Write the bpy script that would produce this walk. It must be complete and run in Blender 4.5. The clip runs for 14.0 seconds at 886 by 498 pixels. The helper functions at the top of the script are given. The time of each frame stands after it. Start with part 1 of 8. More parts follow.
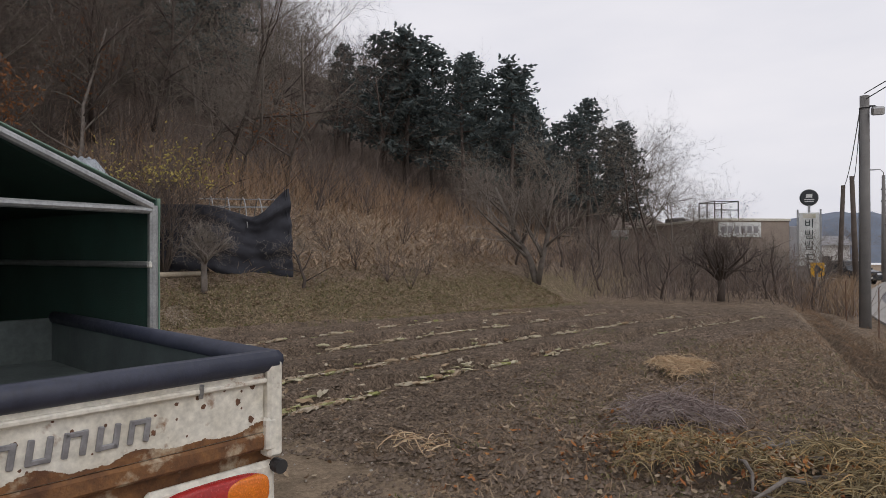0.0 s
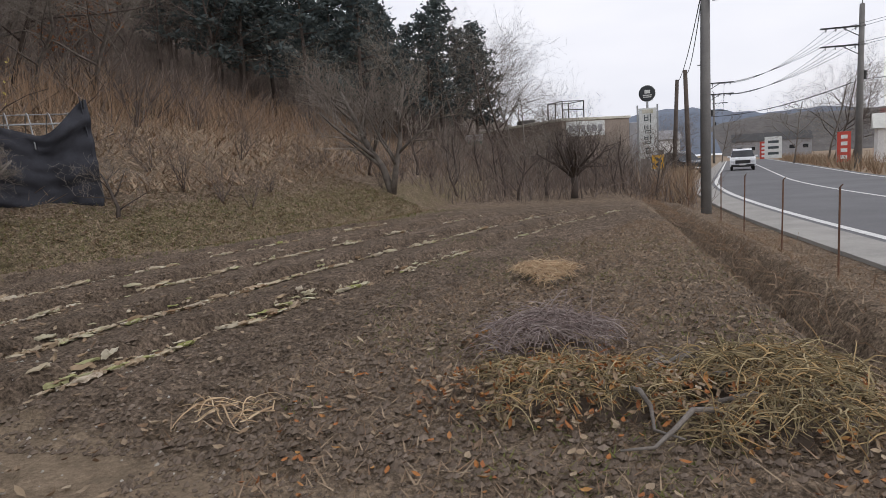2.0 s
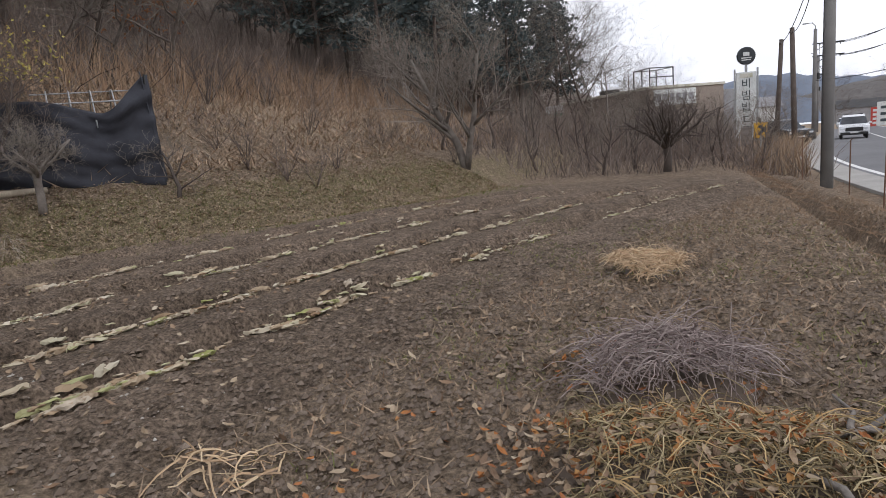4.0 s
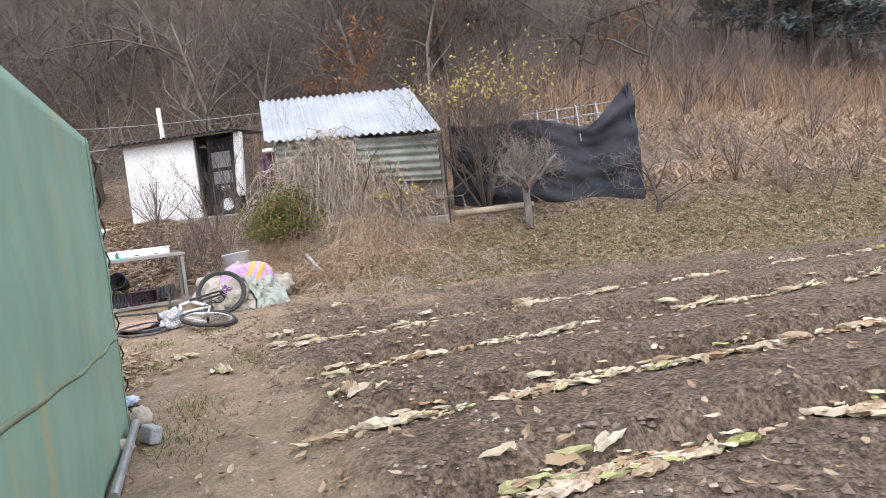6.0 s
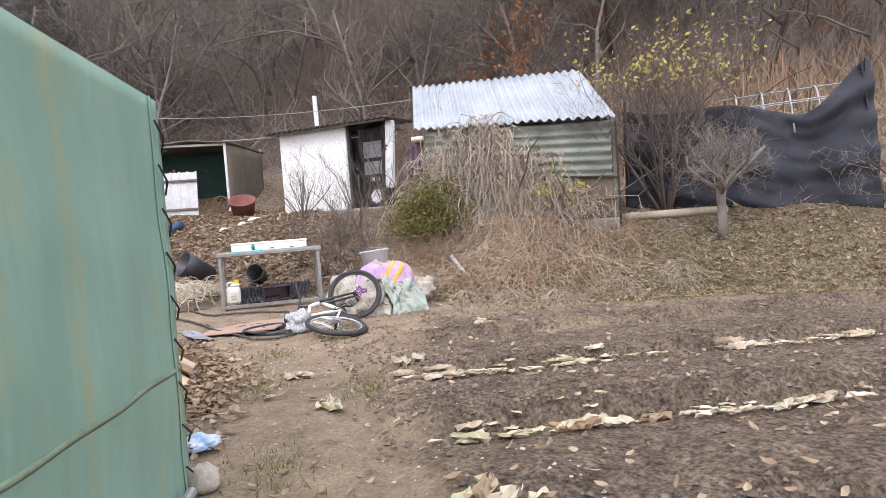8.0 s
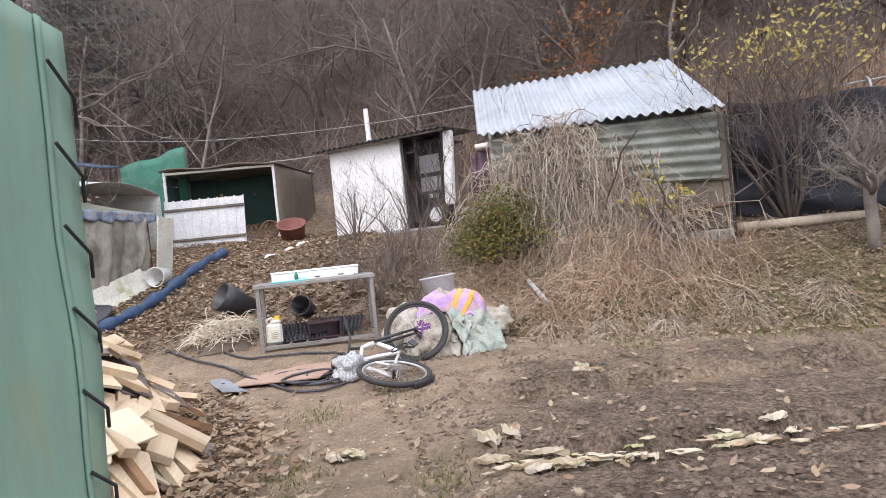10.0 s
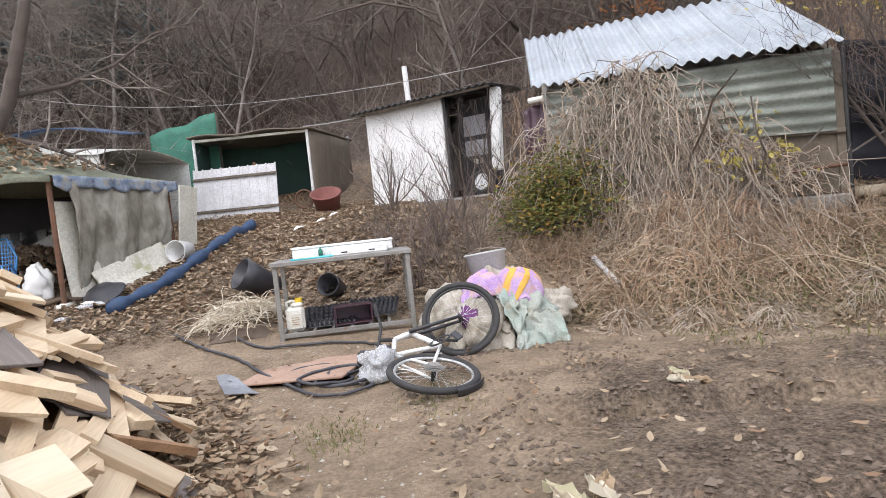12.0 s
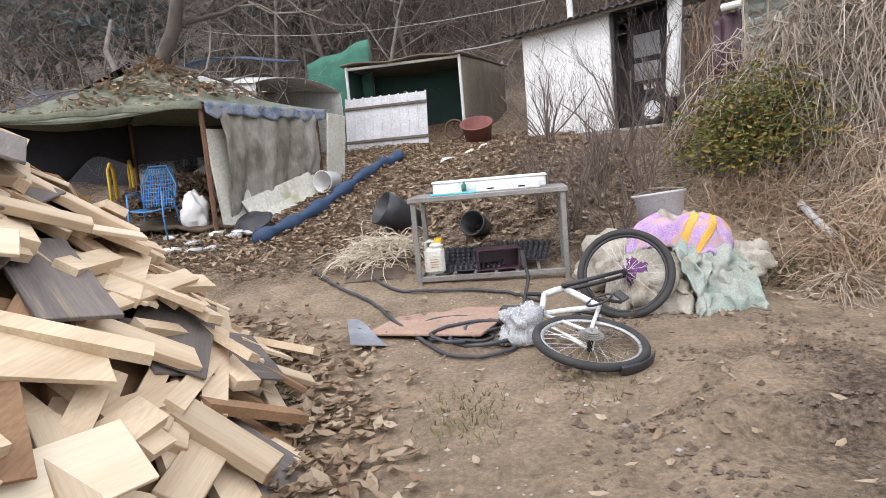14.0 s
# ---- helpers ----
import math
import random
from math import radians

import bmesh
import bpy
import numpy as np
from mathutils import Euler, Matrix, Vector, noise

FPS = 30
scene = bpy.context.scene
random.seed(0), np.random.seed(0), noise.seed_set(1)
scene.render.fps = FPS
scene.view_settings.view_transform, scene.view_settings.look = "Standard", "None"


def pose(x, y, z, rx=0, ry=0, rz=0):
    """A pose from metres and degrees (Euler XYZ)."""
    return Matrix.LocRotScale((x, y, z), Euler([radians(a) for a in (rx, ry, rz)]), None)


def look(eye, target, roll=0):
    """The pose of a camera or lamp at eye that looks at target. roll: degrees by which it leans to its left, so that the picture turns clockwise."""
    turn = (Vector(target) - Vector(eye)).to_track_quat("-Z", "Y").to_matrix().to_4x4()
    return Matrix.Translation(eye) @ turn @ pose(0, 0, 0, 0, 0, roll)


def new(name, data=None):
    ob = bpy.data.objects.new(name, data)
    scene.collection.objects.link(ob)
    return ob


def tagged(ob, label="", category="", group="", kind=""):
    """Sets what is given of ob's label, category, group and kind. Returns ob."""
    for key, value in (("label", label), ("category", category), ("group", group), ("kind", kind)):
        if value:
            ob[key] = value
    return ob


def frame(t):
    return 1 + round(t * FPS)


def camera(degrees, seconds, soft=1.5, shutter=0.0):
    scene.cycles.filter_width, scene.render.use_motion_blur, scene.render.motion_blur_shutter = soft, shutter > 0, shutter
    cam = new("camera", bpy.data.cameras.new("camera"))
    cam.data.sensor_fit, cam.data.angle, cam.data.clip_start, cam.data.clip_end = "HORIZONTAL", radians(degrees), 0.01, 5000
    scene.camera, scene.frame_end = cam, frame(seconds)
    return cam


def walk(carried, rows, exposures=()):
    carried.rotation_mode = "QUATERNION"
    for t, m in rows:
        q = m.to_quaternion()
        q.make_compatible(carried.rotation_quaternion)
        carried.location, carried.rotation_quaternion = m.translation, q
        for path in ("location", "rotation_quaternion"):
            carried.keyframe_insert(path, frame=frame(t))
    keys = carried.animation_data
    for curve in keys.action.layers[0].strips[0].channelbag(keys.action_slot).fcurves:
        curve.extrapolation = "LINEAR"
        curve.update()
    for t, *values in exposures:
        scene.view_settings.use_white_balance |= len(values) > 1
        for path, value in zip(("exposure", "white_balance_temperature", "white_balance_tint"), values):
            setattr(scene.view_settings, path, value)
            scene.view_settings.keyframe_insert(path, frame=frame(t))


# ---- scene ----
PATH = [
    (0, (0.751, 0.984, 1.559), (-0.069, 2.808, 1.568), -0.1),
    (0.5, (0.7, 1.286, 1.509), (0.056, 3.178, 1.438), -2.2),
    (1, (0.715, 1.663, 1.493), (0.215, 3.594, 1.338), -2.9),
    (1.5, (0.684, 1.928, 1.447), (0.246, 3.867, 1.224), -2.4),
    (2, (0.551, 2.201, 1.451), (0.135, 4.138, 1.176), -3.6),
    (2.2, (0.495, 2.331, 1.427), (0.083, 4.262, 1.111), -3.1),
    (4.3, (0.237, 3.474, 1.362), (-0.515, 5.298, 1.033), -4.6),
    (4.5, (0.088, 3.536, 1.344), (-0.752, 5.323, 1.022), -4.3),
    (5, (-0.191, 3.741, 1.347), (-1.294, 5.384, 1.062), -6.7),
    (5.5, (-0.515, 4.059, 1.3), (-2.025, 5.361, 1.147), -6.4),
    (6, (-0.942, 4.276, 1.258), (-2.64, 5.325, 1.12), -6.4),
    (6.5, (-1.293, 4.453, 1.269), (-3.044, 5.408, 1.121), -5.4),
    (7, (-1.629, 4.647, 1.314), (-3.473, 5.415, 1.219), -4.0),
    (7.5, (-1.968, 4.768, 1.298), (-3.85, 5.44, 1.208), -3.6),
    (8, (-2.29, 4.877, 1.275), (-4.186, 5.504, 1.173), -4.1),
    (8.5, (-2.694, 4.99, 1.288), (-4.609, 5.558, 1.185), -4.3),
    (9, (-3.062, 5.03, 1.278), (-5.001, 5.518, 1.278), -5.2),
    (9.2, (-3.181, 5.058, 1.267), (-5.124, 5.534, 1.281), -5.3),
    (11.3, (-4.604, 5.277, 1.279), (-6.553, 5.714, 1.167), -6.5),
    (11.5, (-4.677, 5.329, 1.258), (-6.629, 5.755, 1.162), -6.0),
    (12, (-4.919, 5.339, 1.258), (-6.89, 5.664, 1.158), -6.0),
    (12.5, (-5.29, 5.333, 1.261), (-7.278, 5.512, 1.146), -8.1),
    (13, (-5.518, 5.331, 1.258), (-7.51, 5.234, 1.106), -7.3),
    (13.5, (-5.678, 5.389, 1.253), (-7.663, 5.248, 1.051), -3.8),
    (14, (-5.738, 5.408, 1.247), (-7.715, 5.247, 0.988), -5.1),
]
EXPO = [(0.0, -0.64, 6650, 14), (0.5, -0.78, 6600, 13), (1.0, -0.72, 6600, 13), (1.5, -0.58, 6550, 13), (2.2, -0.38, 6500, 13), (4.4, -0.05, 6350, 13), (5.0, 0.45, 6300, 13), (5.6, 0.88, 6300, 14), (7.0, 0.95, 6300, 16), (9.2, 0.85, 6300, 16), (11.3, 0.75, 6350, 14), (14.0, 0.7, 6350, 13)]
cam = camera(69.3, 14.0, 0.6)
walk(cam, [(t, look(eye, to, roll)) for t, eye, to, roll in PATH], EXPO)

# ---------------------------------------------------------------- sky and sun
world = bpy.data.worlds.new("overcast_sky")
scene.world = world
world.use_nodes = True
wn, wl = world.node_tree.nodes, world.node_tree.links
sky = wn.new("ShaderNodeTexSky")
sky.sky_type, sky.sun_disc = "NISHITA", False
sky.sun_elevation, sky.sun_rotation = radians(38), radians(120)
sky.air_density, sky.dust_density, sky.ozone_density = 1.0, 4.0, 1.0
cloud_at = wn.new("ShaderNodeTexCoord")
cloud = wn.new("ShaderNodeTexNoise")
cloud.inputs["Scale"].default_value, cloud.inputs["Detail"].default_value = 2.2, 5
cloud_map = wn.new("ShaderNodeMapping")
cloud_map.inputs["Scale"].default_value = (1, 1, 3.5)
cloud_ramp = wn.new("ShaderNodeValToRGB")
cloud_ramp.color_ramp.elements[0].position, cloud_ramp.color_ramp.elements[0].color = 0.3, (12.0, 12.5, 13.6, 1)
cloud_ramp.color_ramp.elements[1].position, cloud_ramp.color_ramp.elements[1].color = 0.72, (14.6, 14.8, 15.4, 1)
veil = wn.new("ShaderNodeMix")
veil.data_type = "RGBA"
veil.inputs["Factor"].default_value = 0.88
wl.new(cloud_at.outputs["Generated"], cloud_map.inputs["Vector"])
wl.new(cloud_map.outputs["Vector"], cloud.inputs["Vector"])
wl.new(cloud.outputs["Fac"], cloud_ramp.inputs["Fac"])
wl.new(sky.outputs["Color"], veil.inputs["A"])
wl.new(cloud_ramp.outputs["Color"], veil.inputs["B"])
wl.new(veil.outputs["Result"], wn["Background"].inputs["Color"])
wn["Background"].inputs["Strength"].default_value = 0.1

sun = new("sun", bpy.data.lights.new("sun", "SUN"))
sun.data.energy, sun.data.angle, sun.data.color = 0.9, radians(25), (1.0, 0.98, 0.95)
sun.matrix_world = look((0, 0, 40), (-31, 20, -2))


# ---------------------------------------------------------------- mesh tools
class Geo:
    """Collects points and faces of one mesh."""

    def __init__(self):
        self.v, self.f = [], []

    def add(self, vs, fs):
        k = len(self.v)
        self.v.extend(tuple(p) for p in vs)
        self.f.extend(tuple(i + k for i in q) for q in fs)
        return self

    def box(self, size, m=None, b=0.0):
        """A box about its centre, its edges chamfered by b."""
        h = [s / 2 for s in size]
        m = m or Matrix()
        signs = [(x, y, z) for x in (-1, 1) for y in (-1, 1) for z in (-1, 1)]
        if b <= 0:
            vs = [m @ Vector((s[0] * h[0], s[1] * h[1], s[2] * h[2])) for s in signs]
            return self.add(vs, [(0, 1, 3, 2), (4, 6, 7, 5), (0, 4, 5, 1), (2, 3, 7, 6), (0, 2, 6, 4), (1, 5, 7, 3)])
        b = min(b, min(h) * 0.8)
        vs, at = [], {}
        for s in signs:
            for a in range(3):
                at[s, a] = len(vs)
                vs.append(Vector([s[i] * (h[i] if i == a else h[i] - b) for i in range(3)]))
        fs = []
        for a in range(3):
            o, p = [i for i in range(3) if i != a]
            for sg in (-1, 1):
                ring = []
                for so, q in ((-1, -1), (1, -1), (1, 1), (-1, 1)):
                    s = [0, 0, 0]
                    s[a], s[o], s[p] = sg, so, q
                    ring.append(at[tuple(s), a])
                fs.append(ring)
            for so in (-1, 1):
                for q in (-1, 1):
                    e = []
                    for sg in (-1, 1):
                        s = [0, 0, 0]
                        s[a], s[o], s[p] = sg, so, q
                        e.append(tuple(s))
                    fs.append([at[e[0], o], at[e[0], p], at[e[1], p], at[e[1], o]])
        fs += [[at[s, 0], at[s, 1], at[s, 2]] for s in signs]
        for i, q in enumerate(fs):
            c = sum((vs[j] for j in q), Vector()) / len(q)
            n = (vs[q[1]] - vs[q[0]]).cross(vs[q[2]] - vs[q[0]])
            if n.dot(c) < 0:
                fs[i] = q[::-1]
        return self.add([m @ p for p in vs], fs)

    def tube(self, pts, rads, n=6, cap=True, m=None):
        """A round bar along pts, rads thick at each."""
        pts = [Vector(p) for p in pts]
        if not hasattr(rads, "__len__"):
            rads = [rads] * len(pts)
        vs, side = [], None
        for i, p in enumerate(pts):
            d = (pts[min(i + 1, len(pts) - 1)] - pts[max(i - 1, 0)]).normalized()
            if side is None:
                side = d.orthogonal().normalized()
            else:
                side = (side - d * side.dot(d)).normalized()
            up = d.cross(side)
            for k in range(n):
                a = 2 * math.pi * k / n
                vs.append(p + (side * math.cos(a) + up * math.sin(a)) * rads[i])
        fs = []
        for i in range(len(pts) - 1):
            for k in range(n):
                j = (k + 1) % n
                fs.append((i * n + k, i * n + j, (i + 1) * n + j, (i + 1) * n + k))
        if cap and n > 2:
            fs.append(tuple(range(n))[::-1])
            fs.append(tuple((len(pts) - 1) * n + k for k in range(n)))
        return self.add([m @ p for p in vs] if m else vs, fs)

    def ring(self, big, small, n=28, k=8, m=None):
        """A torus about z."""
        m = m or Matrix()
        vs, fs = [], []
        for i in range(n):
            a = 2 * math.pi * i / n
            for j in range(k):
                c = 2 * math.pi * j / k
                r = big + small * math.cos(c)
                vs.append(m @ Vector((r * math.cos(a), r * math.sin(a), small * math.sin(c))))
        for i in range(n):
            for j in range(k):
                fs.append((i * k + j, (i + 1) % n * k + j, (i + 1) % n * k + (j + 1) % k, i * k + (j + 1) % k))
        return self.add(vs, fs)

    def lathe(self, profile, n=20, m=None):
        """Turns (radius, height) pairs about z."""
        m = m or Matrix()
        vs, fs = [], []
        for r, z in profile:
            vs += [m @ Vector((r * math.cos(2 * math.pi * k / n), r * math.sin(2 * math.pi * k / n), z)) for k in range(n)]
        for i in range(len(profile) - 1):
            for k in range(n):
                j = (k + 1) % n
                fs.append((i * n + k, i * n + j, (i + 1) * n + j, (i + 1) * n + k))
        return self.add(vs, fs)

    def sheet(self, nu, nv, fn, thick=0.01):
        """A skin fn(u, v) with a thickness."""
        p = [[Vector(fn(i / nu, j / nv)) for j in range(nv + 1)] for i in range(nu + 1)]
        w = nv + 1
        top, low = [], []
        for i in range(nu + 1):
            for j in range(nv + 1):
                a = p[min(i + 1, nu)][j] - p[max(i - 1, 0)][j]
                c = p[i][min(j + 1, nv)] - p[i][max(j - 1, 0)]
                n = a.cross(c)
                n = n.normalized() if n.length > 1e-9 else Vector((0, 0, 1))
                top.append(p[i][j] + n * thick / 2)
                low.append(p[i][j] - n * thick / 2)
        k = len(top)
        fs = []
        for i in range(nu):
            for j in range(nv):
                q = (i * w + j, (i + 1) * w + j, (i + 1) * w + j + 1, i * w + j + 1)
                fs.append(q)
                fs.append(tuple(a + k for a in q[::-1]))
        rim = [i * w for i in range(nu + 1)] + [nu * w + j for j in range(1, w)] + [i * w + nv for i in range(nu - 1, -1, -1)] + [j for j in range(nv - 1, 0, -1)]
        for a, c in zip(rim, rim[1:] + rim[:1]):
            fs.append((c, a, a + k, c + k))
        return self.add(top + low, fs)

    def poly(self, pts):
        return self.add(pts, [tuple(range(len(pts)))])

    def mesh(self, name, material, smooth=False):
        me = bpy.data.meshes.new(name)
        me.from_pydata(self.v, [], self.f)
        me.materials.append(material)
        if smooth:
            me.polygons.foreach_set("use_smooth", [True] * len(me.polygons))
        me.update()
        return me


def part(name, geo, material, parent=None, label="", smooth=False, m=None):
    ob = new(name, geo.mesh(name, material, smooth))
    ob.parent = parent
    if m is not None:
        ob.matrix_basis = m
    return tagged(ob, label)


def thing(name, label, category, m, group=""):
    ob = new(name)
    ob.empty_display_size = 0.1
    ob.matrix_basis = m
    return tagged(ob, label, category, group)


def stuff(name, geo, material, label, category, smooth=False):
    return tagged(part(name, geo, material, None, "", smooth), label, category, "", "stuff")


def setting(name, geo, material, label, smooth=False):
    return tagged(part(name, geo, material, None, "", smooth), label, "", "", "structure")


def aim(p, q):
    """Degrees by which local x turns to run from p to q."""
    return math.degrees(math.atan2(q[1] - p[1], q[0] - p[0]))


def between(p, q):
    """The pose at the middle of p and q with local z along them, and their distance."""
    p, q = Vector(p), Vector(q)
    d = q - p
    return Matrix.Translation((p + q) / 2) @ d.to_track_quat("Z", "Y").to_matrix().to_4x4(), d.length


# ---------------------------------------------------------------- materials
def mat(name, c1, c2=None, rough=0.8, scale=3.0, fine=40.0, bump=0.3, metal=0.0, grain=0.25, vary=0.0, stain=None, stain_at=0.6, stain_scale=5.0,
        stretch=(1, 1, 1), depth=0.01, clear=0.0, coords="Object"):
    """A surface whose colour runs from c1 to c2 in patches, with fine grain, relief and stains."""
    m = bpy.data.materials.new(name)
    m.use_nodes = True
    n, l = m.node_tree.nodes, m.node_tree.links
    bs = n["Principled BSDF"]
    tc = n.new("ShaderNodeTexCoord")
    mp = n.new("ShaderNodeMapping")
    mp.inputs["Scale"].default_value = stretch
    l.new(tc.outputs[coords], mp.inputs["Vector"])

    def field(s, detail=4.0):
        t = n.new("ShaderNodeTexNoise")
        t.inputs["Scale"].default_value, t.inputs["Detail"].default_value, t.inputs["Roughness"].default_value = s, detail, 0.6
        l.new(mp.outputs["Vector"], t.inputs["Vector"])
        return t.outputs["Fac"]

    def mix(f, a, b, kind="MIX"):
        x = n.new("ShaderNodeMix")
        x.data_type, x.blend_type = "RGBA", kind
        for sock, val in (("Factor", f), ("A", a), ("B", b)):
            if isinstance(val, bpy.types.NodeSocket):
                l.new(val, x.inputs[sock])
            else:
                x.inputs[sock].default_value = val if sock == "Factor" else (*val, 1)
        return x.outputs["Result"]

    def ramp(f, lo, hi, a=0.0, b=1.0):
        r = n.new("ShaderNodeMapRange")
        r.inputs["From Min"].default_value, r.inputs["From Max"].default_value = lo, hi
        r.inputs["To Min"].default_value, r.inputs["To Max"].default_value = a, b
        l.new(f, r.inputs["Value"])
        return r.outputs["Result"]

    big, small = field(scale), field(fine, 6.0)
    col = mix(ramp(big, 0.35, 0.65), c1, c2 or tuple(c * 0.75 for c in c1))
    grey = n.new("ShaderNodeCombineColor")
    g = ramp(small, 0.3, 0.7, 1 - grain, 1 + grain * 0.7)
    for k in range(3):
        l.new(g, grey.inputs[k])
    col = mix(1.0, col, grey.outputs["Color"], "MULTIPLY")
    if stain:
        col = mix(ramp(field(stain_scale, 6.0), stain_at - 0.04, stain_at + 0.08), col, stain)
    if vary:
        oi = n.new("ShaderNodeObjectInfo")
        hs = n.new("ShaderNodeHueSaturation")
        l.new(ramp(oi.outputs["Random"], 0, 1, 1 - vary, 1 + vary), hs.inputs["Value"])
        l.new(col, hs.inputs["Color"])
        col = hs.outputs["Color"]
    l.new(col, bs.inputs["Base Color"])
    bs.inputs["Metallic"].default_value = metal
    l.new(ramp(small, 0.3, 0.7, max(0.05, rough - 0.1), min(1, rough + 0.1)), bs.inputs["Roughness"])
    if clear:
        bs.inputs["Transmission Weight"].default_value = clear
    bp = n.new("ShaderNodeBump")
    bp.inputs["Strength"].default_value, bp.inputs["Distance"].default_value = bump, depth
    l.new(small, bp.inputs["Height"])
    l.new(bp.outputs["Normal"], bs.inputs["Normal"])
    return m


def island(name, colours, rough=0.85, back=0.0):
    """Leaves, stalks or clods: every piece takes a colour of its own out of the row."""
    m = bpy.data.materials.new(name)
    m.use_nodes = True
    n, l = m.node_tree.nodes, m.node_tree.links
    g = n.new("ShaderNodeNewGeometry")
    r = n.new("ShaderNodeValToRGB")
    els = r.color_ramp.elements
    while len(els) < len(colours):
        els.new(0.5)
    for i, c in enumerate(colours):
        els[i].position, els[i].color = i / max(1, len(colours) - 1), (*c, 1)
    l.new(g.outputs["Random Per Island"], r.inputs["Fac"])
    l.new(r.outputs["Color"], n["Principled BSDF"].inputs["Base Color"])
    n["Principled BSDF"].inputs["Roughness"].default_value = rough
    n["Principled BSDF"].inputs["Specular IOR Level"].default_value = 0.2
    if back:
        t = n.new("ShaderNodeBsdfTranslucent")
        l.new(r.outputs["Color"], t.inputs["Color"])
        mx = n.new("ShaderNodeMixShader")
        mx.inputs["Fac"].default_value = back
        l.new(n["Principled BSDF"].outputs["BSDF"], mx.inputs[1])
        l.new(t.outputs["BSDF"], mx.inputs[2])
        l.new(mx.outputs["Shader"], n["Material Output"].inputs["Surface"])
    return m


BARK = mat("bark", (0.115, 0.09, 0.075), (0.075, 0.06, 0.05), 0.95, 4, 60, 0.6, vary=0.25)
BARK_PALE = mat("pale_bark", (0.215, 0.19, 0.165), (0.125, 0.105, 0.09), 0.95, 5, 70, 0.6, vary=0.1)
TWIG = mat("twig_bark", (0.16, 0.122, 0.1), (0.10, 0.078, 0.066), 0.95, 2, 30, 0.2, vary=0.3)
TWIG_GREY = mat("grey_twig", (0.27, 0.235, 0.2), (0.17, 0.145, 0.12), 0.95, 2, 30, 0.2, vary=0.15)
# Needle colours are lightened and greyed to carry the hillside's haze.
PINE = island("hazed_pine_needles", [(0.06, 0.08, 0.082), (0.09, 0.115, 0.115), (0.12, 0.14, 0.132), (0.07, 0.092, 0.096)], 0.9, 0.25)
YELLOW_LEAF = island("yellow_leaf", [(0.48, 0.37, 0.09), (0.52, 0.44, 0.15), (0.34, 0.31, 0.1), (0.4, 0.28, 0.08)], 0.7, 0.3)
RUSSET = island("russet_leaf", [(0.22, 0.09, 0.04), (0.28, 0.13, 0.06), (0.18, 0.10, 0.05)], 0.8, 0.2)
EVERGREEN = island("evergreen_leaf", [(0.10, 0.12, 0.035), (0.15, 0.16, 0.045), (0.07, 0.09, 0.028), (0.27, 0.17, 0.045), (0.12, 0.13, 0.04)], 0.6, 0.15)
DRY_LEAF = island("dry_leaf", [(0.27, 0.19, 0.125), (0.36, 0.28, 0.19), (0.18, 0.12, 0.08), (0.43, 0.35, 0.25), (0.30, 0.215, 0.14), (0.22, 0.14, 0.09)], 0.85, 0.1)
HILL_GRASS = island("pale_hill_grass", [(0.34, 0.25, 0.165), (0.42, 0.325, 0.225), (0.24, 0.16, 0.105), (0.36, 0.235, 0.15), (0.46, 0.37, 0.265), (0.17, 0.12, 0.085)], 0.9)
RUST_GRASS = island("rust_dry_grass", [(0.38, 0.27, 0.175), (0.48, 0.37, 0.25), (0.26, 0.175, 0.12), (0.54, 0.45, 0.33), (0.38, 0.23, 0.14), (0.17, 0.115, 0.08), (0.42, 0.36, 0.29)], 0.9)
FALLEN_ORANGE = island("orange_leaf", [(0.35, 0.15, 0.05), (0.28, 0.11, 0.05), (0.4, 0.22, 0.08)], 0.8)
STRAW = island("straw", [(0.5, 0.36, 0.22), (0.6, 0.47, 0.31), (0.36, 0.24, 0.14), (0.52, 0.37, 0.24)], 0.85)
PALE_STRAW = island("pale_straw", [(0.52, 0.46, 0.36), (0.62, 0.57, 0.46), (0.42, 0.35, 0.26), (0.55, 0.48, 0.36)], 0.85)
DRY_GRASS = island("dry_grass", [(0.25, 0.18, 0.12), (0.33, 0.25, 0.17), (0.2, 0.13, 0.085), (0.27, 0.175, 0.11), (0.38, 0.31, 0.22)], 0.9)
REED = island("red_brown_reed", [(0.23, 0.145, 0.09), (0.31, 0.21, 0.135), (0.18, 0.12, 0.08), (0.36, 0.255, 0.17)], 0.9)
UNDERGROWTH = island("undergrowth_stem", [(0.13, 0.105, 0.092), (0.22, 0.175, 0.148), (0.085, 0.068, 0.06), (0.32, 0.265, 0.228), (0.17, 0.115, 0.085)], 0.95)
GREY_STALK = island("grey_stalk", [(0.22, 0.17, 0.155), (0.34, 0.28, 0.255), (0.13, 0.095, 0.09), (0.43, 0.37, 0.34)], 0.9)
ORANGE_STALK = island("orange_stalk", [(0.36, 0.23, 0.105), (0.47, 0.34, 0.17), (0.12, 0.085, 0.05), (0.44, 0.36, 0.21), (0.2, 0.165, 0.09), (0.1, 0.075, 0.048), (0.3, 0.24, 0.13), (0.15, 0.12, 0.075)], 0.85)
VINE = island("dry_vine", [(0.36, 0.31, 0.25), (0.47, 0.41, 0.34), (0.2, 0.16, 0.13), (0.42, 0.33, 0.24), (0.14, 0.11, 0.09)], 0.9)
GREEN_GRASS = island("winter_grass", [(0.10, 0.12, 0.035), (0.15, 0.155, 0.05), (0.2, 0.18, 0.07), (0.12, 0.13, 0.045)], 0.85)
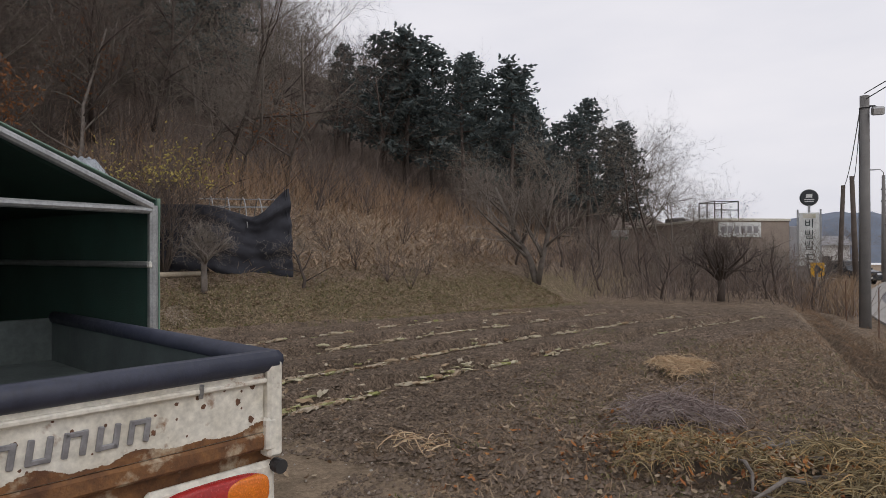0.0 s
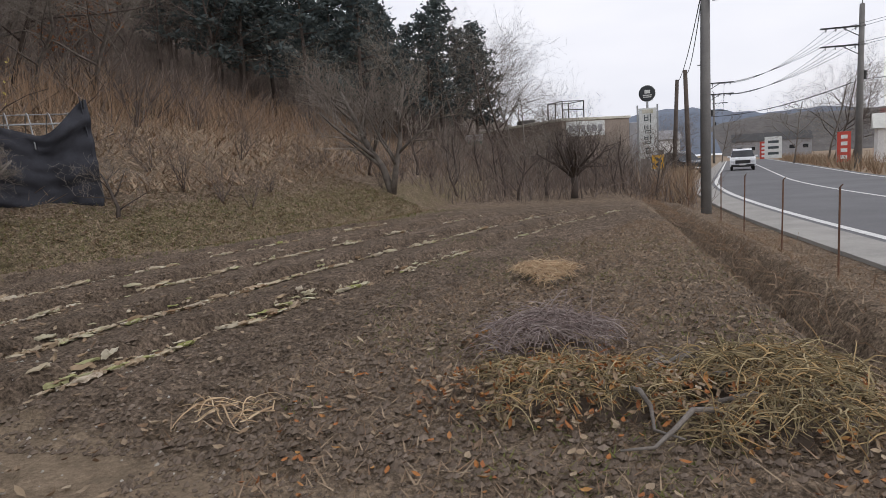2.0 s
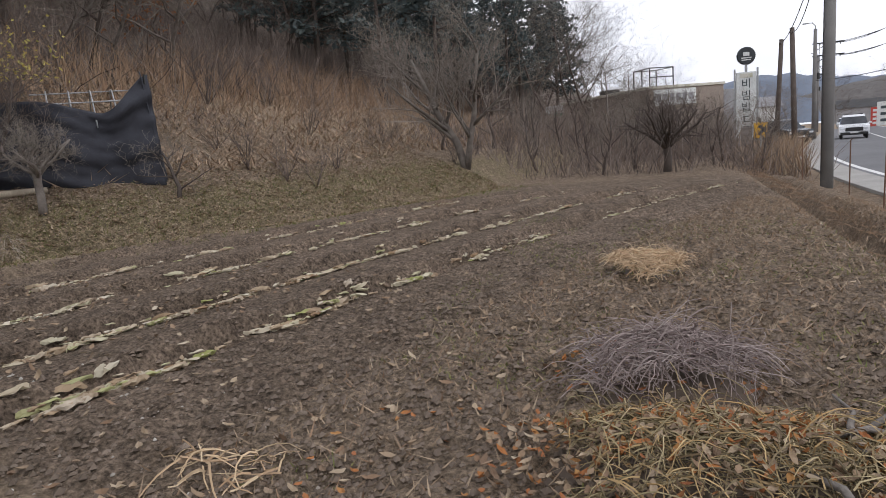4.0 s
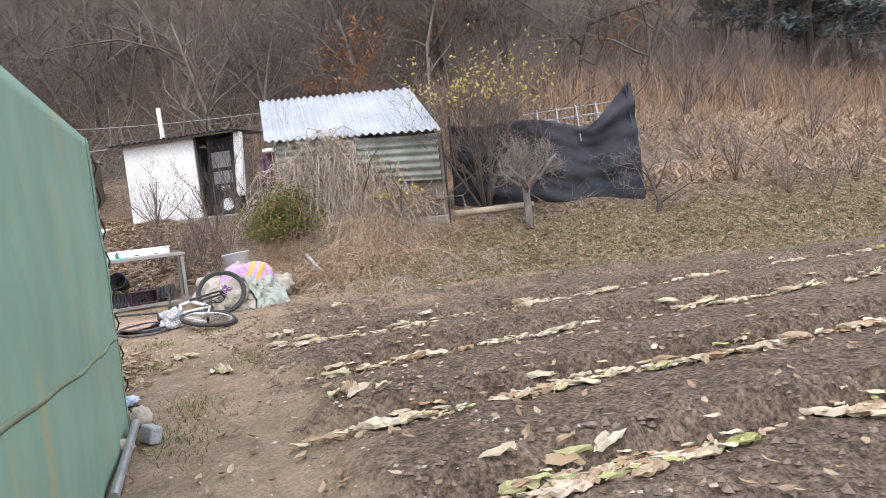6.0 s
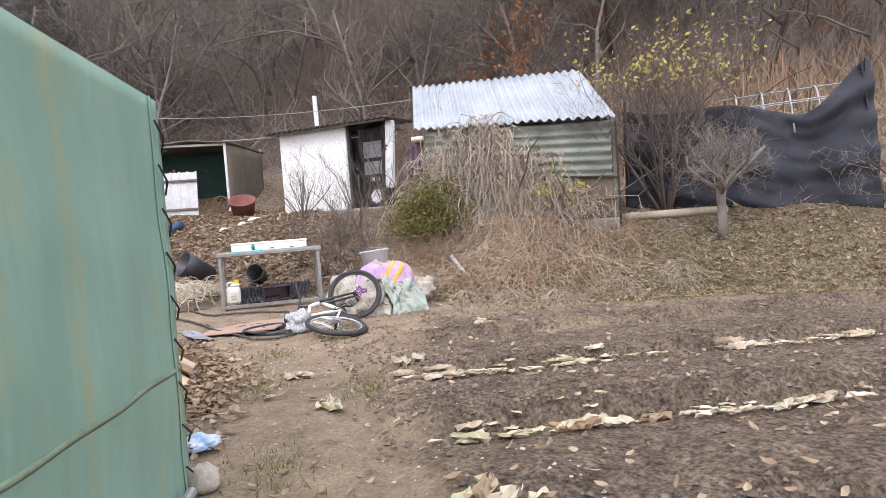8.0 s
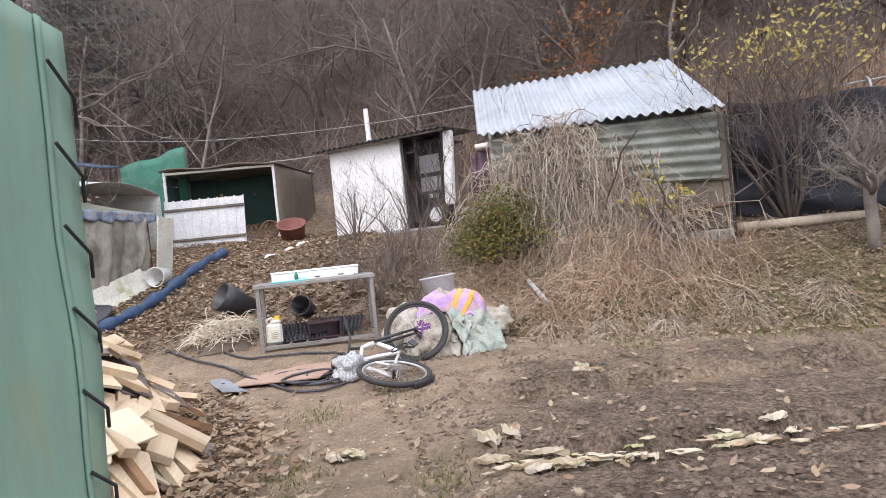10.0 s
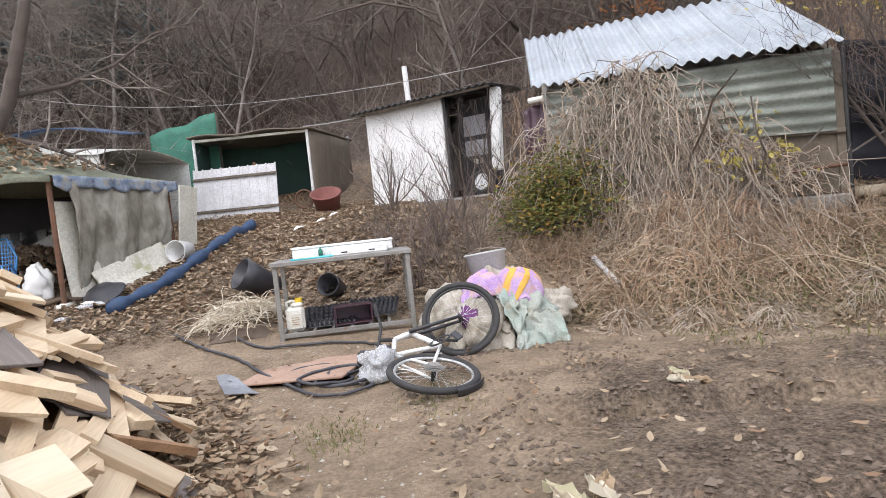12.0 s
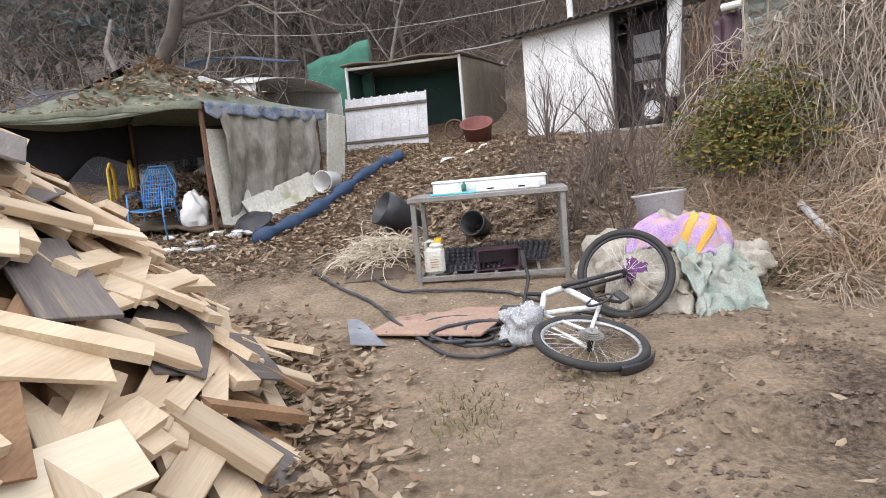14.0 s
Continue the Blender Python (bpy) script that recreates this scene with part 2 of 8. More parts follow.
CABBAGE = island("cabbage_leaf", [(0.52, 0.44, 0.3), (0.64, 0.58, 0.45), (0.36, 0.25, 0.15), (0.58, 0.51, 0.38), (0.33, 0.22, 0.13), (0.64, 0.58, 0.47), (0.5, 0.47, 0.29), (0.6, 0.53, 0.41), (0.36, 0.37, 0.14), (0.64, 0.58, 0.46), (0.42, 0.31, 0.2), (0.66, 0.6, 0.5)], 0.65, 0.2)
CLOD = island("soil_clod", [(0.14, 0.108, 0.082), (0.19, 0.148, 0.115), (0.11, 0.085, 0.066), (0.23, 0.182, 0.142)], 0.95)
GRAVEL = island("light_gravel", [(0.4, 0.37, 0.32), (0.3, 0.26, 0.22), (0.5, 0.47, 0.42)], 0.9)

ASPHALT = mat("asphalt", (0.15, 0.15, 0.155), (0.115, 0.115, 0.12), 0.9, 0.4, 90, 0.3, coords="Object")
CONCRETE = mat("concrete", (0.34, 0.325, 0.30), (0.26, 0.25, 0.23), 0.9, 1.2, 60, 0.3)
POLE = mat("pole_concrete", (0.2, 0.195, 0.185), (0.155, 0.15, 0.145), 0.9, 2, 50, 0.3)
ROADPAINT = mat("road_paint", (0.72, 0.72, 0.7), (0.55, 0.55, 0.53), 0.7, 5, 60, 0.1)
GALV = mat("galvanised_steel", (0.42, 0.43, 0.43), (0.3, 0.31, 0.31), 0.45, 5, 60, 0.15, 0.7)
STEEL = mat("grey_painted_steel", (0.30, 0.29, 0.27), (0.21, 0.2, 0.185), 0.55, 4, 50, 0.2, 0.3, stain=(0.2, 0.12, 0.07), stain_at=0.66)
RUSTY = mat("rusty_steel", (0.17, 0.085, 0.05), (0.10, 0.055, 0.035), 0.9, 8, 60, 0.6)
DARK_STEEL = mat("dark_steel", (0.05, 0.05, 0.05), (0.03, 0.03, 0.03), 0.5, 6, 50, 0.2, 0.5)
ROOF_TIN = mat("corrugated_tin", (0.4, 0.43, 0.46), (0.31, 0.34, 0.365), 0.5, 1.6, 30, 0.1, 0.3, stain=(0.27, 0.25, 0.23), stain_at=0.64, stain_scale=2)
WALL_TIN = mat("weathered_green_tin", (0.3, 0.325, 0.285), (0.17, 0.185, 0.155), 0.75, 2.0, 30, 0.2, 0.1, stain=(0.14, 0.11, 0.08), stain_at=0.62, stain_scale=2.5, stretch=(1, 1, 2))
LIMEWASH = mat("white_limewash", (0.78, 0.78, 0.77), (0.68, 0.68, 0.66), 0.9, 1.5, 25, 0.25, stain=(0.5, 0.47, 0.42), stain_at=0.7, stain_scale=2)
PLASTER_OLD = mat("dirty_white_plaster", (0.5, 0.49, 0.45), (0.36, 0.34, 0.3), 0.9, 1.5, 25, 0.3, stain=(0.2, 0.17, 0.13), stain_at=0.58, stain_scale=2)
# Near-black standing for shade in the hut opening, pavilion and foam slots.
DARK = mat("interior_shade_black", (0.025, 0.025, 0.03), (0.015, 0.015, 0.018), 0.8, 3, 30, 0.2)
BROWN_BOARD = mat("brown_board", (0.17, 0.14, 0.105), (0.11, 0.09, 0.07), 0.85, 2, 40, 0.3, stretch=(1, 1, 0.3))
NET = mat("black_shade_net", (0.030, 0.032, 0.042), (0.018, 0.019, 0.026), 0.85, 3, 160, 0.6)
TARP = mat("green_tarpaulin", (0.195, 0.31, 0.24), (0.16, 0.265, 0.205), 0.7, 1.1, 9, 0.2, grain=0.1, stain=(0.235, 0.275, 0.165), stain_at=0.6, stain_scale=2.0, stretch=(2.2, 1, 0.45), depth=0.02)
# Crease along the tent wall, a darker and browner green than the tarpaulin.
TARP_SEAM = mat("darker_green_seam", (0.135, 0.17, 0.105), (0.18, 0.235, 0.16), 0.8, 6, 30, 0.4)
# Green of the coop mesh, also used to darken the tent's inside.
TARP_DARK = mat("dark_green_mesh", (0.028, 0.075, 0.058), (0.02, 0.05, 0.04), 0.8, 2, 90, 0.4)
TARP_TEAL = mat("green_sheet", (0.045, 0.19, 0.13), (0.03, 0.13, 0.09), 0.7, 2, 40, 0.3)
CANVAS = mat("mossy_canvas_roof", (0.19, 0.2, 0.145), (0.125, 0.135, 0.095), 0.9, 1.2, 30, 0.3, stain=(0.075, 0.08, 0.055), stain_at=0.6, stain_scale=2.5)
CURTAIN = mat("grey_stained_curtain", (0.33, 0.315, 0.27), (0.225, 0.205, 0.165), 0.85, 1.3, 20, 0.25, stain=(0.125, 0.115, 0.085), stain_at=0.57, stain_scale=2.2, stretch=(1, 1, 0.5))
BLUE_TRIM = mat("faded_blue_cloth", (0.11, 0.15, 0.22), (0.26, 0.31, 0.38), 0.85, 7, 40, 0.4, stain=(0.3, 0.28, 0.23), stain_at=0.56, stain_scale=6)
BLUE_TARP = mat("blue_tarpaulin", (0.014, 0.032, 0.075), (0.025, 0.06, 0.13), 0.6, 5, 30, 0.4)
BLUE_PAINT = mat("blue_plastic", (0.05, 0.2, 0.46), (0.08, 0.26, 0.5), 0.4, 5, 40, 0.1)
WHITE_BOARD = mat("cream_board", (0.64, 0.62, 0.54), (0.53, 0.51, 0.43), 0.7, 2, 30, 0.1, stain=(0.36, 0.36, 0.22), stain_at=0.62, stain_scale=2)
WHITE_TARP = mat("white_greenhouse_sheet", (0.6, 0.6, 0.56), (0.48, 0.48, 0.44), 0.6, 1, 20, 0.2)
WHITE_TIN = mat("white_ribbed_panel", (0.66, 0.66, 0.67), (0.53, 0.53, 0.54), 0.5, 2, 30, 0.15, stain=(0.3, 0.2, 0.15), stain_at=0.68, stain_scale=4)
FOAM = mat("white_styrofoam", (0.8, 0.8, 0.78), (0.73, 0.73, 0.71), 0.8, 3, 120, 0.3)
WHITE_PLASTIC = mat("milky_plastic", (0.7, 0.69, 0.63), (0.63, 0.61, 0.55), 0.4, 5, 40, 0.05)
YELLOW_CAP = mat("yellow_plastic", (0.75, 0.5, 0.03), (0.68, 0.45, 0.03), 0.4, 5, 40, 0.05)
TEAL_BOOK = mat("teal_cover", (0.05, 0.42, 0.48), (0.1, 0.5, 0.55), 0.5, 5, 40, 0.05)
BLACK_PLASTIC = mat("black_plastic", (0.022, 0.022, 0.026), (0.035, 0.035, 0.04), 0.45, 5, 40, 0.15)
PURPLE_BOX = mat("dark_purple_plastic", (0.045, 0.02, 0.03), (0.07, 0.03, 0.045), 0.4, 4, 40, 0.1)
RED_TUB = mat("dull_red_rubber", (0.17, 0.055, 0.045), (0.22, 0.08, 0.065), 0.7, 4, 40, 0.2)
RUBBER = mat("black_rubber", (0.025, 0.025, 0.026), (0.045, 0.042, 0.04), 0.75, 6, 80, 0.4)
ALU = mat("aluminium_rim", (0.55, 0.55, 0.54), (0.45, 0.45, 0.44), 0.35, 5, 60, 0.05, 0.7)
WHITE_PAINT = mat("white_bicycle_paint", (0.72, 0.72, 0.7), (0.62, 0.62, 0.6), 0.35, 6, 50, 0.05)
HOSE = mat("dark_hose", (0.04, 0.042, 0.05), (0.065, 0.065, 0.072), 0.6, 6, 60, 0.2)
RED_BOARD = mat("red_brown_plywood", (0.40, 0.27, 0.20), (0.32, 0.205, 0.15), 0.85, 3, 40, 0.3, stain=(0.34, 0.26, 0.19), stain_at=0.6)
SHEETMETAL = mat("dull_zinc_sheet", (0.33, 0.35, 0.38), (0.25, 0.26, 0.28), 0.5, 4, 50, 0.1, 0.5)
SACK = mat("dirty_white_sack", (0.43, 0.40, 0.34), (0.32, 0.28, 0.22), 0.85, 4, 70, 0.6, stain=(0.26, 0.21, 0.15), stain_at=0.62, stain_scale=6)
SACK_GREEN = mat("pale_green_sack", (0.27, 0.33, 0.29), (0.37, 0.38, 0.33), 0.85, 5, 70, 0.4, stain=(0.3, 0.26, 0.19), stain_at=0.62, stain_scale=6)
BLANKET_LILAC = mat("lilac_blanket", (0.4, 0.25, 0.5), (0.5, 0.36, 0.52), 0.95, 5, 70, 0.6, grain=0.35, stain=(0.5, 0.32, 0.28), stain_at=0.53, stain_scale=9)
BLANKET_YELLOW = mat("yellow_blanket_stripe", (0.68, 0.4, 0.07), (0.6, 0.34, 0.07), 0.95, 6, 90, 0.5)
BASKET = mat("grey_plastic_bin", (0.5, 0.51, 0.51), (0.42, 0.43, 0.43), 0.6, 5, 50, 0.1)
WOOD_NEW = mat("fresh_sawn_wood", (0.62, 0.5, 0.345), (0.5, 0.375, 0.245), 0.75, 2, 30, 0.2, vary=0.22, stretch=(0.15, 3, 3), grain=0.15, depth=0.004)
WOOD_WHITE = mat("pale_birch_wood", (0.72, 0.62, 0.46), (0.66, 0.54, 0.38), 0.7, 2, 30, 0.15, vary=0.12, stretch=(0.15, 3, 3), grain=0.1, depth=0.004)
WOOD_OLD = mat("weathered_plywood", (0.215, 0.185, 0.16), (0.135, 0.115, 0.105), 0.85, 2, 30, 0.4, vary=0.25, stretch=(0.2, 3, 3), stain=(0.33, 0.26, 0.18), stain_at=0.63)
WOOD_BROWN = mat("brown_lumber", (0.33, 0.195, 0.10), (0.24, 0.135, 0.07), 0.8, 2, 30, 0.3, vary=0.25, stretch=(0.2, 3, 3))
LOG = mat("pale_dead_wood", (0.42, 0.36, 0.27), (0.3, 0.25, 0.185), 0.85, 3, 40, 0.4, stretch=(1, 1, 0.2))
TRUCK_WHITE = mat("rust_eaten_white_paint", (0.72, 0.70, 0.62), (0.62, 0.585, 0.49), 0.5, 3, 30, 0.1, stain=(0.22, 0.1, 0.035), stain_at=0.64, stain_scale=11)
TRUCK_RUST = mat("heavy_rust", (0.24, 0.115, 0.045), (0.11, 0.05, 0.025), 0.9, 9, 50, 0.6, stain=(0.5, 0.42, 0.3), stain_at=0.6, stain_scale=7)
TRUCK_BED = mat("scuffed_grey_bed", (0.095, 0.12, 0.118), (0.06, 0.075, 0.075), 0.6, 3, 30, 0.2, 0.2)
NAVY = mat("navy_rail_cover", (0.025, 0.03, 0.05), (0.04, 0.045, 0.07), 0.55, 6, 40, 0.2)
LAMP_RED = mat("red_lens", (0.42, 0.03, 0.025), (0.34, 0.02, 0.02), 0.2, 20, 120, 0.3)
LAMP_ORANGE = mat("orange_lens", (0.75, 0.2, 0.02), (0.65, 0.16, 0.02), 0.2, 20, 120, 0.3)
LAMP_CLEAR = mat("clear_lens", (0.55, 0.54, 0.52), (0.45, 0.44, 0.43), 0.15, 20, 120, 0.3)
SILVER = mat("silver_badge", (0.33, 0.33, 0.34), (0.28, 0.28, 0.29), 0.4, 8, 40, 0.05, 0.5)
STONE = mat("pale_stone", (0.42, 0.38, 0.32), (0.33, 0.28, 0.22), 0.9, 4, 40, 0.5)
BLOCK = mat("grey_cement_block", (0.33, 0.34, 0.35), (0.27, 0.28, 0.29), 0.9, 4, 60, 0.3)
CAR_WHITE = mat("white_car_paint", (0.75, 0.76, 0.78), (0.7, 0.71, 0.73), 0.25, 3, 30, 0.02)
CAR_DARK = mat("dark_car_paint", (0.04, 0.045, 0.055), (0.03, 0.035, 0.04), 0.25, 3, 30, 0.02)
GLASS = mat("dark_car_glass", (0.02, 0.024, 0.03), (0.015, 0.018, 0.022), 0.08, 3, 30, 0.0)
HEADLIGHT = mat("headlight_glass", (0.7, 0.72, 0.75), (0.6, 0.62, 0.65), 0.1, 3, 30, 0.0)
BUFF = mat("buff_wall", (0.33, 0.275, 0.23), (0.27, 0.225, 0.19), 0.85, 1, 20, 0.2)
GREY_WALL = mat("grey_wall", (0.33, 0.33, 0.34), (0.27, 0.27, 0.28), 0.85, 1, 20, 0.2)
SIGN_WHITE = mat("white_sign_face", (0.68, 0.7, 0.68), (0.6, 0.62, 0.61), 0.5, 2, 20, 0.02)
SIGN_BLACK = mat("black_sign_face", (0.03, 0.035, 0.04), (0.025, 0.03, 0.035), 0.5, 2, 20, 0.02)
SIGN_YELLOW = mat("yellow_sign_face", (0.7, 0.38, 0.02), (0.62, 0.33, 0.02), 0.5, 2, 20, 0.02)
SIGN_RED = mat("red_banner", (0.5, 0.06, 0.04), (0.42, 0.05, 0.035), 0.6, 2, 20, 0.02)
SIGN_INK = mat("dark_sign_ink", (0.05, 0.07, 0.075), (0.04, 0.055, 0.06), 0.6, 2, 20, 0.02)
WIRE = mat("cable_black", (0.03, 0.03, 0.032), (0.025, 0.025, 0.027), 0.7, 2, 20, 0.02)
WIRE_PALE = mat("pale_cable", (0.35, 0.35, 0.34), (0.3, 0.3, 0.29), 0.7, 2, 20, 0.02)
# Blue-grey because the haze of distance is mixed into the colour.
FAR_HILL = mat("hazed_far_wooded_hill", (0.16, 0.19, 0.24), (0.135, 0.16, 0.205), 1.0, 0.02, 0.15, 0.0, grain=0.12)
NEAR_HILL = mat("brown_wooded_hill", (0.12, 0.11, 0.105), (0.09, 0.085, 0.08), 1.0, 0.03, 0.3, 0.0, grain=0.3)


# ---------------------------------------------------------------- lie of the land
def soft(v):
    return v if v > 30 else math.log1p(math.exp(v))


def step(v, a, b):
    s = min(1.0, max(0.0, (v - a) / (b - a)))
    return s * s * (3 - 2 * s)


def foot_of_bank(y):
    return -3 - 1.28 * soft((19.5 - y) / 2)


def into_bank(x, y):
    return (foot_of_bank(y) - x) * 0.85


def road_z(y):
    return -0.15 - 0.064 * soft((y - 9) / 4)


def road_left(y):
    """The white line along the near side of the road."""
    if y > 40:
        return 7.94 + 0.218 * (y - 40)
    return 5.1 + (0.0042 * (y - 14) ** 2 if y > 14 else 0.0)


def land(x, y):
    e = into_bank(x, y)
    b = 1.6 * (1 - math.exp(-e / 1.9)) if e > 0 else 0.0
    a = 0.09 * soft((-10.5 - x) / 0.5)
    k = 0.12
    top = max(a, b)
    z = top + k * math.log1p(math.exp(-abs(a - b) / k)) - k * math.log(2) * math.exp(-top / k)
    h = min(e - 6.5 + 4.6 * step(y, 13.5, 17.5), 45)
    if h > 0:
        z += 0.34 * (h - 2 * (1 - math.exp(-h / 2))) + 0.26 * max(0.0, h - 22)
    z = max(z, 0) + 0.04
    s = step(x, 1.6, 3.8)
    if x > -3:
        s = max(s, step(y, 26, 40) * min(1.0, (x + 3) / 3))
    return z * (1 - s) + road_z(y) * s


def row_x(i, y):
    """Where furrow i (0 nearest the bank, 3 nearest the road) runs."""
    return (-6.85, -5.45, -4.05, -2.85)[i] + (0.18, 0.21, 0.24, 0.26)[i] * (y - 6) + 0.012 * max(0.0, y - 6) ** 2


def row_of(x, y):
    xs = [row_x(i, y) for i in range(4)]
    if x < xs[0]:
        return (x - xs[0]) / (xs[1] - xs[0])
    for i in range(3):
        if x < xs[i + 1]:
            return i + (x - xs[i]) / (xs[i + 1] - xs[i])
    return 3 + (x - xs[3]) / (xs[3] - xs[2])


def field_start(x):
    return 4.72 + (-1 - x) * 0.19


def relief(x, y):
    """Beds, furrows, clods and the ditch on top of the land, and how much of it is tilled."""
    e = into_bank(x, y)
    tilled = step(y, field_start(x) - 0.15, field_start(x) + 0.3) * (1 - step(e, -0.9, 0.1)) * (1 - step(x, 2.0, 2.4)) * (1 - step(y, 19, 22)) * step(x, -10.2, -8.8)
    dz = 0.0
    if tilled > 0:
        r = row_of(x, y)
        f = (r + 0.02) % 1
        bed = (0.25 + 0.75 * step(f, 0.04, 0.6)) * step(f, 0.0, 0.05) * (1 - step(f, 0.9 + 0.03 * noise.noise(Vector((x * 1.7, y * 1.7, 9))), 0.985))
        amp = 0.135 * (1 - 0.8 * step(r, 3.05, 3.45)) if -0.05 < r < 3.9 else 0.0
        if r <= -0.05:
            amp = 0.09 * step(r, -2.4, -1.6)
        amp *= 1 - step(y, 15.5, 18.5)
        dz += amp * bed * tilled
        p = Vector((x, y, 0))
        face = step(f, 0.74, 0.88) if -1.5 < r < 3.2 else 0.55
        k = 0.3 + 0.9 * face
        dz += tilled * (0.03 * noise.noise(p * 1.9) + k * (0.05 * abs(noise.noise(p * 5.3)) + 0.045 * noise.noise(p * 8.3) + 0.05 * abs(noise.noise(p * 15))))
    elif -24 < x < 8 and -6 < y < 30:
        p = Vector((x, y, 3))
        k = 0.25 if e < 0.2 else 1.0
        dz += k * (0.06 * noise.noise(p * 0.9) + 0.03 * noise.noise(p * 3.1)) + 0.012 * noise.noise(p * 9)
    if 3 < y < 24:
        d = x - (2.45 + 0.02 * (y - 8))
        dz -= 0.36 * math.exp(-(d / 0.2) ** 2) * step(y, 3, 5) * (1 - step(y, 20, 24))
        dz += 0.17 * math.exp(-((d - 0.5) / 0.28) ** 2) * step(y, 3, 5) * (1 - step(y, 20, 24))
    d = math.hypot((x + 14.2) / 1.3, (y - 5.6) / 0.8)
    dz += 0.3 * math.exp(-d * d)
    return dz, tilled


def ground(x, y):
    return land(x, y) + relief(x, y)[0]


def spaced(*runs):
    out = []
    for a, b, d in runs:
        n = max(1, round((b - a) / d))
        out += [a + (b - a) * i / n for i in range(n)]
    return out + [runs[-1][1]]


gx = spaced((-420, -120, 60), (-120, -60, 10), (-60, -24, 2), (-24, -11, 0.25), (-11, 3.2, 0.05), (3.2, 9, 0.3), (9, 40, 4), (40, 120, 20), (120, 620, 100))
gy = spaced((-300, -60, 60), (-60, -10, 8), (-10, 3.6, 0.3), (3.6, 10, 0.05), (10, 18, 0.1), (18, 40, 0.5), (40, 90, 3), (90, 200, 15), (200, 900, 100))
gv, zone = [], []
for y in gy:
    for x in gx:
        dz, tilled = relief(x, y)
        gv.append((x, y, land(x, y) + dz))
        e = into_bank(x, y)
        grassy = step(e, -0.6, 0.4) * (1 - step(e, 0.9, 2.2)) * 0.8 if x > -11 else 0.0
        litter = max(step(e, 0.3, 1.5) if y > 7 else 0.0, step(-x, 11.0, 12.6))
        litter = max(litter, step(y, 18.5, 21.5) * (1 - step(x, 4.2, 4.6)))
        wooded = max(step(e, 7.5, 11) if y > 7 else 0.0, step(-x, 22.5, 24.5))
        weedy = tilled * step(row_of(x, y), 3.7, 4.3) if tilled > 0 else step(x, 2.0, 2.6) * (1 - step(x, 4.2, 4.6))
        if tilled > 0 and y < 8:
            tilled *= step(y, field_start(x) - 0.3, field_start(x) + 1.0) * 0.75 + 0.25
        tilled *= 0.5 + 0.5 * step(x, -8.2, -5.6)
        zone += [tilled, grassy, max(litter, weedy), 1.0 - wooded]
w = len(gx)
gf = [(j * w + i, j * w + i + 1, (j + 1) * w + i + 1, (j + 1) * w + i) for j in range(len(gy) - 1) for i in range(w - 1)]

GROUND = bpy.data.materials.new("farm_soil")
GROUND.use_nodes = True
gn, gl = GROUND.node_tree.nodes, GROUND.node_tree.links
g_geo = gn.new("ShaderNodeNewGeometry")


def g_noise(scale, detail=5.0):
    t = gn.new("ShaderNodeTexNoise")
    t.inputs["Scale"].default_value, t.inputs["Detail"].default_value, t.inputs["Roughness"].default_value = scale, detail, 0.65
    gl.new(g_geo.outputs["Position"], t.inputs["Vector"])
    return t.outputs["Fac"]


def g_range(f, a, b, lo=0.0, hi=1.0):
    r = gn.new("ShaderNodeMapRange")
    r.inputs["From Min"].default_value, r.inputs["From Max"].default_value = a, b
    r.inputs["To Min"].default_value, r.inputs["To Max"].default_value = lo, hi
    gl.new(f, r.inputs["Value"])
    return r.outputs["Result"]


def g_mix(f, a, b, kind="MIX"):
    x = gn.new("ShaderNodeMix")
    x.data_type, x.blend_type = "RGBA", kind
    for sock, val in (("Factor", f), ("A", a), ("B", b)):
        if isinstance(val, bpy.types.NodeSocket):
            gl.new(val, x.inputs[sock])
        else:
            x.inputs[sock].default_value = val if sock == "Factor" else (*val, 1)
    return x.outputs["Result"]


def g_math(kind, a, b):
    x = gn.new("ShaderNodeMath")
    x.operation = kind
    for k, val in enumerate((a, b)):
        if isinstance(val, bpy.types.NodeSocket):
            gl.new(val, x.inputs[k])
        else:
            x.inputs[k].default_value = val
    return x.outputs["Value"]


g_zone = gn.new("ShaderNodeVertexColor")
g_zone.layer_name = "zone"
g_split = gn.new("ShaderNodeSeparateColor")
gl.new(g_zone.outputs["Color"], g_split.inputs["Color"])
n_big, n_mid, n_fine = g_noise(0.6), g_noise(4.0), g_noise(38.0, 6.0)
c_path = g_mix(g_range(n_big, 0.35, 0.65), (0.31, 0.235, 0.165), (0.235, 0.18, 0.125))
c_soil = g_mix(g_range(n_mid, 0.3, 0.7), (0.155, 0.117, 0.087), (0.265, 0.2, 0.146))
c_soil = g_mix(g_range(n_big, 0.5, 0.7), c_soil, (0.295, 0.222, 0.165))
c_grass = g_mix(g_range(n_mid, 0.35, 0.65), (0.2, 0.168, 0.095), (0.3, 0.23, 0.155))
c_litter = g_mix(g_range(n_mid, 0.35, 0.65), (0.33, 0.25, 0.18), (0.2, 0.15, 0.105))
g_edge = g_range(g_noise(2.2), 0.3, 0.7, -0.3, 0.3)
g_col = g_mix(g_range(g_math("ADD", g_split.outputs["Red"], g_edge), 0.35, 0.65), c_path, c_soil)
g_col = g_mix(g_range(g_math("ADD", g_split.outputs["Blue"], g_edge), 0.3, 0.8), g_col, c_litter)
g_col = g_mix(g_range(g_math("ADD", g_split.outputs["Green"], g_edge), 0.4, 0.8), g_col, c_grass)
c_mould = g_mix(g_range(n_mid, 0.35, 0.65), (0.165, 0.13, 0.105), (0.09, 0.072, 0.06))
g_col = g_mix(g_range(g_zone.outputs["Alpha"], 0.2, 0.8), c_mould, g_col)
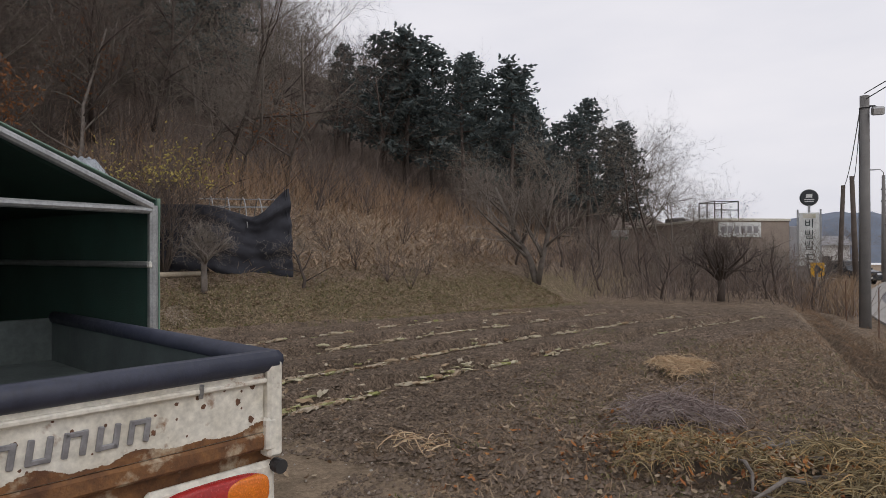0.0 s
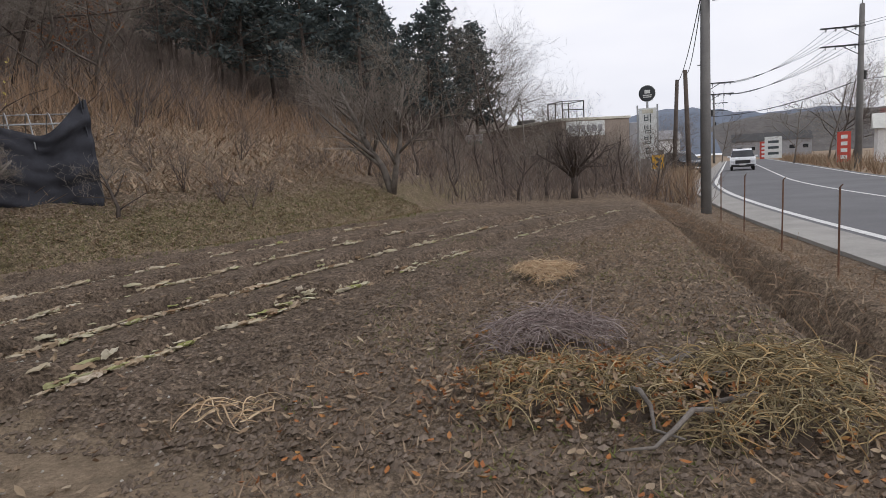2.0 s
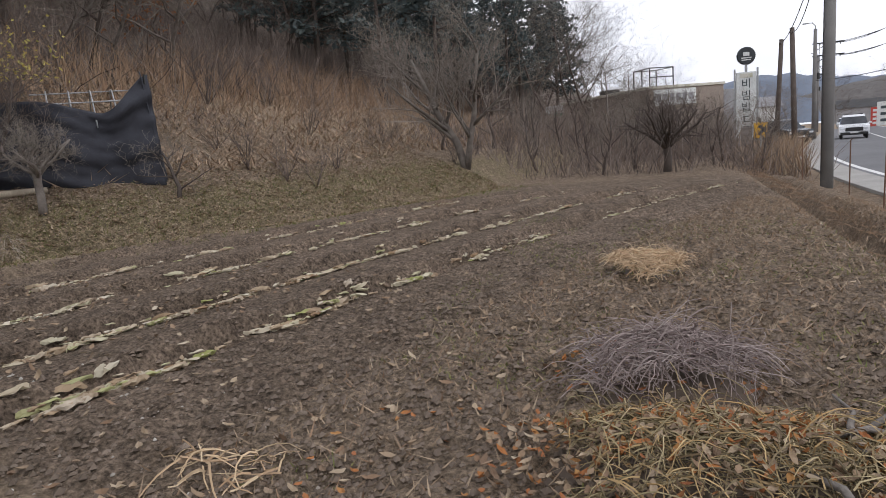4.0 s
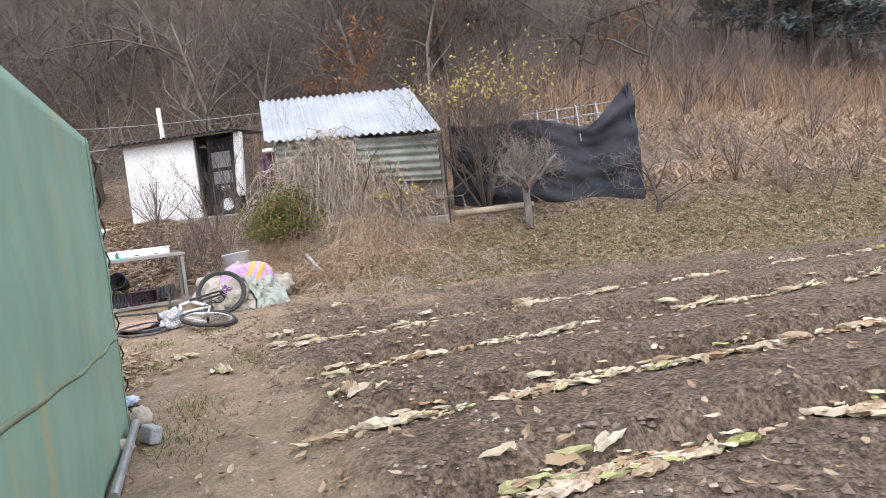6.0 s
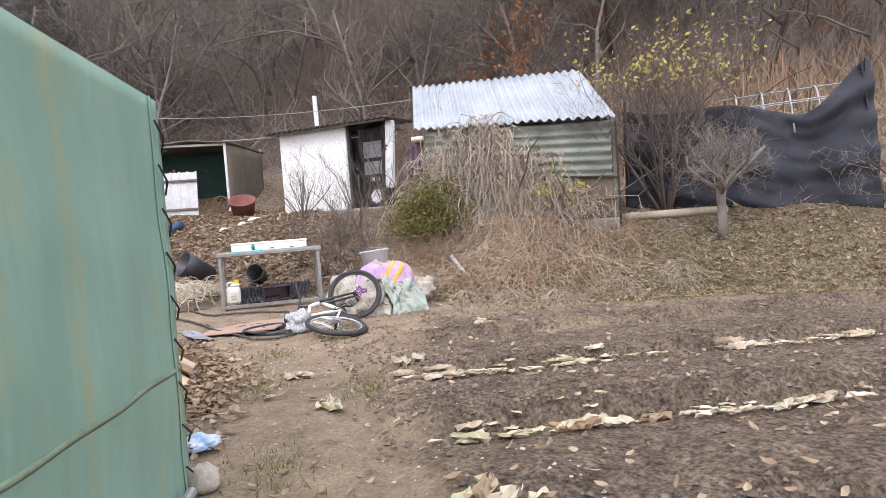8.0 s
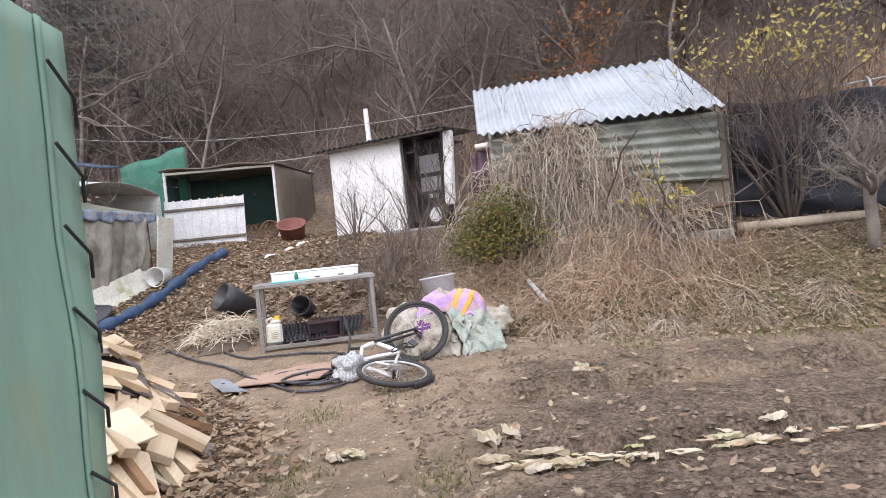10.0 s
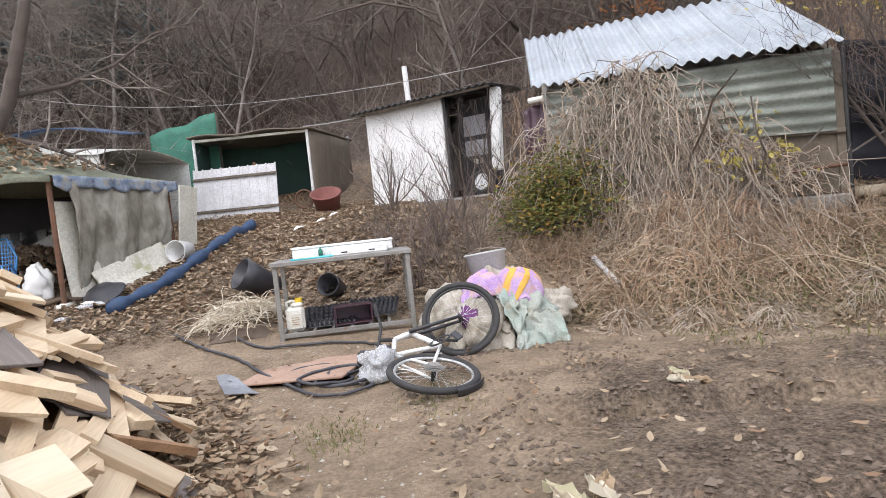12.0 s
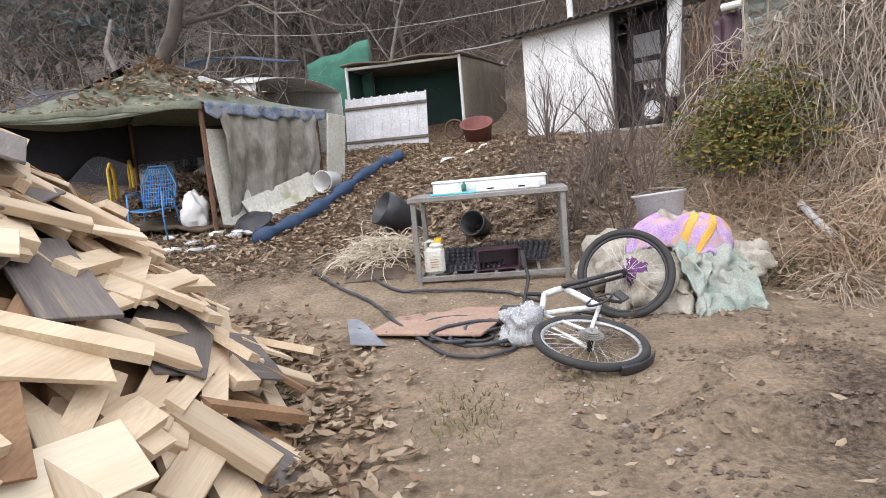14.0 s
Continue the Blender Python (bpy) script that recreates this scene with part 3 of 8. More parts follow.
n_crumb = g_noise(13.0, 6.0)
g_grey = gn.new("ShaderNodeCombineColor")
g_speck = g_math("MULTIPLY", g_range(n_fine, 0.36, 0.64, 0.4, 1.6), g_range(n_crumb, 0.36, 0.64, 0.66, 1.34))
g_worn = g_math("MULTIPLY", g_range(n_fine, 0.32, 0.68, 0.7, 1.28), g_range(n_mid, 0.3, 0.7, 0.75, 1.2))
g_loose = g_math("MAXIMUM", g_math("MAXIMUM", g_split.outputs["Red"], g_split.outputs["Green"]), g_split.outputs["Blue"])
g_loose = g_range(g_math("ADD", g_loose, g_edge), 0.2, 0.7)
g_tone = g_math("ADD", g_math("MULTIPLY", g_speck, g_loose), g_math("MULTIPLY", g_worn, g_math("SUBTRACT", 1.0, g_loose)))
for k in range(3):
    gl.new(g_tone, g_grey.inputs[k])
g_col = g_mix(1.0, g_col, g_grey.outputs["Color"], "MULTIPLY")
gl.new(g_col, gn["Principled BSDF"].inputs["Base Color"])
gn["Principled BSDF"].inputs["Roughness"].default_value = 0.95
gn["Principled BSDF"].inputs["Specular IOR Level"].default_value = 0.15
g_bump = gn.new("ShaderNodeBump")
g_bump.inputs["Strength"].default_value, g_bump.inputs["Distance"].default_value = 1.0, 0.045
gl.new(g_math("MULTIPLY", g_math("ADD", g_math("ADD", n_fine, n_crumb), g_noise(120.0, 3.0)), g_math("ADD", 0.3, g_math("MULTIPLY", g_loose, 0.7))), g_bump.inputs["Height"])
gl.new(g_bump.outputs["Normal"], gn["Principled BSDF"].inputs["Normal"])

g_me = bpy.data.meshes.new("ground")
g_me.from_pydata(gv, [], gf)
g_me.materials.append(GROUND)
g_at = g_me.color_attributes.new("zone", "FLOAT_COLOR", "POINT")
g_at.data.foreach_set("color", zone)
g_me.polygons.foreach_set("use_smooth", [True] * len(g_me.polygons))
tagged(new("ground", g_me), "brown ploughed vegetable field, dirt path and littered bank", kind="structure")


def ribbon(name, left, right, ys, material, label, lift, thick=0.0):
    g = Geo()
    vs = []
    for y in ys:
        for f in (left, right):
            vs.append((f(y), y, road_z(y) + lift))
    n = len(ys)
    fs = [(2 * i, 2 * i + 1, 2 * i + 3, 2 * i + 2) for i in range(n - 1)]
    if thick:
        k = len(vs)
        vs += [(x, y, z - thick) for x, y, z in vs]
        fs += [(2 * i, 2 * i + 2, k + 2 * i + 2, k + 2 * i) for i in range(n - 1)]
        fs += [(2 * i + 1, k + 2 * i + 1, k + 2 * i + 3, 2 * i + 3) for i in range(n - 1)]
        fs += [(0, k, k + 1, 1), (2 * n - 2, 2 * n - 1, k + 2 * n - 1, k + 2 * n - 2)]
    return setting(name, g.add(vs, fs), material, label)


ys_road = spaced((-60, 0, 5), (0, 60, 1.5), (60, 130, 5))
ribbon("road", lambda y: road_left(y) - 0.1, lambda y: road_left(y) + 7.4, ys_road, ASPHALT, "grey asphalt two-lane country road", 0.05, 0.12)
ribbon("pavement", lambda y: road_left(y) - 0.95, lambda y: road_left(y) - 0.1, ys_road, CONCRETE, "pale concrete verge strip along the road", 0.062, 0.16)
ribbon("road_line_near", lambda y: road_left(y) + 0.05, lambda y: road_left(y) + 0.22, ys_road, ROADPAINT, "white painted edge line on the asphalt", 0.055)
ribbon("road_line_middle", lambda y: road_left(y) + 3.45, lambda y: road_left(y) + 3.58, ys_road, ROADPAINT, "worn painted middle line on the asphalt", 0.055)
ribbon("road_line_far", lambda y: road_left(y) + 6.95, lambda y: road_left(y) + 7.1, ys_road, ROADPAINT, "white painted far edge line on the asphalt", 0.055)


def ridge(name, x0, x1, y, h, seed, material, label, steps=60):
    """A chain of far hills."""
    g = Geo()
    vs = []
    for i in range(steps + 1):
        x = x0 + (x1 - x0) * i / steps
        t = i / steps
        top = h * (0.55 + 0.45 * math.sin(math.pi * t) + 0.35 * noise.noise(Vector((t * 4, seed, 0))) + 0.06 * noise.noise(Vector((t * 30, seed, 1))))
        vs += [(x, y, -8), (x, y + 30, max(0, top * 0.75)), (x, y + 70, top)]
    fs = []
    for i in range(steps):
        for k in range(2):
            fs.append((3 * i + k, 3 * i + k + 3, 3 * i + k + 4, 3 * i + k + 1))
    return setting(name, g.add(vs, fs), material, label, True)


ridge("backdrop_far_hills", -60, 330, 620, 34, 2.0, FAR_HILL, "far wooded hills with haze put into their blue")
ridge("backdrop_side_hill", 70, 330, 330, 17, 5.0, NEAR_HILL, "low brown wooded hill beyond the road")


# ---------------------------------------------------------------- large things: sheds, tents, truck
def gpose(x, y, rz=0.0, dz=0.0):
    return pose(x, y, ground(x, y) + dz, 0, 0, rz)


def wavy(g, length, width, waves, amp, m, thick=0.006, per=6):
    """A corrugated sheet in the local xy plane, its waves across x."""
    n = int(waves * per)
    return g.sheet(n, 1, lambda u, v: m @ Vector((length * u, width * v, amp * math.sin(2 * math.pi * waves * u))), thick)


# the tin-roofed shed
sp0, sp1 = (-12.95, 8.2), (-10.58, 10.45)
S_TILT = 0.066
S_W = math.hypot(sp1[0] - sp0[0], sp1[1] - sp0[1])
shed = thing("garden_shed", "old shed with corrugated tin roof and dirty plaster", "shed", pose(sp0[0], sp0[1], 1.02, 0, 0, aim(sp0, sp1)))
S_D = 1.6


def sunk(g):
    """The shed has settled: its far end hangs lower."""
    g.v = [(p[0], p[1], p[2] - S_TILT * p[0]) for p in g.v]
    return g


part("roof", sunk(Geo().sheet(184, 6, lambda u, v: (-0.1 + (S_W + 0.15) * u - 1.0 * v, -0.16 + 1.8 * v, 1.76 + 1.06 * v + 0.024 * math.sin(u * 23 * 2 * math.pi) - 0.035 * math.sin(math.pi * v) * math.sin(3 * u) + 0.02 * noise.noise(Vector((u * 9, v * 2, 3)))), 0.006)), ROOF_TIN, shed, "silvery corrugated tin roof", True)
for u in (0.26, 0.5, 0.76):
    part("roof_seam", sunk(Geo().tube([(-0.1 + (S_W + 0.15) * u - 1.0 * v, -0.16 + 1.8 * v, 1.772 + 1.06 * v - 0.035 * math.sin(math.pi * v) * math.sin(3 * u)) for v in (0.02, 0.5, 0.97)], 0.007, 5)), GALV, shed, "grey lap seam")
g = Geo()
for i in range(5):
    mm, ll = between((0.1 + i * S_W / 4.4, 0.0, 1.76), (0.1 + i * S_W / 4.4 - 0.86, 1.55, 2.66))
    g.box((0.05, 0.06, ll), mm, 0.006)
part("rafters", sunk(g), BROWN_BOARD, shed)
part("wall", Geo().box((S_W - 0.75, 0.12, 1.0), pose((S_W - 0.75) / 2, 0.12, 0.4), 0.01), PLASTER_OLD, shed, "dirty white plaster lower wall")
part("side_wall", Geo().sheet(4, 4, lambda u, v: (0.05 - 0.85 * u, 0.1 + 1.5 * u, -0.2 + v * (1.9 + 0.85 * u)), 0.08), PLASTER_OLD, shed)
part("side_wall", Geo().sheet(4, 4, lambda u, v: (S_W - 0.05 - 0.85 * u, 0.1 + 1.5 * u, -0.2 + v * (1.68 + 0.85 * u)), 0.08), BROWN_BOARD, shed)
part("back_wall", Geo().box((S_W, 0.1, 2.4), pose(S_W / 2 - 0.82, S_D + 0.05, 0.98), 0.01), PLASTER_OLD, shed)
part("cladding", sunk(wavy(Geo(), 0.82, S_W - 0.1, 6, 0.03, Matrix.Translation((S_W - 0.08, 0.03, 0.9)) @ Matrix(((0, -1, 0, 0), (0, 0, 1, 0), (1, 0, 0, 0), (0, 0, 0, 1))))), WALL_TIN, shed, "horizontal green corrugated cladding", True)
part("lintel", sunk(Geo().box((S_W, 0.06, 0.05), pose(S_W / 2, 0.08, 0.9), 0.008)), BROWN_BOARD, shed)
for x in (0.6, 1.25, 1.9):
    part("batten", Geo().box((0.05, 0.03, 0.85), pose(x, 0.045, 0.42), 0.006), LOG, shed)
part("hatch", Geo().box((0.66, 0.05, 0.72), pose(S_W - 0.4, 0.14, 0.42), 0.01), BROWN_BOARD, shed, "brown board hatch")
part("rail", Geo().tube([(S_W - 0.75, 0.02, 0.32), (S_W, 0.02, 0.34)], 0.02, 8), RUSTY, shed)
part("sill", Geo().box((0.75, 0.16, 0.3), pose(S_W - 0.38, 0.1, -0.1), 0.02), CONCRETE, shed, "concrete sill")
part("corner_post", Geo().tube([(S_W + 0.02, -0.06, -0.3), (S_W + 0.02, -0.06, 1.48)], 0.018, 8), DARK_STEEL, shed)
part("footing", Geo().box((S_W, S_D + 0.2, 0.4), pose(S_W / 2, S_D / 2 + 0.16, -0.28), 0.02), CONCRETE, shed)
part("gutter_pipe", Geo().tube([(-0.2, -0.06, 1.62), (0.02, -0.06, 1.62)], 0.04, 10), WHITE_PLASTIC, shed)
cl = thing("hanging_cloth", "dark maroon cloth hanging at the shed corner", "cloth", pose(sp0[0] - 0.1, sp0[1] - 0.08, 1.55, 0, 0, aim(sp0, sp1)))
part("fold", Geo().sheet(10, 12, lambda u, v: (-0.22 + 0.3 * u, 0.04 * math.sin(9 * u) + 0.02 * math.sin(11 * v), 1.0 - v * 0.95 + 0.05 * u), 0.012), PURPLE_BOX, cl, "", True)

# the limewashed hut
hp0, hp1 = (-18.40, 6.22), (-17.07, 7.60)
hut = thing("whitewashed_hut", "small white limewashed hut with a flat roof", "hut", pose(hp0[0], hp0[1], 1.6, 0, 0, aim(hp0, hp1)))
H_W = math.hypot(hp1[0] - hp0[0], hp1[1] - hp0[1])
part("wall", Geo().box((H_W, 0.15, 1.95), pose(H_W / 2, 0.075, 0.95), 0.012), LIMEWASH, hut, "bright white limewashed wall")
part("side_wall", Geo().box((0.15, 2.0, 1.95), pose(0.075, 1.15, 0.95), 0.012), LIMEWASH, hut)
part("back_wall", Geo().box((H_W, 0.15, 1.95), pose(H_W / 2, 2.2, 0.95), 0.012), PLASTER_OLD, hut)
part("return_wall", Geo().box((0.2, 0.15, 1.5), pose(H_W + 1.1, 0.075, 1.15, 0, 4, 0), 0.03), LIMEWASH, hut)
part("side_wall", Geo().sheet(4, 4, lambda u, v: (H_W + 1.16 - 1.35 * u, 0.18 + 1.95 * u, -0.02 + 1.93 * v), 0.08), BROWN_BOARD, hut)
wavy_m = pose(-0.25, -0.28, 1.93, 2, 0, 0)
part("roof", wavy(Geo(), H_W + 1.5, 1.5, 22, 0.02, wavy_m, 0.02), DARK_STEEL, hut, "dark sagging corrugated roof", True)
part("roof", wavy(Geo(), H_W + 0.5, 1.2, 16, 0.02, wavy_m @ Matrix.Translation((0, 1.5, -0.01)), 0.02), DARK_STEEL, hut, "dark sagging corrugated roof", True)
part("eaves_board", Geo().box((H_W + 1.45, 0.03, 0.06), pose(H_W / 2 + 0.48, -0.2, 1.9), 0.006), BROWN_BOARD, hut)
door_x = H_W + 0.47
# The door's black holds the shade of the opening.
part("door", Geo().box((0.86, 0.05, 1.85), pose(door_x, 0.5, 0.93), 0.008), DARK, hut, "inner door blackened for the opening's shade")
for z, h in ((1.25, 0.38), (0.82, 0.3)):
    part("door_pane", Geo().box((0.5, 0.02, h), pose(door_x - 0.06, 0.465, z + 0.1), 0.006), GREY_WALL, hut, "grey pane")
part("door_post", Geo().box((0.06, 0.12, 1.9), pose(H_W + 0.04, 0.08, 0.95), 0.006), DARK_STEEL, hut)
for k, x in enumerate((0.0, 0.14)):
    part("notice", Geo().box((0.1, 0.01, 0.09), pose(door_x - 0.1 + x, 0.466, 0.66), 0.002), WHITE_BOARD, hut, "small white notice")
part("slab", Geo().box((H_W + 1.3, 1.2, 0.35), pose(H_W / 2 + 0.6, 0.5, -0.18), 0.03), CONCRETE, hut)
part("chimney", Geo().tube([(0.9, 0.35, 1.9), (0.88, 0.35, 2.78)], 0.055, 12), WHITE_PAINT, hut, "white stove pipe")
part("pipe_cap", Geo().tube([(0.88, 0.35, 2.78), (0.88, 0.35, 2.86)], 0.015, 8), RUSTY, hut)
cart = thing("hand_cart_wheel", "small cart wheel leaning at the dark doorway", "wheel", pose(hp0[0], hp0[1], 1.6, 0, 0, aim(hp0, hp1)) @ pose(H_W + 0.62, 0.2, 0.24, 80, 0, 0))
part("tyre", Geo().ring(0.19, 0.045, 24, 8), RUBBER, cart, "", True)
part("rim", Geo().lathe([(0.02, 0.03), (0.14, 0.02), (0.16, 0.03), (0.16, -0.03), (0.14, -0.02), (0.02, -0.03)], 20), ALU, cart, "pale metal rim", True)

# the black net over hoops
np0, np1 = (-11.22, 11.0), (-8.97, 13.6)
net = thing("net_tunnel", "black shade net draped over bent steel hoops", "net shelter", pose(np0[0], np0[1], 1.0, 0, 0, aim(np0, np1)))
N_W = math.hypot(np1[0] - np0[0], np1[1] - np0[1])


def net_face(u, v):
    top = 1.9 - 0.3 * step(u, 0.2, 0.6) + 0.75 * step(u, 0.72, 1.0) - 0.12 * math.sin(u * 9)
    z = -0.12 - 0.05 * u + v * top
    sag = 0.09 * math.sin(u * 17 + v * 3) * (0.3 + v) + 0.16 * noise.noise(Vector((u * 5, v * 9 + u * 4, 7))) * (0.4 + 0.6 * u) + 0.05 * noise.noise(Vector((u * 16, v * 18, 3))) + 0.05 * math.sin(v * 16 + u * 4) + 0.05 * noise.noise(Vector((u * 9, v * 6, 1)))
    return (u * (N_W + 0.05), sag + 0.25 * v * v, z)


def net_side(u, v):
    return (N_W + 0.05 + 0.1 * math.sin(u * 6) - 0.15 * v, 0.25 * v * v + u * 1.3, -0.1 + v * (2.25 - 1.15 * u) + 0.04 * math.sin(v * 15 + u * 5))


part("net_front", Geo().sheet(54, 30, net_face, 0.012), NET, net, "", True)
part("net_side", Geo().sheet(16, 24, net_side, 0.012), NET, net, "", True)
for k in range(5):
    x = N_W * (0.5 + 0.11 * k)
    part("hoop", Geo().tube([(x, 0.22 + 1.7 * t, 0.2 + 1.72 * math.sin(math.pi * (0.12 + 0.76 * t)) ** 0.6) for t in [i / 12 for i in range(13)]], 0.014, 6), GALV, net, "bare galvanised hoop", True)
for y, z in ((0.45, 1.62), (1.0, 1.86), (1.55, 1.72)):
    part("ridge_rod", Geo().tube([(N_W * 0.42, y, z), (N_W * 1.0, y, z + 0.04)], 0.012, 6), GALV, net)
part("prop", Geo().tube([(N_W - 0.08, 0.25, -0.2), (N_W - 0.02, 0.3, 2.12)], 0.02, 7), DARK_STEEL, net)
part("prop", Geo().tube([(0.05, 0.1, -0.2), (0.05, 0.15, 1.9)], 0.022, 7), DARK_STEEL, net)

# the chicken coop with its panel
cp = [(-20.6, 2.35), (-20.25, 4.95), (-22.0, 5.7), (-22.35, 3.1)]
coop = thing("mesh_coop", "open animal coop of green mesh and white posts", "coop", pose(cp[0][0], cp[0][1], 1.68, 0, 0, aim(cp[0], cp[1])))
C_W = math.hypot(cp[1][0] - cp[0][0], cp[1][1] - cp[0][1])
for x, y, mtl in ((0, 0, WHITE_PAINT), (C_W, 0, WHITE_PAINT), (0, 1.7, GALV), (C_W + 0.74, 1.9, GALV)):
    part("post", Geo().tube([(x, y, -0.2), (x, y, 1.95)], 0.035, 8), mtl, coop)
part("roof", Geo().sheet(12, 8, lambda u, v: (-0.1 + u * (C_W + 0.2 + 0.75 * v), -0.15 + v * 2.2, 1.98 - 0.12 * v + 0.03 * math.sin(u * 12)), 0.03), BROWN_BOARD, coop, "", True)
part("back_mesh", Geo().box((C_W, 0.02, 1.9), pose(C_W / 2, 1.7, 0.95)), TARP_DARK, coop, "dark green mesh")
part("side_mesh", Geo().box((0.02, 1.7, 1.9), pose(0.02, 0.85, 0.95)), TARP_DARK, coop, "dark green mesh")
part("side_board", Geo().sheet(8, 8, lambda u, v: (C_W + 0.04 + 0.72 * u + 0.05 * math.sin(3 * u), u * 1.9, v * (1.9 - 0.1 * u)), 0.02), BROWN_BOARD, coop, "brown weathered side sheet", True)
part("beam", Geo().box((C_W, 0.06, 0.06), pose(C_W / 2, 0, 1.9), 0.006), WHITE_BOARD, coop)
part("prop", Geo().tube([(C_W * 0.48, 0.5, 0), (C_W * 0.46, 0.5, 1.35)], 0.04, 7), WOOD_BROWN, coop)
g = Geo()
for k in range(14):
    x = C_W * 0.62 + k * 0.06
    g.box((0.012, 0.012, 0.5), pose(x, 0.3, 0.3, 0, 35 if k % 2 else -35, 0))
part("lattice", g, WOOD_BROWN, coop, "tan wooden lattice")
panel = thing("ribbed_panel", "white ribbed tin panel with rusty battens leaning", "panel", pose(-19.62, 2.42, ground(-19.6, 3.3) - 0.02, -8, 0, aim((-19.62, 2.42), (-19.3, 4.2))))
P_W = 1.8
for k in range(9):
    part("strip", Geo().box((P_W / 9 - 0.012, 0.02, 1.1), pose(P_W * (k + 0.5) / 9, 0, 0.55), 0.004), WHITE_TIN, panel)
for k in range(10):
    part("rib", Geo().box((0.035, 0.035, 1.12), pose(P_W * k / 9, -0.012, 0.56), 0.006), WHITE_TIN, panel)
for z in (0.16, 0.88):
    part("batten", Geo().box((P_W + 0.04, 0.03, 0.06), pose(P_W / 2, -0.045, z), 0.006), BROWN_BOARD, panel, "weathered wooden batten")
gt = thing("green_sheet_screen", "green plastic sheet hung up as a screen", "sheet", pose(-22.2, 1.0, ground(-22.2, 1.0), 0, 0, 70))
part("sheet", Geo().sheet(14, 10, lambda u, v: (u * 1.9, 0.06 * math.sin(u * 14), v * (1.9 + 0.35 * u) + 0.03 * math.sin(u * 9)), 0.01), TARP_TEAL, gt, "", True)
for x in (0.0, 1.9):
    part("stake", Geo().tube([(x, 0, -0.2), (x, 0, 2.25)], 0.025, 6), BARK, gt)

# the pavilion
pa, pb, pl, pk = Vector((-13.65, 1.9)), Vector((-15.9, 2.75)), Vector((-13.1, -0.85)), Vector((-15.35, 0.0))
pav = thing("canvas_pavilion", "leaf-covered green canvas pavilion with stained curtain", "pavilion", pose(0, 0, 0))
EAVE = 2.28
for p in (pa, pb, pl, pk):
    part("post", Geo().tube([(p.x, p.y, ground(p.x, p.y) - 0.05), (p.x, p.y, EAVE)], 0.035, 8), RUSTY, pav)
peak = Vector((-14.5, 0.95, 2.98))
cs = [Vector((p.x, p.y, EAVE)) for p in (pa, pb, pk, pl)]
mid = (cs[0] + cs[1] + cs[2] + cs[3]) / 4
cs = [mid + (c - mid) * 1.06 for c in cs]
for a, b in zip(cs, cs[1:] + cs[:1]):
    part("roof_panel", Geo().sheet(12, 10, lambda u, v, a=a, b=b: (a.lerp(b, u)).lerp(peak, v) - Vector((0, 0, 0.14 * math.sin(math.pi * u) * (1 - v) + 0.12 * math.sin(math.pi * v))), 0.015), CANVAS, pav, "", True)
    part("eave_pipe", Geo().tube([a - Vector((0, 0, 0.05)), b - Vector((0, 0, 0.05))], 0.02, 6), RUSTY, pav)
a, b = cs[0], cs[1]
out = Vector((0.35, 0.94, 0))
part("valance", Geo().sheet(40, 4, lambda u, v: a.lerp(b, u) + out * (0.03 + 0.02 * math.sin(u * 40)) - Vector((0, 0, v * (0.13 + 0.05 * abs(math.sin(u * 22)) + 0.05 * noise.noise(Vector((u * 7, 0, 0)))))), 0.01), BLUE_TRIM, pav, "ragged faded blue valance", True)
a, b = cs[3], cs[0]
part("valance", Geo().sheet(30, 3, lambda u, v: a.lerp(b, u) + Vector((0.03, 0, -v * 0.08 + 0.01 * math.sin(u * 30))), 0.01), CANVAS, pav, "", True)
ca, cb = Vector((pa.x, pa.y, 0)), Vector((pb.x, pb.y, 0))


def curtain(u, v):
    p = ca.lerp(cb, 0.1 + 0.86 * u)
    low = land(p.x, p.y) + 0.24 - 0.12 * (1 - u) ** 2
    z = 2.2 + (low - 2.2) * v
    bulge = 0.05 + 0.035 * math.sin(u * 15 + 3 * v) * (0.4 + 0.6 * v) + 0.02 * math.sin(u * 41 + 5 * v) + 0.05 * math.sin(math.pi * v) + 0.03 * noise.noise(Vector((u * 6, v * 6, 0)))
    return p + out * bulge + Vector((0, 0, z))


part("curtain", Geo().sheet(60, 24, curtain, 0.01), CURTAIN, pav, "grey stained waxed curtain", True)


# Near-black strips below the eaves put the pavilion's inner darkness into colour.
def shade_strip_at(u, v):
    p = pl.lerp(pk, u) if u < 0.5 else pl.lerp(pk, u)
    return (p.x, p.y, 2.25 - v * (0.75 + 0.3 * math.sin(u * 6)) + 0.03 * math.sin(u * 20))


part("drape", Geo().sheet(24, 6, shade_strip_at, 0.01), DARK, pav, "near-black strip darkening the pavilion inside", True)
part("back_sheet", Geo().sheet(12, 4, lambda u, v: Vector((*pk.lerp(pb, u), land(*pk.lerp(pb, u)) + v * 0.75)), 0.01), WHITE_TARP, pav, "pale sheet across the back", True)
part("drape", Geo().sheet(24, 6, lambda u, v: Vector((*pk.lerp(pb, u), 2.25 - v * (0.7 + 0.15 * math.sin(u * 9)))), 0.01), DARK, pav, "near-black strip darkening the pavilion inside", True)
bd = thing("leaning_board", "cream board leaning against the pavilion post", "board", pose(-13.72, 1.98, ground(-13.7, 1.95), -6, 0, aim((-13.72, 1.95), (-14.5, 2.3))))
part("board", Geo().box((0.62, 0.03, 1.35), pose(0.31, 0, 0.68), 0.006), WHITE_BOARD, bd)
bd2 = thing("leaning_board", "cream board with green stain beside the curtain", "board", pose(-15.85, 2.86, ground(-15.85, 2.86), 5, 4, 160))
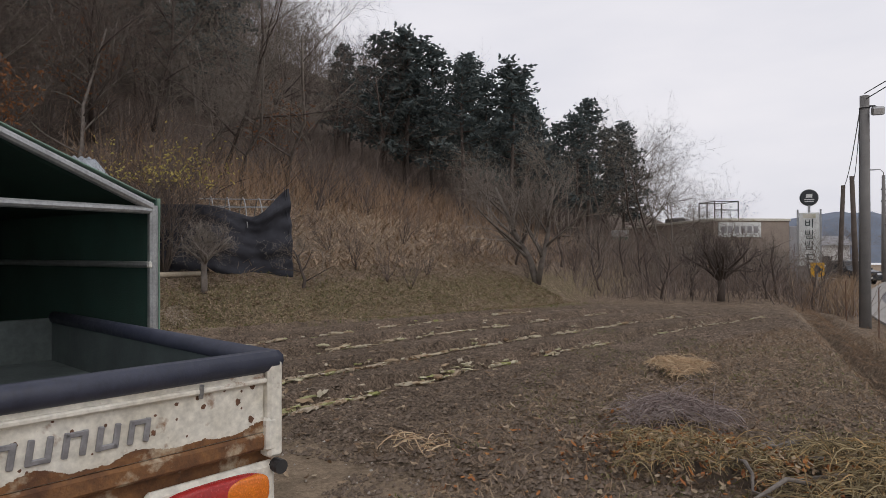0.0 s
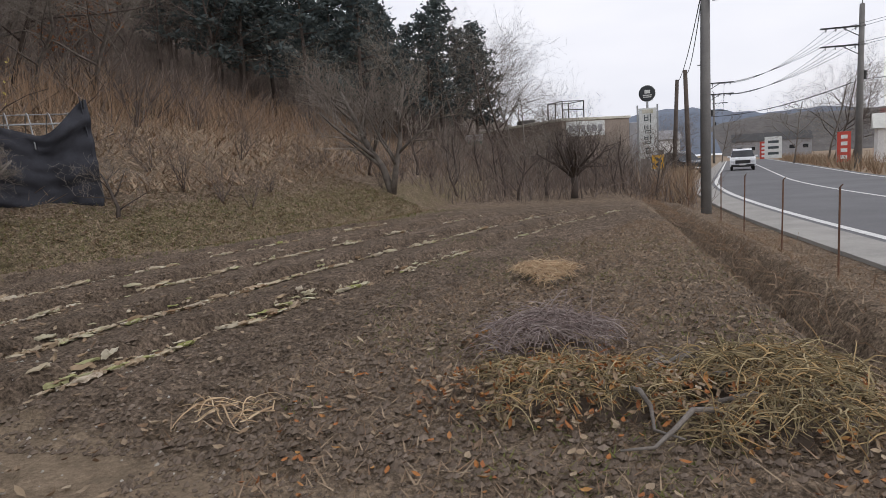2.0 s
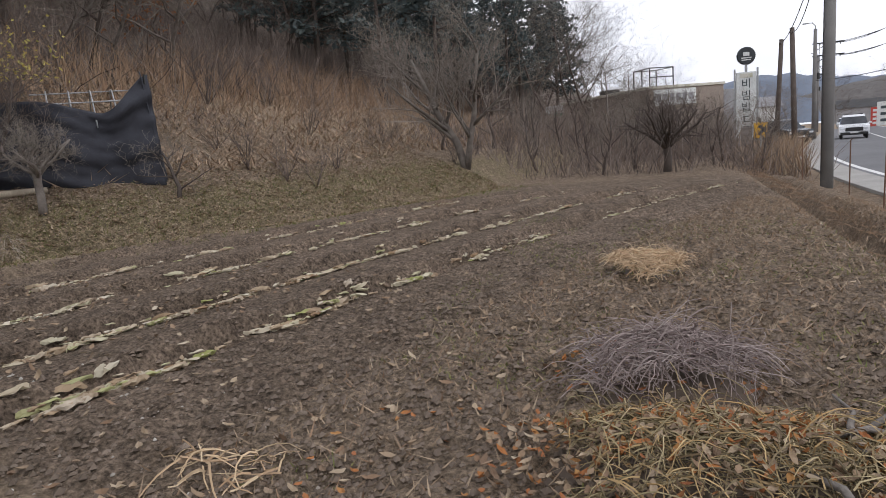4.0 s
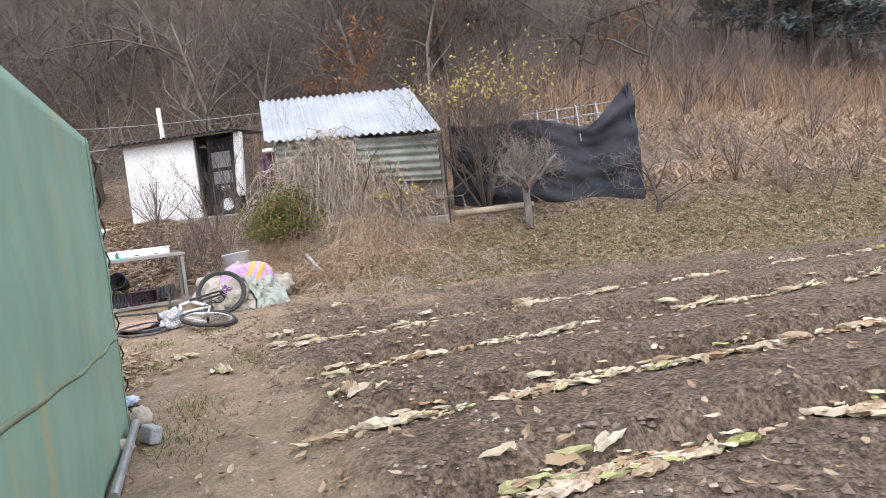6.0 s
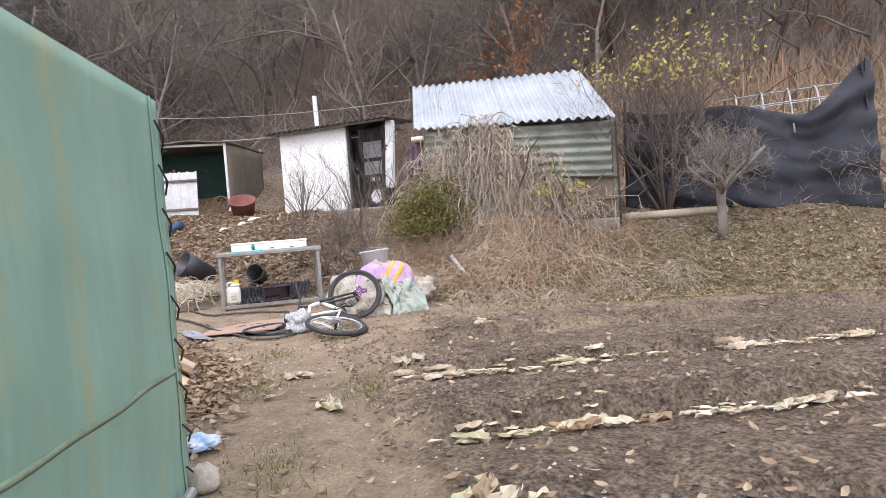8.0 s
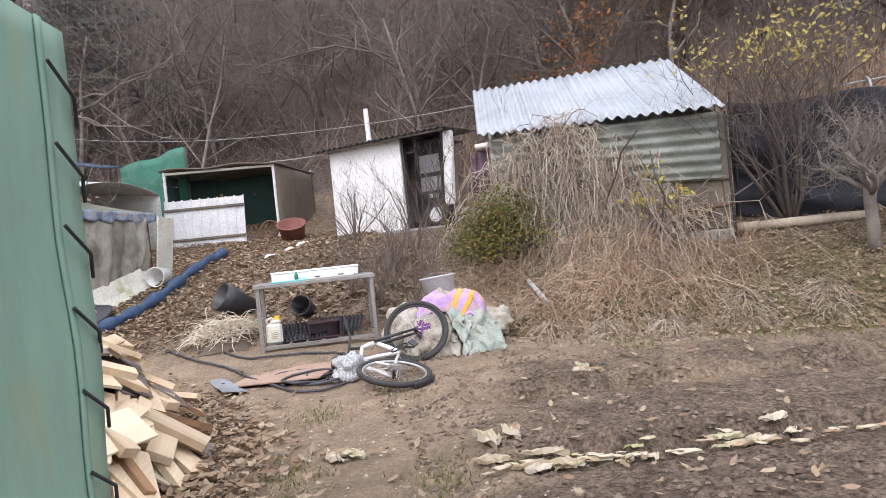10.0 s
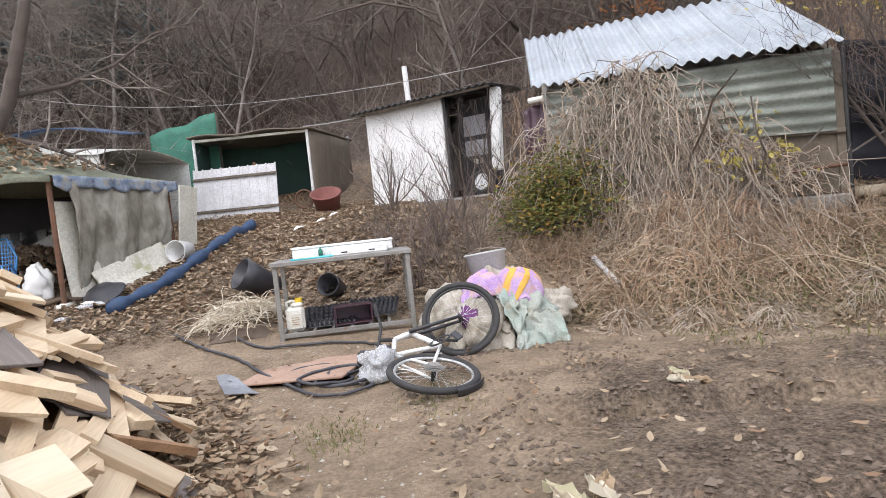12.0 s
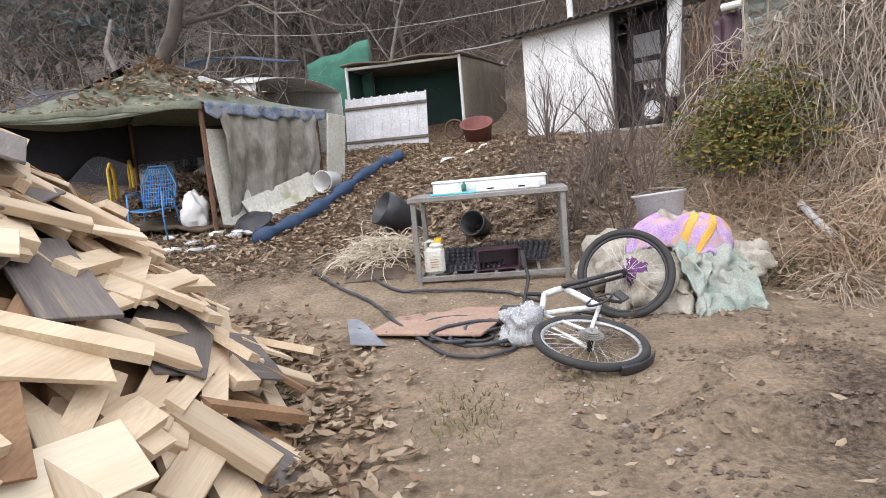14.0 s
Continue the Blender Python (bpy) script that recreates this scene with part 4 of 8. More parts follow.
part("board", Geo().box((0.5, 0.03, 1.1), pose(0.2, 0, 0.55), 0.006), WHITE_BOARD, bd2)
for k in range(2):
    b3 = thing("low_board", "pale board propped along the curtain foot", "board", pose(-14.0 - 0.1 * k, 2.3 + 0.1 * k, ground(-14.0, 2.3) + 0.03, -28 - 14 * k, -12, aim((-14.0, 2.2), (-15.5, 2.77))), "boards at the curtain foot")
    part("board", Geo().box((1.55, 0.025, 0.34), pose(0.78, 0, 0.17), 0.005), WHITE_BOARD, b3)
gh = thing("white_greenhouse", "sagging white plastic greenhouse roof under branches", "greenhouse", pose(-19.5, -1.2, ground(-19.5, -1.2), 0, 0, 70))
part("roof", Geo().sheet(20, 12, lambda u, v: (-2.8 + 6 * u, -1.3 + 2.9 * v, 1.42 + 0.2 * math.sin(math.pi * v) ** 0.8 - 0.12 * math.sin(u * 7)), 0.01), WHITE_TARP, gh, "", True)
part("trim", Geo().sheet(20, 2, lambda u, v: (-2.8 + 6 * u, -0.4 + 0.6 * v, 1.93 + 0.08 * v - 0.2 * math.sin(u * 7)), 0.02), BLUE_TARP, gh, "blue sheet along the ridge", True)
part("wall", Geo().sheet(20, 4, lambda u, v: (-2.8 + 6 * u, -1.25, v * 1.5 - 0.2 * math.sin(u * 7) * v), 0.01), WHITE_TARP, gh, "", True)
part("back_wall", Geo().sheet(20, 4, lambda u, v: (-2.8 + 6 * u, 1.55, v * 1.5 - 0.2 * math.sin(u * 7) * v), 0.01), WHITE_TARP, gh, "", True)
bt = thing("black_tarpaulin_lean_to", "black tarpaulin lean-to behind the pavilion", "lean-to", pose(-17.2, -3.6, ground(-17.2, -3.6), 0, 0, 60))
part("roof", Geo().sheet(14, 8, lambda u, v: (-1.6 + 3.6 * u, 1.6 * v, 1.5 + 0.9 * v - 0.2 * math.sin(math.pi * u)), 0.012), NET, bt, "", True)
part("back", Geo().sheet(14, 6, lambda u, v: (-1.6 + 3.6 * u, 1.6, 2.4 * v - 0.2 * math.sin(math.pi * u) * v), 0.012), NET, bt, "", True)
for x in (-1.6, 2.0):
    part("post", Geo().tube([(x, 0, -0.2), (x, 0, 1.5)], 0.03, 6), BARK, bt)

# the green garage tent
tp, tc = Vector((-2.65, 4.02)), Vector((-5.6, 4.58))
t_rz = aim(tp, tc)
T_L, T_W, T_H = (tc - tp).length, 3.0, 1.88
tent = thing("garage_tent", "green tarpaulin garage tent on a steel pipe frame", "tent", pose(tp.x, tp.y, 0.03, 0, 0, t_rz))


def tent_side(u, v):
    x = u * T_L
    z = v * T_H
    k = min(1.0, (1 - v) * 3)
    return (x, -0.02 - k * 0.035 * math.sin(math.pi * min(1, v * 1.1)) * math.sin(math.pi * u) - k * 0.007 * math.sin(x * 9 + 1.5 * math.sin(z * 3)) - k * 0.004 * math.sin(z * 11 + x * 3), z)


part("side_wall", Geo().sheet(50, 30, tent_side, 0.006), TARP, tent, "faded green tarpaulin wall", True)


def seam_at(u):
    return 0.6 + 0.17 * (1 - u) + 0.006 * math.sin(u * 9)


part("wall_seam", Geo().sheet(50, 2, lambda u, v: Vector(tent_side(u, seam_at(u) / T_H + 0.012 * v)) - Vector((0, 0.004 + 0.005 * math.sin(math.pi * v), 0)), 0.005), TARP_SEAM, tent, "bulging seam darker than the wall", True)
# Dark sheets added under the tarpaulin; their colour supplies the tent's inner shade.
part("lining", Geo().sheet(20, 12, lambda u, v: Vector(tent_side(u, v)) + Vector((0, 0.025, 0)), 0.006), TARP_DARK, tent, "dark green sheet painting shade inside the tent", True)
part("lining", Geo().sheet(16, 14, lambda u, v: (u * T_L, 0.03 + (T_W - 0.06) * v, T_H - 0.05 + 0.62 * (1 - abs(2 * v - 1)) - 0.02), 0.006), TARP_DARK, tent, "dark green sheet painting shade inside the tent", True)
part("lining", Geo().sheet(10, 10, lambda u, v: (T_L - 0.04, 0.03 + (T_W - 0.06) * u, v * (T_H - 0.06 + 0.62 * (1 - abs(2 * u - 1)))), 0.006), TARP_DARK, tent, "dark green sheet painting shade inside the tent", True)
part("wall_seam", Geo().sheet(2, 40, lambda u, v: Vector(tent_side(0.955 + 0.008 * u, v)) - Vector((0, 0.008, 0)), 0.006), TARP, tent, "", True)
part("corner_flap", Geo().sheet(3, 40, lambda u, v: (T_L + 0.02 + 0.05 * math.sin(v * 5) * u, 0.02 + 0.14 * u, v * T_H), 0.006), TARP, tent, "", True)
for k in range(9):
    z = 0.12 + k * 0.2
    part("lace", Geo().tube([(T_L - 0.13, -0.045, z + 0.05), (T_L - 0.03, -0.05, z - 0.02), (T_L + 0.03, -0.02, z - 0.08)], 0.005, 5), WIRE, tent, "black cord lacing")
part("roof", Geo().sheet(16, 14, lambda u, v: (u * T_L, T_W * v, T_H - 0.012 + 0.62 * (1 - abs(2 * v - 1)) - 0.01 * (1 + math.sin(u * 20)) * math.sin(math.pi * v)), 0.008), TARP, tent, "", True)
part("far_wall", Geo().sheet(16, 10, lambda u, v: (u * T_L, T_W, v * T_H), 0.006), TARP, tent)
part("end_wall", Geo().sheet(10, 10, lambda u, v: (T_L, T_W * u, v * (T_H - 0.012 + 0.62 * (1 - abs(2 * u - 1)))), 0.006), TARP, tent)
for x in (0.0, T_L - 0.03):
    for y in (0.03, T_W - 0.03):
        part("post", Geo().tube([(x, y, -0.05), (x, y, T_H - 0.05)], 0.032, 10), GALV, tent, "galvanised pipe")
    part("gable_pipe", Geo().tube([(x, 0.04, T_H - 0.06), (x, T_W / 2, T_H + 0.55), (x, T_W - 0.04, T_H - 0.06)], 0.03, 10), GALV, tent)
    part("tie_beam", Geo().tube([(x, 0.03, T_H - 0.08), (x, T_W - 0.03, T_H - 0.08)], 0.026, 10), GALV, tent)
for z in (0.55, 1.45):
    part("side_rail", Geo().tube([(0, 0.05, z), (T_L, 0.05, z)], 0.022, 8), GALV, tent)
part("wall_hook", Geo().box((0.05, 0.05, 0.05), pose(0.0, 0.04, 1.45), 0.01), WHITE_PLASTIC, tent)

# the pickup truck
corner = Vector((-1.03, 3.2))
head = Vector((-0.95, 0.30)).normalized()
truck = thing("pickup_truck", "rusty white pickup truck with a dropside bed", "truck", pose(corner.x, corner.y, 0.0, 0, 0, math.degrees(math.atan2(head.y, head.x))))


def pill(length, height, deep_, m):
    """A rounded lamp housing: long in y, domed towards -x."""
    g_ = Geo()
    rows, n_ = ((1.0, 0.5), (1.0, -0.1), (0.93, -0.38), (0.8, -0.5), (0.0, -0.56)), 28
    vs, fs = [], []
    for k_, dx in rows:
        for i_ in range(n_):
            a_ = 2 * math.pi * i_ / n_
            cx, cz = math.cos(a_), math.sin(a_)
            vs.append(m @ Vector((deep_ * dx, length / 2 * k_ * math.copysign(abs(cx) ** 0.55, cx), height / 2 * k_ * math.copysign(abs(cz) ** 0.7, cz))))
    for r_ in range(len(rows) - 1):
        for i_ in range(n_):
            fs.append((r_ * n_ + i_, r_ * n_ + (i_ + 1) % n_, (r_ + 1) * n_ + (i_ + 1) % n_, (r_ + 1) * n_ + i_))
    return g_.add(vs, fs)


# local x runs towards the cab, local y to the other side of the bed
B_W, B_L, B_Z, R_Z = 1.62, 2.7, 0.78, 1.1
part("bed_floor", Geo().box((B_L, B_W, 0.05), pose(B_L / 2, B_W / 2, B_Z), 0.005), TRUCK_BED, truck, "scuffed grey bed floor")
for y, lab in ((0.02, "white side board"), (B_W - 0.02, "white side board")):
    part("side_board", Geo().box((B_L, 0.035, R_Z - B_Z), pose(B_L / 2, y, (R_Z + B_Z) / 2), 0.006), TRUCK_WHITE, truck, lab)
    part("side_lining", Geo().box((B_L - 0.06, 0.008, R_Z - B_Z - 0.03), pose(B_L / 2, y + (0.024 if y < 1 else -0.024), (R_Z + B_Z) / 2 - 0.01), 0.002), TRUCK_BED, truck, "dull green-grey inner face")
    part("rail_cover", Geo().tube([(-0.02, y, R_Z), (B_L, y, R_Z)], 0.045, 10), NAVY, truck, "dark navy padded rail", True)
part("front_board", Geo().box((0.04, B_W, 0.32), pose(B_L, B_W / 2, B_Z + 0.16), 0.006), TRUCK_BED, truck)
gate = part("tailgate", Geo().box((0.04, B_W - 0.14, 0.30), pose(0, B_W / 2, (R_Z + B_Z) / 2 + 0.015), 0.008), TRUCK_WHITE, truck, "rust-pitted white tailgate")
part("tailgate_ledge", Geo().box((0.03, B_W - 0.14, 0.022), pose(-0.028, B_W / 2, R_Z - 0.075), 0.006), TRUCK_WHITE, truck)
part("tailgate_rust_edge", Geo().box((0.055, B_W - 0.12, 0.07), pose(-0.004, B_W / 2, B_Z - 0.01), 0.012), TRUCK_RUST, truck, "rusted lower edge")
part("rail_cover", Geo().tube([(-0.01, 0.02, R_Z), (-0.01, B_W - 0.02, R_Z)], 0.048, 10), NAVY, truck, "dark navy padded rail", True)
for y in (0.035, B_W - 0.035):
    part("corner_post", Geo().box((0.075, 0.07, 0.4), pose(-0.015, y, B_Z + 0.12), 0.012), TRUCK_WHITE, truck, "white corner post")
    part("hinge", Geo().box((0.05, 0.05, 0.14), pose(-0.03, y + (0.02 if y < 1 else -0.02), B_Z + 0.02), 0.012), TRUCK_WHITE, truck)
for y in (0.36, 1.26):
    part("latch", Geo().tube([(-0.035, y, R_Z - 0.1), (-0.045, y, R_Z - 0.05)], 0.009, 6), GALV, truck)
xs = 0.62
letters = Geo()
for k in range(7):
    y = 0.56 + 0.105 * k
    letters.box((0.012, 0.02, 0.085), pose(-0.026, y, 0.92, 8, 0, 0), 0.003).box((0.012, 0.02, 0.085), pose(-0.026, y + 0.055, 0.92, 8, 0, 0), 0.003).box((0.012, 0.06, 0.018), pose(-0.026, y + 0.028, 0.92 + 0.032 * (-1) ** k, 0, 0, 0), 0.003)
part("badge", letters, SILVER, truck, "silver raised badge bars")
spots = Geo()
rgt = random.Random(3)
for k in range(34):
    y, z, r = rgt.uniform(0.12, B_W - 0.12), rgt.uniform(B_Z + 0.05, R_Z - 0.08), 0.004 + 0.012 * rgt.random() ** 2
    spots.poly([(-0.0215, y + r * rgt.uniform(0.6, 1.2) * math.cos(a), z + r * rgt.uniform(0.6, 1.3) * math.sin(a)) for a in [i * 0.6283 for i in range(10)]][::-1])
tagged(part("rust_spots", spots, RUSTY, truck, "small rust spots through the paint"), kind="stuff")
band = Geo()
for k in range(200):
    y = 0.08 + (B_W - 0.16) * k / 199
    h = 0.012 + 0.06 * max(0.0, noise.noise(Vector((y * 6, 0, 3))) + 0.15) + 0.012 * abs(noise.noise(Vector((y * 40, 0, 5))))
    band.box((0.004, (B_W - 0.16) / 198, h), pose(-0.0215, y, B_Z + 0.03 + h / 2), 0.0)
tagged(part("rust_band", band, TRUCK_RUST, truck, "ragged rust creeping up the tailgate"), kind="stuff")
part("rear_sill", Geo().box((0.06, B_W, 0.12), pose(0.06, B_W / 2, B_Z - 0.11), 0.012), TRUCK_RUST, truck, "rust-eaten rear sill")
part("lamp_panel", Geo().box((0.05, 0.55, 0.2), pose(0.0, 0.29, 0.58), 0.02), TRUCK_WHITE, truck, "white lamp panel")
for y0 in (0.06, B_W - 0.56):
    lamp = part("tail_lamp", pill(0.47, 0.155, 0.05, Matrix.Translation((-0.035, y0 + 0.24, 0.585))), LAMP_RED, truck, "red tail lamp", True)
    part("indicator", pill(0.2, 0.135, 0.03, Matrix.Translation((-0.052, y0 + (0.11 if y0 < 1 else 0.37), 0.585))), LAMP_ORANGE, lamp, "orange indicator lens", True)
    part("reverse_lens", Geo().lathe([(0.0, 0.02), (0.04, 0.016), (0.055, 0.0)], 18, Matrix.Translation((-0.055, y0 + 0.38, 0.585)) @ Matrix.Rotation(radians(-90), 4, "Y")), LAMP_CLEAR, lamp, "clear reversing lens", True)
part("lamp_panel", Geo().box((0.05, 0.55, 0.2), pose(0.0, B_W - 0.29, 0.58), 0.02), TRUCK_WHITE, truck, "white lamp panel")
part("rubber_stop", Geo().tube([(-0.07, 0.02, 0.66), (-0.02, 0.02, 0.66)], 0.03, 10), RUBBER, truck)
for y in (0.45, B_W - 0.45):
    part("chassis_rail", Geo().box((B_L, 0.07, 0.14), pose(B_L / 2 + 0.1, y, 0.62), 0.01), DARK_STEEL, truck)
for y in (0.24, B_W - 0.24):
    wheel = part("wheel", Geo().ring(0.235, 0.075, 24, 10, pose(1.0, y, 0.31, 90, 0, 0)), RUBBER, truck, "", True)
    part("rim", Geo().lathe([(0.02, 0.04), (0.15, 0.05), (0.17, 0.07), (0.17, -0.07), (0.02, -0.05)], 18, pose(1.0, y, 0.31, 90, 0, 0)), STEEL, wheel, "", True)
part("axle", Geo().tube([(1.0, 0.2, 0.31), (1.0, B_W - 0.2, 0.31)], 0.05, 8), DARK_STEEL, truck)


# ---------------------------------------------------------------- the work bench and what lies about it
bz = 0.16
bench = thing("work_bench", "grey steel frame work bench with a lower shelf", "table", pose(-11.28, 4.70, bz, 0, 0, 87))
W_L, W_D, W_H = 1.34, 0.6, 0.8
for x in (0.025, W_L - 0.025):
    for y in (0.025, W_D - 0.025):
        part("leg", Geo().box((0.045, 0.045, W_H), pose(x, y, W_H / 2), 0.004), STEEL, bench)
part("top", Geo().box((W_L + 0.04, W_D + 0.04, 0.045), pose(W_L / 2, W_D / 2, W_H), 0.006), STEEL, bench)
for y in (0.025, W_D - 0.025):
    part("shelf_rail", Geo().box((W_L - 0.09, 0.04, 0.045), pose(W_L / 2, y, 0.1), 0.004), STEEL, bench)
for x in (0.025, W_L - 0.025):
    part("side_rail", Geo().box((0.04, W_D - 0.09, 0.045), pose(x, W_D / 2, 0.1), 0.004), STEEL, bench)
for k in range(6):
    part("shelf_slat", Geo().box((0.03, W_D - 0.06, 0.012), pose(0.15 + k * 0.185, W_D / 2, 0.124), 0.003), STEEL, bench)
BM = bench.matrix_basis


def on_bench(x, y, z, rz=0.0, rx=0.0):
    return BM @ pose(x, y, z, rx, 0, rz)


top = W_H + 0.0225
fb = thing("styrofoam_box", "long white styrofoam box on the bench", "box", on_bench(0.68, 0.43, top, 1))
part("body", Geo().box((1.02, 0.24, 0.1), pose(0, 0, 0.05), 0.012), FOAM, fb)
part("rim", Geo().box((1.04, 0.26, 0.02), pose(0, 0, 0.105), 0.006), FOAM, fb)
fl = thing("foam_block", "white styrofoam block with slots on the bench", "foam block", on_bench(0.86, 0.17, top, -2))
part("slab", Geo().box((0.55, 0.22, 0.075), pose(0, 0, 0.0375), 0.012), FOAM, fl)
part("slab", Geo().box((0.5, 0.17, 0.015), pose(0, 0, 0.082), 0.006), FOAM, fl)
for x in (-0.15, 0.12):
    # Black bars on the surface stand for the shaded depth of the slots.
    part("slot", Geo().box((0.06, 0.012, 0.012), pose(x, -0.108, 0.03), 0.002), DARK, fl)
bk = thing("teal_folder", "turquoise plastic folder lying on the bench", "folder", on_bench(0.38, 0.13, top, 6))
part("cover", Geo().box((0.42, 0.2, 0.014), pose(0, 0, 0.007), 0.004), TEAL_BOOK, bk)
part("paper", Geo().box((0.24, 0.15, 0.006), pose(-0.05, 0, 0.017), 0.002), WHITE_BOARD, bk, "grey paper")
gb = thing("green_bottle", "small green plastic bottle on the bench", "bottle", on_bench(0.46, 0.27, top))
part("body", Geo().lathe([(0, 0), (0.022, 0), (0.022, 0.07), (0.01, 0.085), (0.01, 0.1), (0, 0.1)], 14), TARP_TEAL, gb, "", True)
can = thing("jerrycan", "milky white jerrycan with yellow cap and label", "jerrycan", on_bench(0.16, 0.12, 0.13, 4))
part("body", Geo().box((0.18, 0.14, 0.24), pose(0, 0, 0.12), 0.03), WHITE_PLASTIC, can)
part("shoulder", Geo().box((0.12, 0.12, 0.05), pose(0.025, 0, 0.255), 0.02), WHITE_PLASTIC, can)
part("handle", Geo().tube([(-0.07, 0, 0.22), (-0.075, 0, 0.285), (-0.03, 0, 0.3), (0.01, 0, 0.285)], 0.014, 8), WHITE_PLASTIC, can, "", True)
part("cap", Geo().lathe([(0, 0.32), (0.035, 0.32), (0.037, 0.28), (0, 0.28)], 16, pose(0.045, 0, 0)), YELLOW_CAP, can, "yellow screw cap")
part("sticker", Geo().box((0.11, 0.003, 0.12), pose(0, -0.0715, 0.11), 0.001), WHITE_BOARD, can, "faded paper sticker")
for k in range(4):
    part("print_line", Geo().box((0.07, 0.002, 0.006), pose(0, -0.0745, 0.07 + 0.022 * k)), WOOD_BROWN, can)


def seed_tray(x, y, z, rx, rz, ry=0):
    t = thing("seedling_tray", "black plastic seedling tray with rows of cells", "tray", BM @ pose(x, y, z, rx, ry, rz), "seedling trays on the shelf")
    part("frame", Geo().box((0.54, 0.28, 0.012), pose(0, 0, 0.02), 0.003), BLACK_PLASTIC, t)
    g = Geo()
    for i in range(11):
        for j in range(6):
            g.lathe([(0.021, 0.026), (0.014, 0.055), (0.004, 0.056)], 8, pose(-0.245 + i * 0.049, -0.115 + j * 0.046, 0))
    part("cell_grid", g, BLACK_PLASTIC, t, "", True)


seed_tray(0.5, 0.34, 0.2, 40, 3)
seed_tray(0.92, 0.42, 0.22, 30, -14)
seed_tray(0.48, 0.3, 0.14, 12, 0)
pbx = thing("planter_box", "dark purple plastic planter box tipped on its side", "box", BM @ pose(0.72, 0.17, 0.13, 0, 0, 8))
for m_, s_ in ((pose(0, 0, 0.01), (0.36, 0.2, 0.014)), (pose(0, 0.1, 0.09), (0.36, 0.014, 0.18)), (pose(-0.18, 0, 0.09), (0.014, 0.2, 0.18)), (pose(0.18, 0, 0.09), (0.014, 0.2, 0.18)), (pose(0.0, 0, 0.185), (0.38, 0.22, 0.014))):
    part("panel", Geo().box(s_, m_, 0.004), PURPLE_BOX, pbx)

mound = []
for x, y, rx, s in ((-12.5, 5.25, 72, 0.8), (-13.1, 4.35, 60, 1.2)):
    pot = thing("black_barrel", "tipped black plastic barrel lying behind the bench", "barrel", pose(x, y, ground(x, y) + 0.15 * s, rx, 0, 70 if s < 1 else 30), "black barrels behind the bench")
    part("body", Geo().lathe([(0.0, -0.2 * s), (0.13 * s, -0.2 * s), (0.16 * s, 0.1 * s), (0.17 * s, 0.22 * s), (0.155 * s, 0.22 * s), (0.12 * s, -0.17 * s), (0.0, -0.17 * s)], 22), BLACK_PLASTIC, pot, "", True)

hose = thing("garden_hose", "dark rubber hose coiled loosely on the dirt", "hose", pose(0, 0, 0))


def on_ground(pts, lift):
    return [(x, y, ground(x, y) + lift) for x, y in pts]


def curve(pts, n=8):
    """A smooth line through pts."""
    p = [Vector((*q, 0)) for q in pts]
    p = [2 * p[0] - p[1]] + p + [2 * p[-1] - p[-2]]
    res = []
    for i in range(1, len(p) - 2):
        for k in range(n):
            t = k / n
            a, b, c, d = p[i - 1], p[i], p[i + 1], p[i + 2]
            q = 0.5 * (2 * b + (c - a) * t + (2 * a - 5 * b + 4 * c - d) * t * t + (3 * b - a - 3 * c + d) * t ** 3)
            res.append((q.x, q.y))
    return res + [(p[-2].x, p[-2].y)]


part("loop", Geo().tube(on_ground(curve([(-11.9, 3.6), (-11.4, 3.95), (-10.9, 4.36), (-10.18, 4.73), (-9.59, 5.09), (-9.62, 5.45), (-10.0, 5.5), (-10.4, 5.1), (-10.25, 4.8), (-9.9, 4.95)]), 0.022), 0.014, 6), HOSE, hose, "", True)
part("loop", Geo().tube(on_ground(curve([(-11.7, 4.18), (-11.2, 4.5), (-11.05, 4.82), (-10.95, 5.4), (-10.6, 5.75)]), 0.02), 0.013, 6), HOSE, hose, "", True)
coil = []
for k in range(70):
    a = k * 0.36
    r = 0.16 + 0.1 * math.sin(k * 0.21) + 0.03 * math.sin(k * 0.77)
    coil.append((-9.93 + r * math.cos(a), 5.27 + r * 1.25 * math.sin(a)))
part("coil", Geo().tube([(x, y, ground(x, y) + 0.025 + 0.0008 * i) for i, (x, y) in enumerate(coil)], 0.013, 6), HOSE, hose, "", True)
brd = thing("plywood_board", "red-brown plywood board flat on the ground", "board", pose(-10.32, 5.0, ground(-10.3, 5.0) + 0.03, 0, -2, 68))
part("board", Geo().box((0.9, 0.78, 0.018), pose(0, 0, 0), 0.004), RED_BOARD, brd)
tri = thing("metal_offcut", "bent triangular grey sheet metal offcut", "sheet metal", pose(-10.1, 4.42, ground(-10.1, 4.42) + 0.02, 0, 0, 22))
part("blade", Geo().sheet(8, 3, lambda u, v: (-0.5 + 0.8 * u, (v - 0.5) * (0.03 + 0.22 * u), 0.05 * math.sin(u * 5) * (v - 0.3) + 0.02), 0.005), SHEETMETAL, tri)
bag = thing("plastic_bag", "crumpled clear white plastic bag", "bag", pose(-9.82, 5.55, ground(-9.8, 5.55) + 0.1, 0, 0, 30))
BAG = mat("thin_white_plastic", (0.75, 0.76, 0.78), (0.62, 0.63, 0.65), 0.25, 9, 40, 0.6, clear=0.4, depth=0.02)


